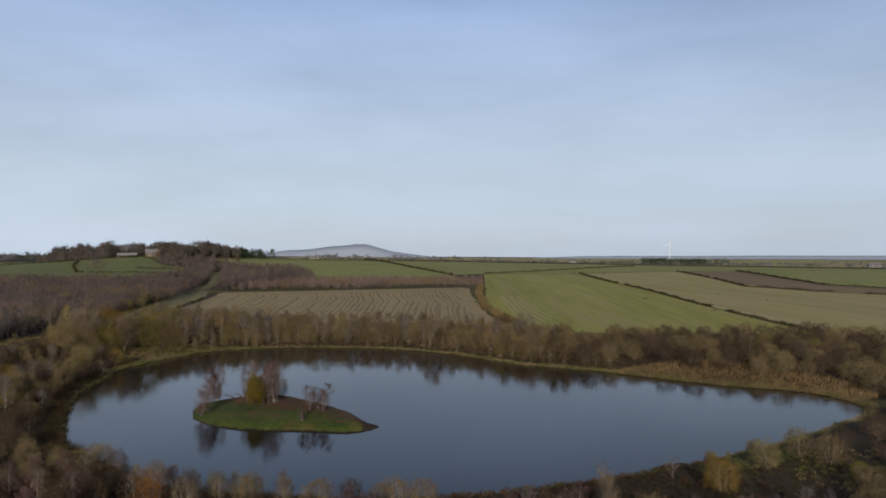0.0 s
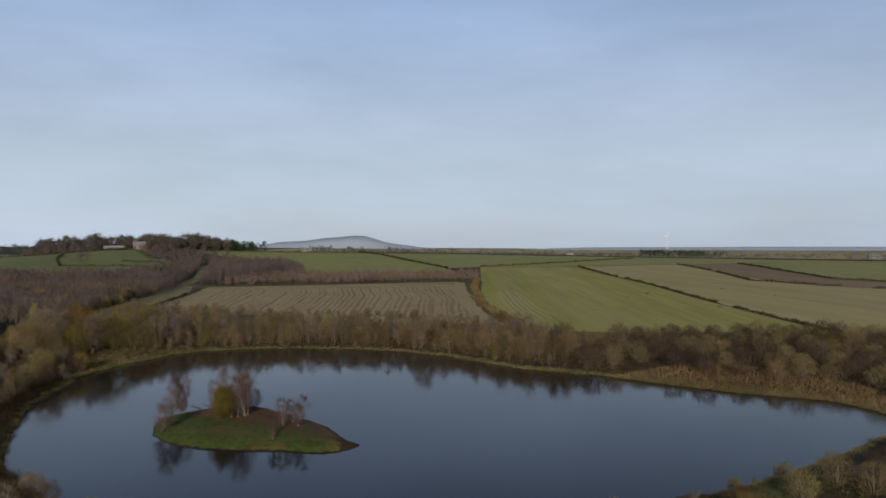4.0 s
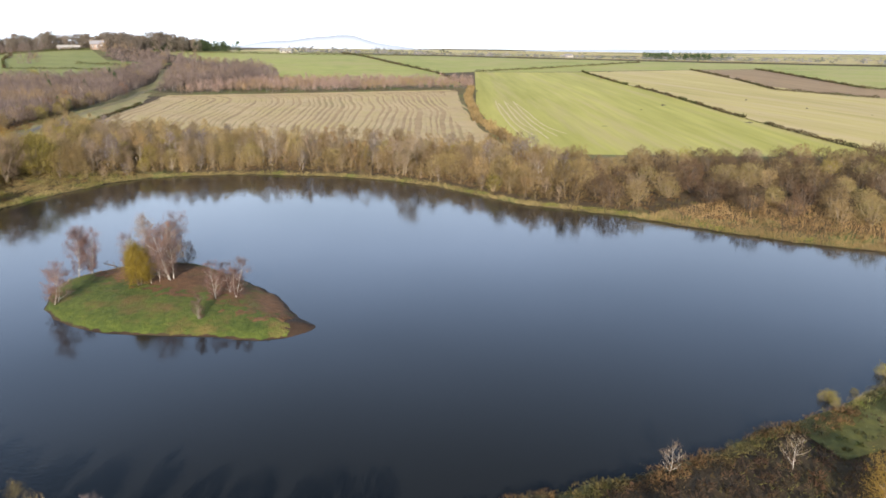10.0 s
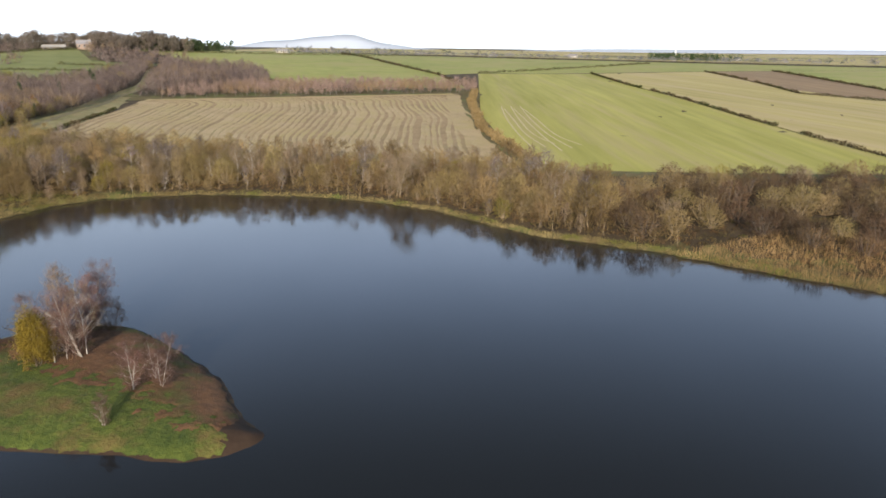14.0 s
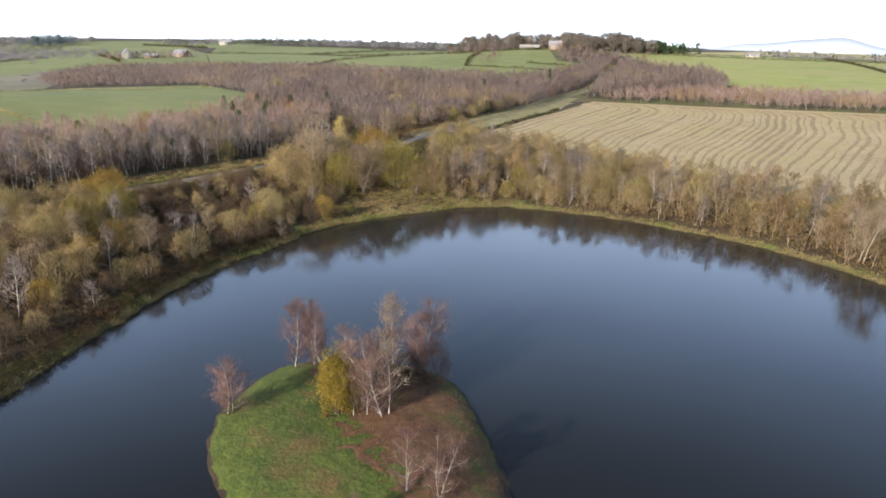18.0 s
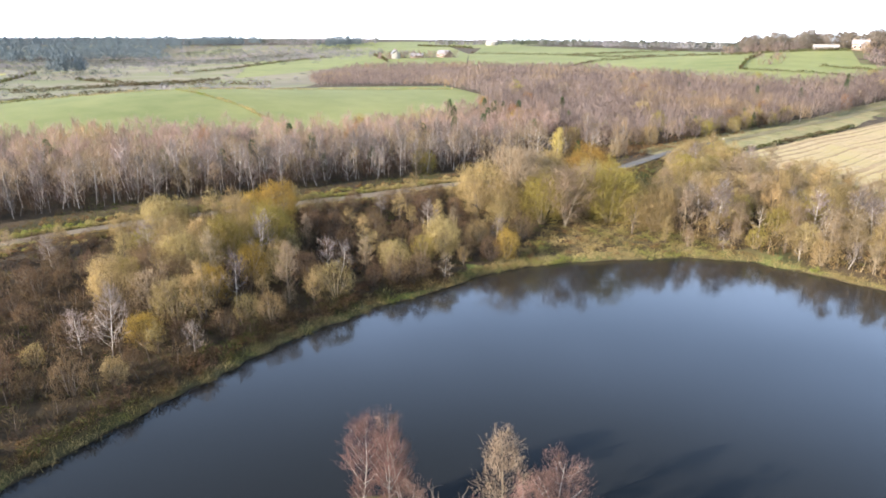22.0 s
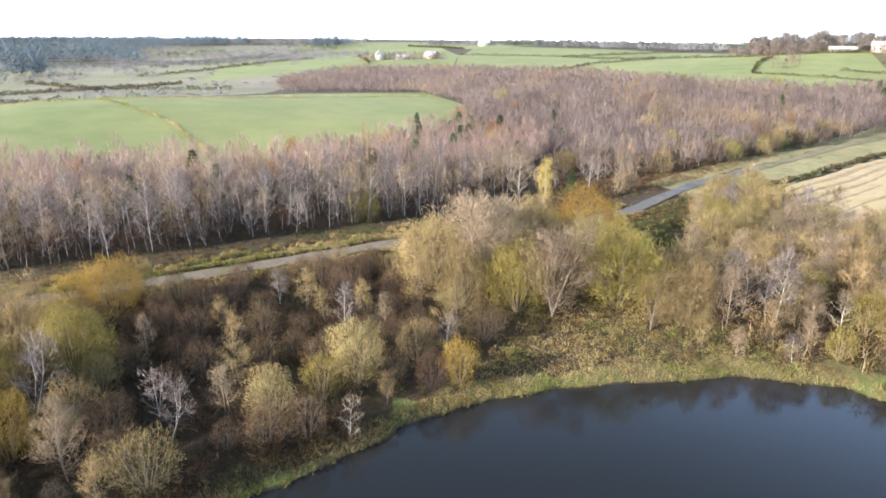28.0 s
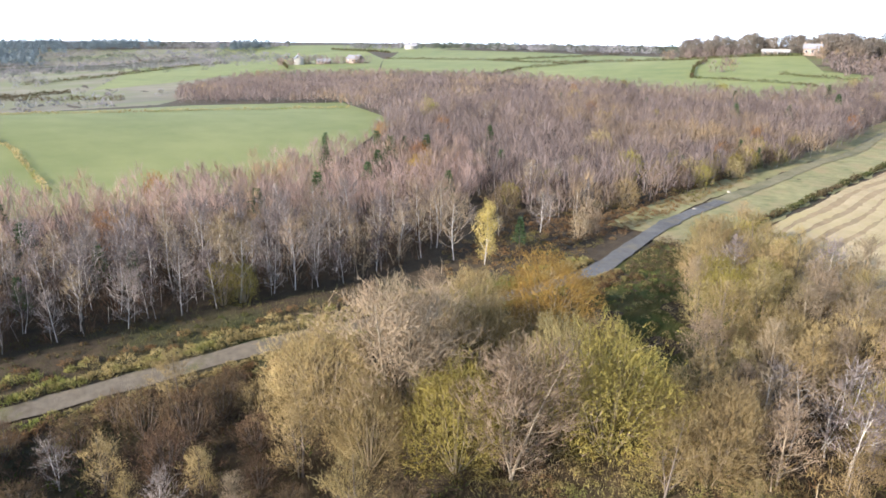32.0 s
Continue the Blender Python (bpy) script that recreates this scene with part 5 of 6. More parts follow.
# the birch wood beyond the track: its front row tree by tree, the depth of it in one mesh
FRONT = [(-131, 40), (-137, 80), (-143, 105), (-144, 128), (-147, 145), (-150, 160), (-152, 178), (-160, 190), (-166, 188), (-166, 150), (-160, 100), (-152, 40)]
front = scatter(FRONT, 2.3, 31, lambda p: off_lanes(p, 6))
for n, (x, y) in enumerate(front[:300]):
    plant(pick_rng.choices(["birch", "white_birch", "grey_alder"], [5, 3.4, 1.4])[0], x, y, pick_rng.uniform(5.0, 8.6), "trees of the birch wood", 0.9)
wood_stuff("birch_wood", scatter(FRONT, 1.9, 131, lambda p: off_lanes(p, 6.5)), 4.4, THICKET, STEM_BARK, "thin dark understorey of birch poles and twigs", 80, 0.05, 1.5, 1.2, seed=132, low=0.08, stem=0.05)
DEEP = [(-152, 20), (-160, 100), (-165, 150), (-166, 192), (-180, 204), (-205, 214), (-206, 190), (-188, 150), (-190, 100), (-188, 20)]
deep = scatter(DEEP, 2.2, 32)
wood_stuff("birch_wood", deep, 7.2, WOOD_TWIG, STEM_BARK, "dense bare birch wood with pale stems", 150, 0.065, 1.9, 1.5, seed=33, low=0.35)
BROWN = [(-162, 208), (-166, 230), (-172, 254), (-178, 285), (-190, 318), (-205, 352), (-231, 405), (-252, 442), (-257, 450), (-251, 420), (-244, 385), (-246, 359), (-258, 351), (-274, 347), (-300, 330), (-285, 270), (-264, 224), (-236, 208), (-207, 200), (-180, 202)]
wood_stuff("birch_wood", scatter(BROWN, 2.5, 34), 6.2, HEATH_TWIG, STEM_BARK, "young reddish-brown birch wood over a broad slope", 110, 0.09, 2.0, 1.7, seed=35, low=0.3)
BEYOND = [(-290, 338), (-330, 345), (-413, 335), (-470, 299), (-505, 235), (-430, 188), (-352, 178), (-318, 226), (-266, 224), (-285, 270), (-300, 330)]
wood_stuff("birch_wood", scatter(BEYOND, 3.3, 134), 5.0, HEATH_TWIG, STEM_BARK, "low brown birch scrub behind the green rise", 46, 0.2, 1.8, 2.2, seed=135, low=0.3)
CORNER = [(-183, 328), (-196, 358), (-226, 414), (-236, 432), (-190, 430), (-160, 400), (-146, 368)]
wood_stuff("birch_wood", scatter(CORNER, 2.6, 36), 8.0, HEATH_TWIG, STEM_BARK, "russet birch wood in the field's corner", 90, 0.13, 2.0, 1.8, seed=37, low=0.3)
STRIP = [(-172, 322), (-150, 366), (-100, 385), (-56, 396), (-52, 377), (-110, 352), (-150, 336)]
wood_stuff("tree_belt", scatter(STRIP, 2.5, 38), 6.0, WOOD_TWIG, STEM_BARK, "belt of bare birches along the stubble field", 90, 0.12, 1.8, 1.7, seed=39, low=0.35)

for x, y in scatter([(-167, 236), (-172, 256), (-180, 284), (-188, 282), (-181, 258), (-176, 236)], 3.4, 51):
    plant(pick_rng.choices(["olive_willow", "pine", "tan_willow", "brown_willow"], [4, 1, 2, 2])[0], x, y, pick_rng.uniform(3.4, 5.6), "bushes along the lane", 1.0)
for x, y in scatter([(-152, 192), (-160, 206), (-170, 228), (-180, 226), (-176, 208), (-166, 194)], 4.5, 52, lambda p: off_lanes(p, 4)):
    plant(pick_rng.choices(["white_birch", "brown_willow", "birch", "pine"], [3, 3, 3, 1])[0], x, y, pick_rng.uniform(3.0, 6.4), "trees beside the lane", 1.0)
for kind, x, y, h, wide in [("pine", -196, 183, 6.5, 1.0), ("pine", -199, 196, 7.0, 1.1), ("pine", -212, 188, 6.0, 1.0), ("rusty", -197, 201, 7.0, 0.9), ("rusty", -190, 205, 5.5, 0.9), ("rusty", -167, 148, 7.0, 0.7), ("rusty", -185, 155, 7.4, 0.8), ("olive_willow", -150, 157.5, 5.0, 0.8),
                            ("olive_willow", -171, 204, 4.6, 1.0), ("tan_willow", -176, 212, 4.6, 1.0), ("olive_willow", -178, 217, 4.4, 1.1), ("olive_willow", -183, 226, 4.8, 1.1), ("tan_willow", -182, 236, 5.0, 1.1), ("olive_willow", -180, 246, 4.6, 1.1), ("grey_willow", -155, 207, 5.6, 0.7), ("grey_willow", -153.5, 204, 4.4, 0.7),
                            ("pine", -190, 214, 5.0, 1.1), ("pine", -157, 122, 5.0, 1.0), ("pine", -162, 108, 5.4, 1.0), ("tan_willow", -153, 116, 5.2, 0.7), ("rusty", -176, 120, 7.0, 0.7), ("tan_willow", -151, 134, 5.4, 0.7), ("pine", -170, 92, 6.0, 1.0), ("pine", -175, 137, 6.6, 1.0), ("tan_willow", -163, 160, 5.6, 0.8)]:
    plant(kind, x, y, h, "odd trees among the birches", wide)
for x, y in scatter(BROWN, 16, 151):
    plant(pick_rng.choices(["pine", "rusty", "tan_willow", "white_birch", "olive_willow"], [2, 1, 3, 4, 2])[0], x, y, pick_rng.uniform(4.6, 7.0), "odd trees among the young birches", 1.0)
# the north shore's belt of alders and willows
shore_n = scatter([(-112, 178), (-119, 190), (-129, 199), (-138, 209), (-145, 219), (-60, 223), (-16, 222), (2, 205), (0, 178), (-30, 190), (-60, 196), (-90, 188)], 2.7, 41, lambda p: (off_shore(p) > 2.6) & off_lanes(p, 5))
for x, y in shore_n:
    d = off_shore(np.array([[x, y]]))[0]
    kind = pick_rng.choices(["alder", "grey_alder", "tan_willow", "olive_willow", "birch", "white_birch"], [5, 3.2, 3, 0.7, 1.2, 0.5])[0]
    tall = pick_rng.uniform(5.2, 7.6) if d > 6 else pick_rng.uniform(2.8, 4.8)
    plant(kind, x, y, tall * (0.85 if "willow" in kind else 1.0), "trees of the north shore", 1.05)
plant("tall_grey", -39.2, 201.6, 8.8, "trees of the north shore", 1.0, "tall pale bare tree rising above the shore willows")
# rounded willows and reeds of the north-east shore
for x, y in scatter([(0, 178), (2, 208), (20, 221), (76, 234), (130, 226), (140, 180), (70, 150), (58, 158), (30, 166)], 4.5, 42, lambda p: off_shore(p) > np.where((p[:, 0] > 12) & (p[:, 0] < 62), 12, 3)):
    plant(pick_rng.choices(["tan_willow", "brown_willow", "grey_willow", "olive_willow"], [5, 3.6, 0.5, 0.6])[0], x, y, pick_rng.uniform(3.6, 5.2), "bushes of the north-east shore", 1.25)
for x, y in scatter([(58, 150), (62, 138), (50, 124), (40, 112), (60, 96), (95, 90), (105, 130), (105, 170), (75, 160)], 6.2, 43, lambda p: off_shore(p) > 5):
    plant(pick_rng.choices(["tan_willow", "brown_willow", "olive_willow", "alder"], [4, 4, 1.2, 2])[0], x, y, pick_rng.uniform(3.2, 5.2), "bushes of the east shore", 1.1)

# the west shore
WEST_OWN = [("amber_willow", -108.2, 156.2, 4.7, 0.95), ("tall_tan", -110.8, 147.5, 5.8, 0.85), ("tan_willow", -107.2, 139.6, 4.5, 1.0), ("tan_willow", -113, 153.8, 4.4, 1.0), ("olive_willow", -109, 144, 4.6, 0.9),
            ("tall_tan", -127, 160.5, 8.0, 1.0), ("tall_grey", -124, 165.5, 10.8, 1.15), ("tall_tan", -121.5, 162, 6.8, 0.9), ("tall_olive", -119, 167.4, 8.0, 0.95), ("tall_grey", -116.8, 170.6, 9.2, 1.0),
            ("tall_olive", -116.2, 178.2, 9.6, 1.05), ("tall_tan", -119.4, 176.4, 9.0, 0.8), ("tall_tan", -111, 183.4, 7.0, 0.95), ("tall_amber", -130.5, 183, 8.4, 1.05), ("tall_tan", -133, 176.5, 7.0, 0.9), ("tall_tan", -127, 174, 7.4, 0.9), ("tall_grey", -129, 168.5, 8.6, 1.0),
            ("gold_birch", -150, 187.5, 7.6, 0.8), ("white_birch", -153, 185, 7.8, 1.0), ("white_birch", -172, 208, 7.0, 1.1), ("sapling", -103.2, 145, 3.4, 1.0),
            ("tall_amber", -127, 127.5, 6.2, 1.0), ("olive_willow", -107.5, 196, 5.2, 1.1), ("tall_olive", -116, 125, 7.0, 0.95), ("tall_olive", -112.5, 119, 6.6, 0.95), ("tan_willow", -101.2, 130.4, 4.8, 1.05), ("tall_tan", -108, 113.5, 6.4, 0.95),
            ("white_birch", -110.6, 190.6, 6.6, 1.0), ("white_birch", -112.5, 189, 6.2, 1.0), ("white_birch", -109, 192.4, 6.0, 1.0), ("amber_willow", -107, 121.5, 5.6, 0.8), ("tall_tan", -121, 112, 6.6, 1.0), ("tall_tan", -103.5, 106.5, 5.6, 0.95),
            ("amber_willow", -94, 109.5, 3.6, 1.25), ("pine", -154, 140, 4.0, 1.0), ("pine", -208, 197, 6.5, 1.0), ("pine", -204, 201, 6.0, 1.0), ("pine", -160, 147, 4.5, 1.0), ("amber_willow", -171, 150, 6.0, 0.9),
            ("olive_willow", -150, 159.5, 4.8, 0.85), ("amber_willow", -186, 196, 7.0, 0.9), ("pine", -158, 112, 5.2, 1.1), ("pine", -163, 128, 5.6, 1.1), ("pine", -156, 150, 4.6, 1.1), ("pine", -166, 140, 6.0, 1.1), ("pine", -172, 166, 6.2, 1.1), ("pine", -178, 176, 6.4, 1.1), ("pine", -184, 186, 6.0, 1.1), ("pine", -176, 196, 5.4, 1.1), ("pine", -190, 190, 6.5, 1.0)]
for kind, x, y, h, wide in WEST_OWN:
    plant(kind, x, y, h * (1.06 if "tall" in kind else 1.0), "trees of the west shore", wide * (1.12 if "tall" in kind else 1.0))
taken = np.array([(x, y) for _, x, y, _, _ in WEST_OWN])
CLEARING = [(-105, 158), (-112, 158), (-120, 172), (-114, 182), (-106, 188), (-102, 178)]
BANK = [(-131, 176), (-143, 196), (-136, 204), (-127, 196), (-123, 188)]
west = scatter([(-66, 84), (-80, 97), (-96, 122), (-104, 142), (-110, 160), (-118, 186), (-126, 184), (-136, 176), (-135, 160), (-131, 140), (-127, 118), (-121, 90), (-112, 70), (-92, 50), (-70, 60)], 2.75, 44,
               lambda p: (off_shore(p) > 2.8) & off_lanes(p, 4.5) & (inside_distance(p, np.array(CLEARING, float)) < 0) & (inside_distance(p, np.array(BANK, float)) < 0))


def low_scrub(x, y):
    """Whether a place lies in the low dark thicket between the track and the shore trees, or on the south-west shore."""
    return -134 < x < -103 and 126 < y < 157 or y < 106


for x, y in west:
    if np.hypot(*(taken - (x, y)).T).min() < 2.6 or y < 106 and pick_rng.random() < 0.5:
        continue
    kind = pick_rng.choices(["tan_willow", "alder", "grey_alder", "brown_willow", "olive_willow", "birch", "amber_willow", "grey_willow"], [2.8, 3, 2.2, 4, 0.9, 1.6, 0.25, 1.0])[0]
    if low_scrub(x, y):
        kind = pick_rng.choices(["brown_willow", "grey_alder", "birch", "alder", "tan_willow"], [7, 0.7, 1.2, 1.2, 0.5])[0]
    d = off_shore(np.array([[x, y]]))[0]
    plant(kind, x, y, (pick_rng.uniform(2.8, 4.8) if low_scrub(x, y) else pick_rng.uniform(4.6, 7.2) if d > 9 else pick_rng.uniform(2.2, 4.4)) * (0.85 if "willow" in kind else 1.0), "trees of the west shore", 1.0)

# the south shore, below the start
SOUTH_OWN = [("amber_willow", 23, 92.4, 4.5, 1.2), ("olive_willow", -3, 75, 3.4, 0.9), ("olive_willow", 7, 71, 4.6, 0.9), ("tall_grey", 9.6, 74.4, 7.0, 0.45), ("rusty", -39, 71.5, 5.4, 0.85), ("grey_willow", -36, 73.5, 4.2, 1.0),
             ("tan_willow", -30.5, 77, 3.8, 0.9), ("tan_willow", -13.5, 80, 3.9, 1.0), ("tan_willow", -10.5, 80.6, 3.7, 1.0), ("grey_alder", -25.5, 76.5, 4.0, 1.0), ("russet_birch", -14, 71.5, 4.2, 1.0), ("olive_willow", -7, 68, 3.6, 1.2),
             ("sapling", 18, 97.2, 2.6, 1.0), ("sapling", 9, 95.5, 2.4, 1.0), ("tan_willow", 36, 110, 4.4, 1.0), ("tan_willow", 30.5, 104, 4.0, 1.0), ("tan_willow", 39, 107, 4.2, 1.1), ("olive_willow", 24.5, 109.2, 1.4, 0.8), ("brown_willow", 30.5, 113.4, 1.6, 0.8)]
for kind, x, y, h, wide in SOUTH_OWN:
    plant(kind, x, y, h, "trees of the south shore", wide)
taken = np.array([(x, y) for _, x, y, _, _ in SOUTH_OWN])
for x, y in scatter([(-70, 50), (-62, 82), (-46, 80), (-18, 79), (-16, 70), (4, 79), (34, 84), (70, 88), (76, 50)], 2.45, 45,
                    lambda p: (off_shore(p) > 3) & ~((p[:, 0] > -46) & (p[:, 0] < -15) & (p[:, 1] > 56) & (p[:, 1] < 76)) & ~((p[:, 0] > -10) & (p[:, 1] > 77 + 0.2 * p[:, 0]))):
    if np.hypot(*(taken - (x, y)).T).min() > 2.0:
        kind = pick_rng.choices(["birch", "russet_birch", "grey_alder", "brown_willow", "olive_willow", "tan_willow", "white_birch"], [1.5, 3, 0.8, 3, 1.8, 1.6, 0.8])[0]
        plant(kind, x, y, pick_rng.uniform(2.8, 5.0) * (0.85 if "willow" in kind else 1.0), "trees of the south shore", 1.0)
for x, y in scatter([(-72, 76), (-66, 92), (-40, 81.5), (-14, 83.5), (-14, 80), (-46, 76)], 3.4, 46, lambda p: off_shore(p) > 1.2):
    plant(pick_rng.choice(["tan_willow", "brown_willow", "grey_willow", "alder"]), x, y, pick_rng.uniform(2.2, 3.8), "bushes along the south shore", 1.0)
for x, y in scatter([(34, 84), (44, 118), (60, 112), (74, 88)], 4.4, 47, lambda p: off_shore(p) > 7):
    plant(pick_rng.choice(["tan_willow", "brown_willow", "olive_willow"]), x, y, pick_rng.uniform(2.2, 4.2), "bushes of the south-east shore", 1.1)

# the island's trees
ISLE_TREES = [("russet_birch", -59.9, 115.4, 5.6, 1.2, "white-stemmed birch leaning at the island's edge"), ("russet_birch", -63, 123.6, 6.9, 0.72, ""), ("russet_birch", -62.2, 125.2, 6.3, 0.7, ""), ("russet_birch", -63, 126.6, 6.8, 0.72, ""),
              ("mustard", -52.5, 121.6, 6.0, 0.95, "dense young tree full of mustard-yellow leaves on the island"), ("russet_birch", -49.9, 124.3, 7.7, 1.0, "tall white birch with spreading russet crown"), ("white_birch", -49.7, 124.6, 7.4, 0.8, ""),
              ("russet_birch", -55.6, 124.6, 5.6, 0.8, ""), ("birch", -51.3, 122.2, 5.4, 0.7, ""), ("birch", -50.8, 123.2, 5.2, 0.7, ""), ("russet_birch", -54, 127, 5.4, 0.9, ""), ("grey_alder", -58, 131.6, 7.2, 0.95, "pale grey bare tree at the island's far edge"),
              ("russet_birch", -55.7, 132.8, 7.4, 0.95, ""), ("russet_birch", -54.4, 132.0, 6.4, 0.8, ""), ("brown_willow", -52.6, 132.2, 3.6, 1.0, ""), ("brown_willow", -54.8, 130.8, 2.4, 1.1, ""), ("russet_birch", -38.7, 120.4, 4.8, 1.0, ""),
              ("russet_birch", -40.8, 119.4, 4.5, 0.95, ""), ("russet_birch", -40.2, 121.8, 3.8, 1.3, ""), ("russet_birch", -39.8, 113.9, 2.9, 1.1, "small hazy birch sapling alone in the island's grass"), ("brown_willow", -52.6, 126.4, 2.4, 1.1, "")]
for kind, x, y, h, wide, words in ISLE_TREES:
    plant(kind, x, y, h, "trees on the island", wide, words)

# big bare trees and pines round the farm on the hill
def farm_view(p):
    """Whether a place leaves the open slope in front of the farm clear."""
    d = p - np.array([-357, 498])
    down, across = d @ np.array([0.64, -0.77]), d @ np.array([0.77, 0.64])
    return (np.abs(across) > 17) | (down < -9) | (down > 95)


FARM_TREES = scatter([(-428, 492), (-425, 512), (-412, 528), (-380, 540), (-330, 565), (-296, 560), (-318, 516), (-350, 516), (-388, 518), (-402, 484), (-412, 476)], 7.0, 48, farm_view)
for x, y in FARM_TREES:
    plant("oak", x, y, pick_rng.uniform(8.5, 13.5), "trees round the hill farm", pick_rng.uniform(1.05, 1.45))
wood_stuff("pine_belt", np.concatenate([band((-336, 540), (-305, 584), 190, 18), band((-305, 584), (-290, 606), 24, 10)]), 9.0, PINE_NEEDLE, DARK_BARK, "dark pine belt on the brow of the hill", 46, 0.9, 2.0, 2.8, seed=49, low=0.1, rise=0.4, loose=0.6)
farm_bushes = np.concatenate([band((-300, 430), (-345, 500), 90, 30), band((-420, 470), (-330, 500), 60, 14), band((-250, 440), (-300, 490), 90, 26), band((-610, 280), (-580, 340), 40, 14)])
wood_stuff("farm_scrub", farm_bushes[farm_view(farm_bushes)], 6, HEATH_TWIG, DARK_BARK, "brown bushes below the hill farm", 50, 0.35, 1.6, 2.4, seed=50, low=0.05)

# ---- undergrowth ----
NORTH_BELT = [(-112, 184), (-128, 206), (-144, 216), (-60, 221), (-16, 221), (2, 206), (12, 212), (12, 178), (0, 180), (-60, 197), (-90, 192)]
wood_stuff("young_alder", scatter(NORTH_BELT, 2.5, 201, lambda p: (off_shore(p) > 2.4) & off_lanes(p, 5) & ~((p[:, 0] > 12) & (off_shore(p) < 11))), 3.4, ALDER_TWIG, WILLOW_BARK, "young brown alder growth filling the north shore belt", 80, 0.075, 0.9, 1.7, seed=202, low=0.05, category="scrub", rise=0.7, loose=0.5)
wood_stuff("young_thicket", scatter([(-66, 86), (-80, 99), (-94, 120), (-106, 122), (-110, 98), (-100, 68), (-78, 60)], 2.1, 209, lambda p: off_shore(p) > 3.5), 2.8, BROWN_TWIG, DARK_BARK, "dark brown young growth along the south-west shore", 90, 0.045, 0.85, 1.5, seed=210, low=0.05, category="scrub", rise=0.8, loose=0.45)
wood_stuff("young_thicket", scatter([(-70, 44), (-62, 80), (-46, 78), (-18, 77), (4, 77), (34, 82), (70, 86), (78, 44)], 2.3, 203, lambda p: (off_shore(p) > 3) & ~((p[:, 0] > -46) & (p[:, 0] < -15) & (p[:, 1] > 56) & (p[:, 1] < 76)) & ~((p[:, 0] > -10) & (p[:, 1] > 76 + 0.2 * p[:, 0]))), 3.0, BROWN_TWIG, DARK_BARK, "purplish brown young growth between the south shore trees", 90, 0.05, 0.9, 1.4, seed=204, low=0.05, category="scrub", rise=0.8, loose=0.45)
und_rng = np.random.default_rng(60)
scrub("thicket", scatter([(-72, 34), (-64, 82), (-46, 78), (-16, 78), (4, 77), (34, 82), (60, 96), (84, 34)], 1.8, 161, lambda p: ~((p[:, 0] > -48) & (p[:, 0] < -15) & (p[:, 1] > 56) & (p[:, 1] < 76))), 1.5, THICKET, "dark brown tangled thicket between young birches", 150, 162, 0.07)
scrub("thicket", scatter([(-72, 74), (-100, 124), (-112, 150), (-130, 150), (-126, 112), (-112, 70), (-90, 50)], 2.4, 163, lambda p: (off_shore(p) > 7) & off_lanes(p, 4)), 1.6, THICKET, "dark leafless thicket under the west shore trees", 90, 164, 0.06)
scrub("thicket", scatter([(-117, 108), (-117, 158), (-132, 168), (-135, 150), (-131, 120), (-127, 104)], 1.7, 167, lambda p: off_lanes(p, 3)), 1.0, THICKET, "low brown thicket between the track and the willows", 70, 168, 0.055)
tufts("rough_grass", scatter([(-112, 100), (-112, 162), (-130, 176), (-137, 170), (-134, 140), (-128, 100)], 0.8, 169, lambda p: off_lanes(p, 1.8)), 0.45, DULL_GRASS, "dull rough grass among the low thicket", 6, 0.6, 0.06, 170)
tufts("rough_grass", scatter([(-48, 58), (-46, 76), (-22, 77), (-16, 60)], 0.5, 171, lambda p: off_shore(p) > 0.3), 0.32, HEATH_GRASS, "dull winter grass behind the south shore", 7, 0.6, 0.05, 172, lean=0.9)
south_rim = np.concatenate([offset(fine_lake, und_rng.uniform(0.2, 2.4, len(fine_lake))) + und_rng.normal(size=(len(fine_lake), 2)) * 0.4 for _ in range(3)])
scrub("bracken", south_rim[(south_rim[:, 1] < 109) & (south_rim[:, 0] < 26) & (south_rim[:, 0] > -66) & (off_shore(south_rim) > 0.2)], 0.55, BRACKEN, "russet bramble and bracken rim of the south shore", 40, 173, 0.06)
west_rim = np.concatenate([offset(fine_lake, und_rng.uniform(0.7, 4.2, len(fine_lake))) for _ in range(3)])
west_rim = west_rim[(west_rim[:, 0] < -60) & (west_rim[:, 1] < 146) & (off_shore(west_rim) > 0.6)]
scrub("bramble", west_rim[::2], 1.0, BRAMBLE, "brown brambles down to the water of the west shore", 70, 182, 0.06)
scrub("thicket", west_rim[1::4], 1.3, THICKET, "bare tangled twigs along the west shore", 90, 195, 0.055)
scrub("bracken", west_rim[1::6], 0.7, BRACKEN, "tawny bracken along the west shore", 70, 183, 0.055)
scrub("bramble", scatter([(-72, 56), (-66, 90), (-20, 83), (10, 96), (34, 116), (60, 105), (84, 56)], 1.25, 61, lambda p: off_shore(p) > 0.5), 0.5, BRAMBLE, "dark bramble and heather along the south shore", 30, 62, 0.09)
field("shore_lawn", [(19, 105.5), (26, 110.6), (33, 117)], [(22, 99), (30, 104), (39, 112)], LAWN, "bright short grass beside the lake", 0.1, 30)
scrub("tussock_grass", scatter([(32, 98), (38, 113), (52, 116), (64, 100), (48, 86)], 1.5, 188, lambda p: off_shore(p) > 2.5), 0.55, SEDGE, "olive and tan tussocks between the eastern bushes", 60, 189, 0.05, "grass")
tufts("rough_grass", scatter([(16, 102), (28, 113), (40, 114), (42, 100), (30, 92), (14, 94)], 0.6, 190, lambda p: off_shore(p) > 0.5), 0.3, LAWN, "rough olive grass round the lakeside lawn", 7, 0.6, 0.05, 191, lean=0.8)
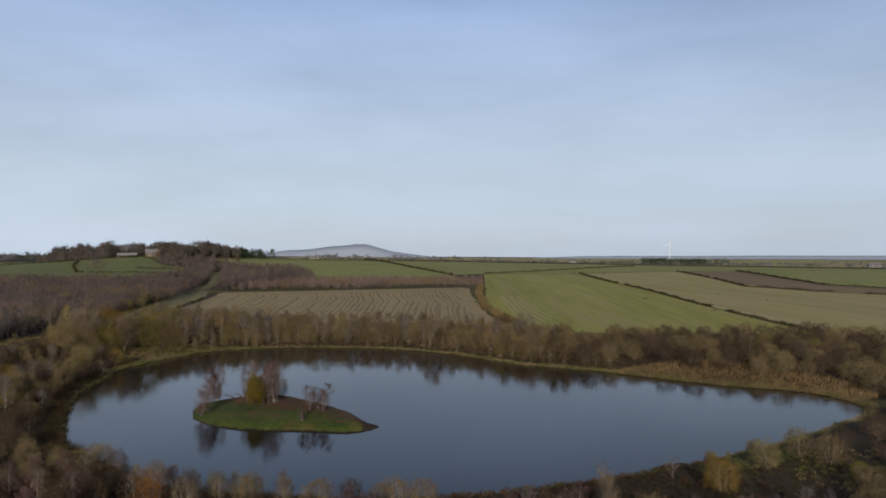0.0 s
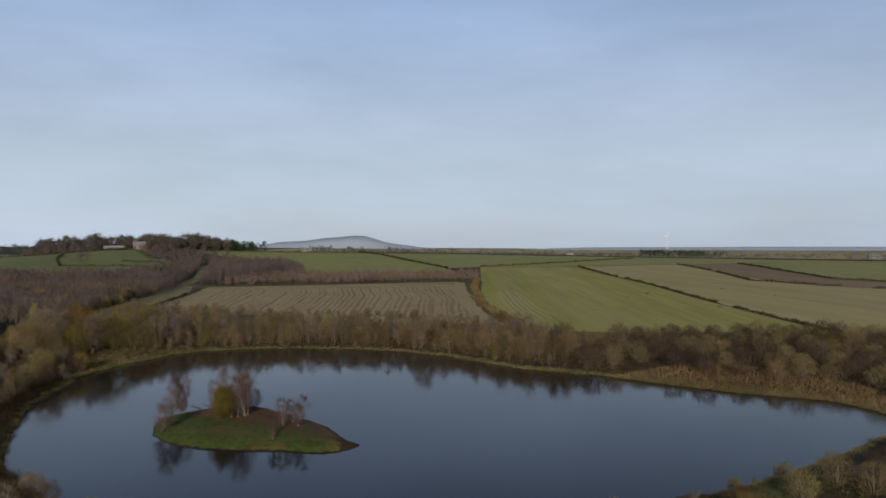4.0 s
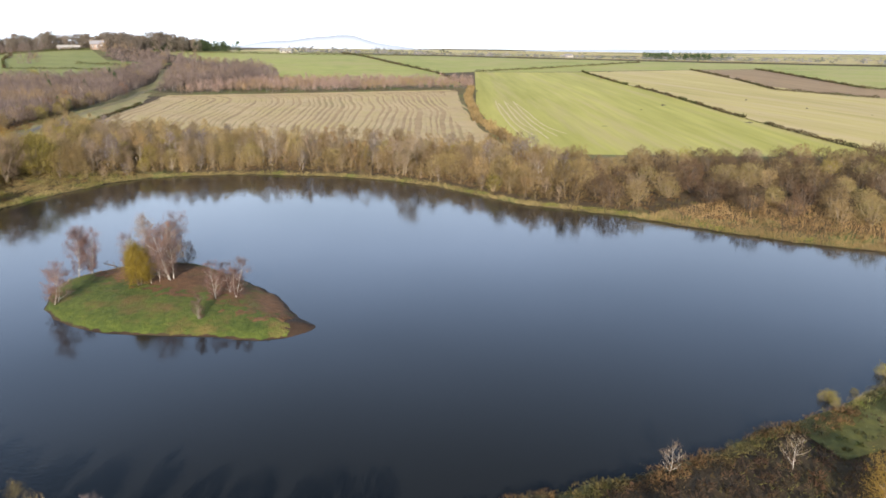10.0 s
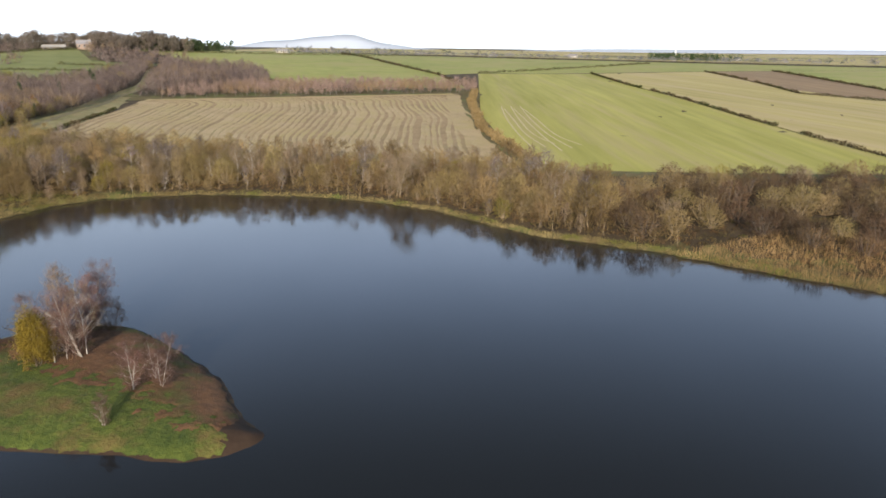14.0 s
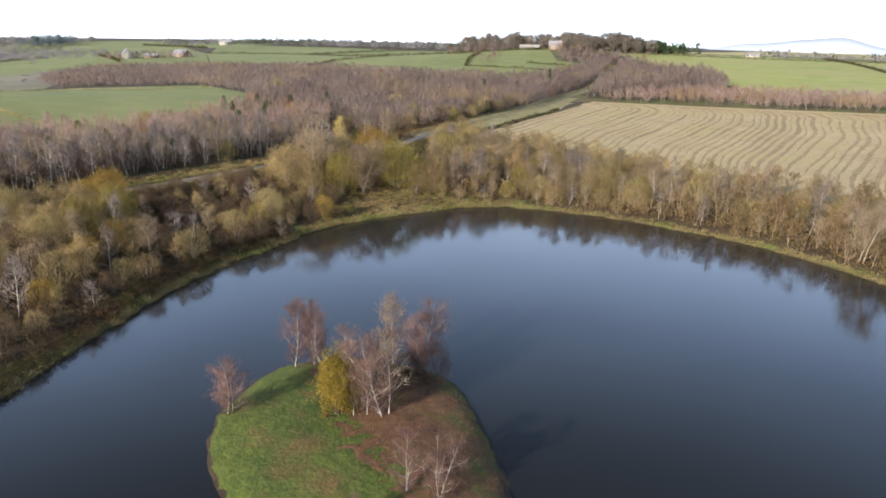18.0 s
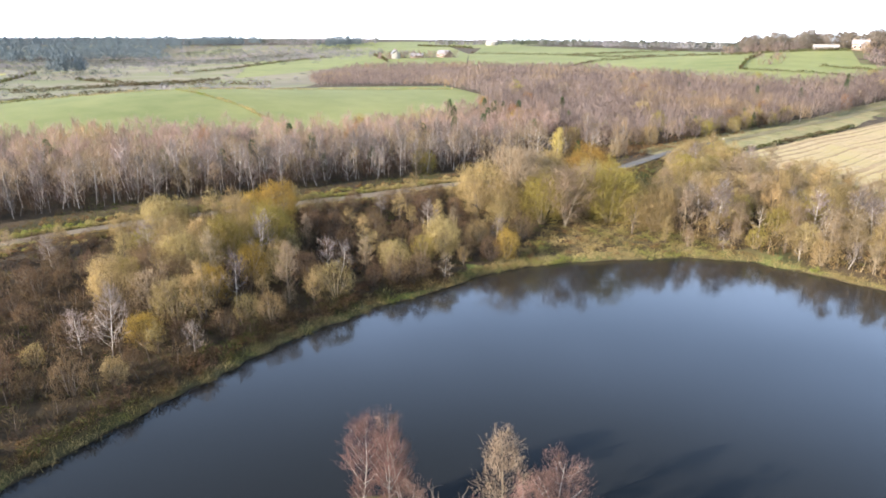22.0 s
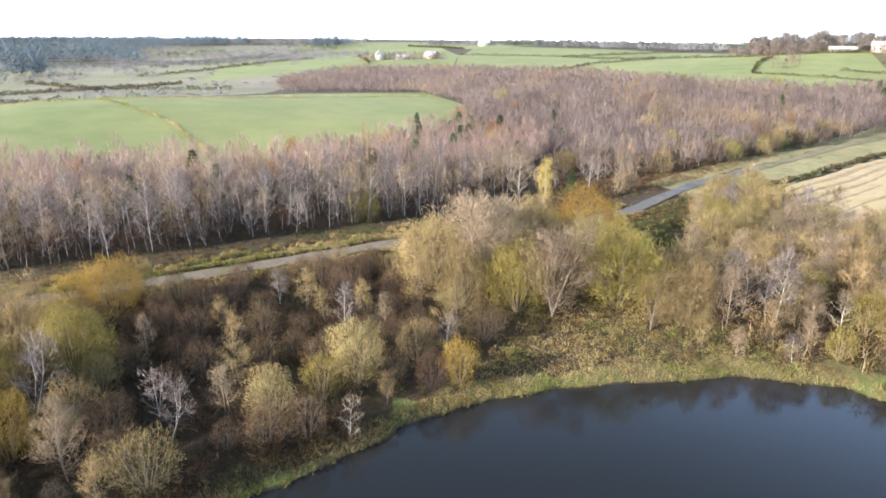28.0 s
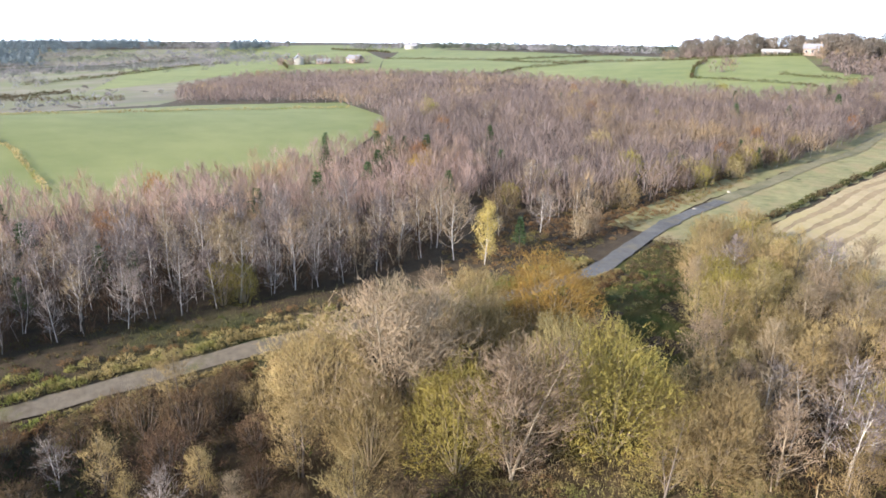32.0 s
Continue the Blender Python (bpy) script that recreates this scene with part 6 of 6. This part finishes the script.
scrub("thicket", scatter([(-14, 80), (6, 92), (20, 100), (34, 92), (46, 84), (30, 76), (0, 76)], 1.5, 192, lambda p: off_shore(p) > 0.8), 0.7, THICKET, "low dark heather and bramble behind the shore", 90, 193, 0.06)
for x, y, h in [(24.2, 110.8, 1.7), (24.9, 111.3, 1.4), (31.2, 117.2, 1.9), (32.3, 117.8, 1.8), (27.2, 112.6, 0.9)]:
    plant("olive_willow", x, y, h, "shrubs overhanging the eastern waterline", 1.0, "dense olive-tan shrub overhanging the lake's edge")
scrub("bracken", scatter([(-145, 180), (-149, 205), (-159, 232), (-167, 240), (-167, 205), (-157, 186)], 1.5, 165, lambda p: off_lanes(p, 2.4)), 0.6, BRACKEN, "tawny bracken and rough grass beside the lane", 60, 166, 0.07)
scrub("bracken", scatter([(-149, 188), (-153, 208), (-163, 236), (-170, 256), (-178, 256), (-172, 232), (-164, 206), (-156, 186)], 1.3, 207, lambda p: off_lanes(p, 1.9)), 0.55, BRACKEN, "brown bracken and tussocks between lane and wood", 60, 208, 0.06)
scrub("bramble", scatter([(-70, 84), (-106, 150), (-120, 186), (-134, 178), (-128, 120), (-110, 66), (-86, 46)], 1.9, 63, lambda p: (off_shore(p) > 2.2) & off_lanes(p, 3.2) & (inside_distance(p, np.array(CLEARING, float)) < 0)), 0.7, BRAMBLE, "brown bramble thicket under the west shore trees", 30, 64)
scrub("bramble", scatter([(-112, 182), (-128, 212), (-60, 224), (-14, 224), (2, 208), (40, 226), (140, 228), (140, 170), (66, 160), (0, 176), (-60, 194)], 2.2, 65, lambda p: off_shore(p) > 3.5), 0.7, BRAMBLE, "dull undergrowth behind the north shore", 26, 66)
tufts("rough_grass", scatter([(-66, 86), (-80, 99), (-94, 120), (-104, 140), (-110, 140), (-106, 118), (-100, 96), (-84, 80)], 0.7, 211, lambda p: off_shore(p) > 1.5), 0.4, DULL_GRASS, "rough green grass along the west bank", 6, 0.6, 0.05, 212)
tufts("rough_grass", scatter([(-131, 90), (-138, 150), (-143, 176), (-150, 176), (-150, 150), (-145, 100)], 0.7, 184, lambda p: off_lanes(p, 2.4)), 0.4, DULL_GRASS, "rough green grass between track and birch wood", 7, 0.6, 0.05, 185)
scrub("bracken", scatter([(-112, 184), (-128, 212), (-60, 222), (-14, 222), (2, 208), (0, 178), (-60, 196)], 2.3, 186, lambda p: off_shore(p) > 2.2), 1.2, BRACKEN, "tawny undergrowth beneath the north shore alders", 50, 187, 0.07)
scrub("bracken", scatter([(0, 178), (2, 208), (40, 228), (130, 228), (135, 180), (72, 154), (60, 158), (30, 168)], 2.2, 205, lambda p: off_shore(p) > 1.5), 0.9, BRACKEN, "tawny bracken between the north-east shore bushes", 50, 206, 0.07)
scrub("bramble", scatter([(-133, 90), (-140, 150), (-146, 160), (-150, 150), (-143, 100)], 1.5, 67, lambda p: off_lanes(p, 2.6)), 0.45, BRAMBLE, "low bramble edge between track and birch wood", 26, 68)
shore_pts = np.concatenate([offset(fine_lake, und_rng.uniform(0.15, 1.5, len(fine_lake))) + und_rng.normal(size=(len(fine_lake), 2)) * 0.3 for _ in range(7)])
shore_pts = shore_pts[(off_shore(shore_pts) > 0.1) & ((shore_pts[:, 1] > 108) | (shore_pts[:, 0] > 26) | (shore_pts[:, 0] < -64))]
tufts("shore_sedge", shore_pts, 0.65, SEDGE, "straw-coloured sedge fringe along the waterline", 12, 0.6, 0.035, 70, lean=0.6)
tufts("shore_grass_tuft", np.concatenate([offset(fine_lake, und_rng.uniform(0.2, 1.6, len(fine_lake))) + und_rng.normal(size=(len(fine_lake), 2)) * 0.4 for _ in range(8)])[:, :2], 0.3, SHORE_GRASS, "rough green grass on the lake's bank", 7, 0.5, 0.045, 86, lean=0.8)
lumps = offset(fine_lake, und_rng.uniform(-0.1, 0.5, len(fine_lake)))
scrub("shore_sedge", lumps[(np.array([noise.noise((x * 0.35, y * 0.35, 6.0)) for x, y in lumps]) > 0.0) & ((lumps[:, 1] > 108) | (lumps[:, 0] < -62))], 0.42, SEDGE, "pale sedge clumps hanging over the waterline", 60, 194, 0.045, "sedge")
meadow = scatter([(-100, 130), (-104, 146), (-109, 158), (-121, 172), (-114, 184), (-106, 190), (-98, 190), (-104, 176), (-107, 162), (-103, 146)], 0.42, 71, lambda p: off_shore(p) > 0.3)
tufts("tussock_grass", meadow, 0.5, SEDGE, "tussocky tan grass in the clearing by the lake", 9, 0.55, 0.035, 72, lean=0.7)
scrub("tussock_grass", meadow[::6], 0.55, SEDGE, "mounded tan tussocks in the clearing by the lake", 70, 174, 0.045, "grass")
scrub("bracken", meadow[3::13], 0.6, BRACKEN, "dead bracken and docks in the lakeside clearing", 60, 177, 0.05)
def beside(line, step, near, far, seed):
    """Points strewn beside a line, between two distances to one side of it."""
    rng, (q, w) = np.random.default_rng(seed), smooth_line(line, step)
    return q + rng.uniform(near, far, (len(q), 1)) * np.stack([-w[:, 1], w[:, 0]], 1)


scrub("tussock_grass", np.concatenate([beside(TRACK, 0.7, -2.4, -1.7, 73), beside(TRACK, 1.3, -5.0, -2.6, 74)]), 0.62, SEDGE, "pale mounded tussocks lining the track by the wood", 170, 75, 0.06, "grass")
scrub("tussock_grass", np.concatenate([beside(TRACK, 1.1, 1.6, 2.2, 76), beside(TRACK, 1.5, 2.2, 5.5, 77)]), 0.5, SEDGE, "tan tussocks along the lakeward side of the track", 130, 78, 0.055, "grass")
scrub("bracken", np.concatenate([beside(TRACK, 0.55, 2.2, 5.0, 79), beside(TRACK, 1.6, -6.5, -3.2, 80)]), 0.6, BRACKEN, "russet dead bracken beside the gravel track", 110, 81, 0.055)
tufts("rough_grass", np.concatenate([beside(TRACK, 0.12, -6, -1.3, 82), beside(TRACK, 0.12, 1.3, 5, 83)]), 0.35, DULL_GRASS, "green grass between the tussocks of the verge", 7, 0.6, 0.045, 84)
BANK_ALL = [(-126, 170), (-140, 190), (-149, 214), (-136, 219), (-122, 204), (-117, 186)]
scrub("tussock_grass", scatter(BANK_ALL, 1.3, 178, lambda p: off_lanes(p, 2.2)), 0.5, SEDGE, "tan and green tussocks on the bank below the lane", 60, 179, 0.045, "grass")
scrub("bramble", scatter(BANK_ALL, 1.5, 180, lambda p: off_lanes(p, 2.2)), 0.6, BRAMBLE, "brown brambles on the bank below the lane", 60, 181, 0.05)
tufts("bank_grass", scatter(BANK_ALL, 0.45, 74, lambda p: off_lanes(p, 1.7)), 0.4, SHORE_GRASS, "rough grass on the bank below the lane", 8, 0.6, 0.04, 75, lean=0.7)
scrub("thicket", scatter([(-141, 196), (-149, 214), (-143, 218), (-132, 210), (-134, 200)], 1.6, 175, lambda p: off_lanes(p, 2.6)), 0.9, THICKET, "brown thicket between the lane and the alders", 60, 176, 0.05)
tufts("reed_bed", scatter([(12, 175), (19, 171), (37, 164.3), (52, 160), (58, 152), (66, 158), (58, 172), (46, 182), (33, 190), (20, 181)], 0.5, 76, lambda p: off_shore(p) > 0.1), 0.95, REED, "tan reed bed along the north-east shore", 7, 0.5, 0.05, 77, "reeds", 0.14)
isle_p = scatter(ISLE, 0.33, 78)
isle_d = inside_distance(isle_p, ISLE_RING)
tufts("island_tussock", isle_p[(isle_d > 0.2) & (isle_d < 1.6) & (isle_p[:, 0] * 0.8 + isle_p[:, 1] * 0.6 < 43.5)], 0.32, ISLE_GRASS, "ragged green grass fringe round the island", 7, 0.4, 0.05, 79)
tufts("island_grass_tuft", isle_p[(isle_d > 0.5) & (isle_p[:, 0] * 0.8 + isle_p[:, 1] * 0.6 < 43.2) & (isle_p[:, 1] < 122 + 0.3 * np.abs(isle_p[:, 0] + 46))], 0.16, ISLE_GRASS, "short uneven grass over the island", 5, 0.35, 0.04, 81, lean=0.8)
tufts("island_bracken", isle_p[(isle_d > 0.8) & (isle_p[:, 0] < -32) & (isle_p[:, 1] > 120 + 0.35 * np.abs(isle_p[:, 0] + 46))], 0.35, LEAF_LITTER, "rust-brown bracken on the island's crown", 6, 0.4, 0.07, 80)


# ---- buildings and far landmarks ----
def slab(size, at):
    """A closed box as (verts, faces of four)."""
    sx, sy, sz = size
    v = np.array([(x, y, z) for x in (-0.5, 0.5) for y in (-0.5, 0.5) for z in (0, 1)], float) * size + at
    return v, np.array([(0, 1, 3, 2), (4, 6, 7, 5), (0, 4, 5, 1), (2, 3, 7, 6), (0, 2, 6, 4), (1, 5, 7, 3)])


def building(name, x, y, turn, length, depth, eaves, ridge, wall, roof, label, windows=3, chimneys=1):
    """A house or barn: gabled walls, an overhanging roof, windows, a door and chimneys."""
    top = new(name)
    top.matrix_basis = pose(x, y, ground(x, y) - 0.2, rz=turn)
    tagged(top, label, "house" if chimneys else "barn")
    L, D = length / 2, depth / 2
    v = [(-L, -D, 0), (L, -D, 0), (L, D, 0), (-L, D, 0), (-L, -D, eaves), (L, -D, eaves), (L, D, eaves), (-L, D, eaves), (-L, 0, ridge), (L, 0, ridge)]
    f = [(0, 1, 5), (0, 5, 4), (2, 3, 7), (2, 7, 6), (1, 2, 6), (1, 6, 5), (5, 6, 9), (3, 0, 4), (3, 4, 7), (7, 4, 8)]
    part("wall", mesh_of("wall", v, f, wall), top)
    o = 0.35
    slope = (ridge - eaves) / D
    r = [(sx * (L + o), sy * (D + o), eaves - slope * o + dz) for dz in (0.05, 0.25) for sy in (-1, 1) for sx in (-1, 1)] + [(sx * (L + o), 0, ridge + dz) for dz in (0.05, 0.25) for sx in (-1, 1)]
    rf = [(0, 1, 9, 8), (2, 3, 9, 8), (4, 5, 11, 10), (6, 7, 11, 10), (0, 1, 5, 4), (2, 3, 7, 6), (0, 4, 10, 8), (2, 6, 10, 8), (1, 5, 11, 9), (3, 7, 11, 9)]
    part("roof", mesh_of("roof", r, rf, roof), top)
    for side in (-1, 1):
        for k in range(windows):
            wx = -L + length * (k + 0.5) / windows
            window = part("window", mesh_of("window", *slab((1.2, 0.12, 1.4), (wx, side * (D + 0.02), eaves * 0.42)), STEEL), top)
            part("pane", mesh_of("pane", *slab((1.0, 0.06, 1.2), (wx, side * (D + 0.07), eaves * 0.42 + 0.1)), DARK_GLASS), window, "dark reflecting glass")
            part("sill", mesh_of("sill", *slab((1.4, 0.22, 0.1), (wx, side * (D + 0.1), eaves * 0.42 - 0.1)), STONE_WALL), window)
    part("door", mesh_of("door", *slab((1.0, 0.14, 2.0), (length * 0.17, -D - 0.02, 0.2)), DARK_BARK), top)
    for k in range(chimneys):
        part("chimney", mesh_of("chimney", *slab((0.8, 0.8, 1.7), ((L - 0.6) * (1 if k == 0 else -1), 0, ridge - 0.5)), STONE_WALL), top)
    return top


building("barn", -359, 495, 36, 14, 6.5, 2.0, 3.3, DARK_BARK, TIN, "long farm barn with a pale tin roof", 4, 0)
building("farmhouse", -346, 508, 36, 9, 6, 4.0, 6.2, STONE_WALL, SLATE, "sandstone farmhouse with a dark roof among trees", 3, 2)
building("farmhouse", -600, 291, -10, 11, 6.5, 4.4, 7.0, WHITE_WALL, SLATE, "white farmhouse standing above the valley", 3, 2)
building("barn", -594, 308, 62, 10, 6, 2.2, 3.8, STONE_WALL, SLATE, "low stone barn beside the white farmhouse", 3, 0)
building("barn", -588, 330, 40, 10, 8, 3.5, 6.0, STONE_WALL, SLATE, "dark stone barn near the white farmhouse", 3, 0)
building("cottage", -860, 498, 60, 14, 8, 4.5, 7.0, WHITE_WALL, SLATE, "white cottage on the far ridge", 3, 2)
building("barn", -262, 645, 5, 10, 6, 2.2, 3.4, WHITE_WALL, TIN, "white field barn on the brow of the hill", 3, 0)
for n, (x, y) in enumerate([(420, 1180), (620, 1120), (760, 1240), (930, 1060), (260, 1500), (-40, 1420)]):
    building("cottage", x, y, 30 * n, 16, 9, 4.5, 7.5, WHITE_WALL, SLATE, "small white house far out on the plain", 3, 1)


def turbine(x, y, tower, blade, turn, label):
    top = new("wind_turbine")
    top.matrix_basis = pose(x, y, ground(x, y) - 0.5, rz=turn)
    tagged(top, label, "wind turbine", "wind turbines")
    part("tower", mesh_of("tower", *tube([(0, 0, 0), (0, 0, tower)], [tower * 0.02, tower * 0.011], 10), STEEL, smooth=True), top)
    part("hub", mesh_of("hub", *tube([(0, -2.7, tower + 0.9), (0, -2.0, tower + 0.9)], [0.3, 0.8], 8), STEEL, smooth=True), top)
    part("nacelle", mesh_of("nacelle", *slab((1.6, 4.0, 1.8), (0, 0, tower)), STEEL), top)
    for k in range(3):
        a = radians(20 + 120 * k)
        d = np.array([math.sin(a), 0, math.cos(a)])
        part("blade", mesh_of("blade", *tube([np.array([0, -2.2, tower + 0.9]) + d * s * blade for s in (0, 0.2, 0.6, 1.0)], [0.5, 0.95, 0.6, 0.15], 6), STEEL, smooth=True), top)


turbine(222, 2200, 58, 21, 10, "tall white wind turbine on the horizon")
turbine(-1380, 398, 24, 11, 70, "small white wind turbine on the western ridge")

# ---- small things ----
def boulder(x, y, size, seed):
    bm = bmesh.new()
    bmesh.ops.create_icosphere(bm, subdivisions=2, radius=size)
    for v in bm.verts:
        v.co *= 1 + 0.25 * noise.noise(v.co * 1.7 + Vector((seed, 0, 0)))
        v.co.z *= 0.65
    me = bpy.data.meshes.new("boulder")
    bm.to_mesh(me)
    bm.free()
    me.materials.append(STONE)
    ob = new("boulder", me)
    ob.matrix_basis = pose(x, y, ground(x, y) + size * 0.3, rz=seed * 40)
    return tagged(ob, "pale weathered boulder beside the lane", "boulder", "boulders by the lane")


for n, (x, y, s) in enumerate([(-158.6, 230, 0.4), (-164.5, 244, 0.35)]):
    boulder(x, y, s, n + 1)


def fallen_branch(x, y, turn, length, seed):
    rng = np.random.default_rng(seed)
    line = bezier_line(np.array([0, 0, 0.1]), np.array([length, 0.3, 0.5]), np.array([0, 0.2, 0.3]), 6)
    ob = new("fallen_branch", mesh_of("fallen_branch", *tube(line, np.linspace(0.11, 0.03, 6), 6), DARK_BARK, smooth=True))
    ob.matrix_basis = pose(x, y, ground(x, y), rz=turn)
    for k in range(7):
        a = line[1 + k % 5]
        b = a + unit(rng.normal(size=3) + np.array([0.6, 0, 0.4])) * rng.uniform(0.5, 1.1)
        part("twig", mesh_of("twig", *tube([a, (a + b) / 2 + rng.normal(size=3) * 0.05, b], [0.035, 0.025, 0.01], 4), DARK_BARK, smooth=True), ob)
    return tagged(ob, "dark fallen branch at the island's edge", "branch", "fallen branches")


for n, (x, y, a) in enumerate([(-59.4, 129.6, 150), (-58.0, 129.8, 120), (-60.4, 128.4, 170)]):
    fallen_branch(x, y, a, 2.4, n)
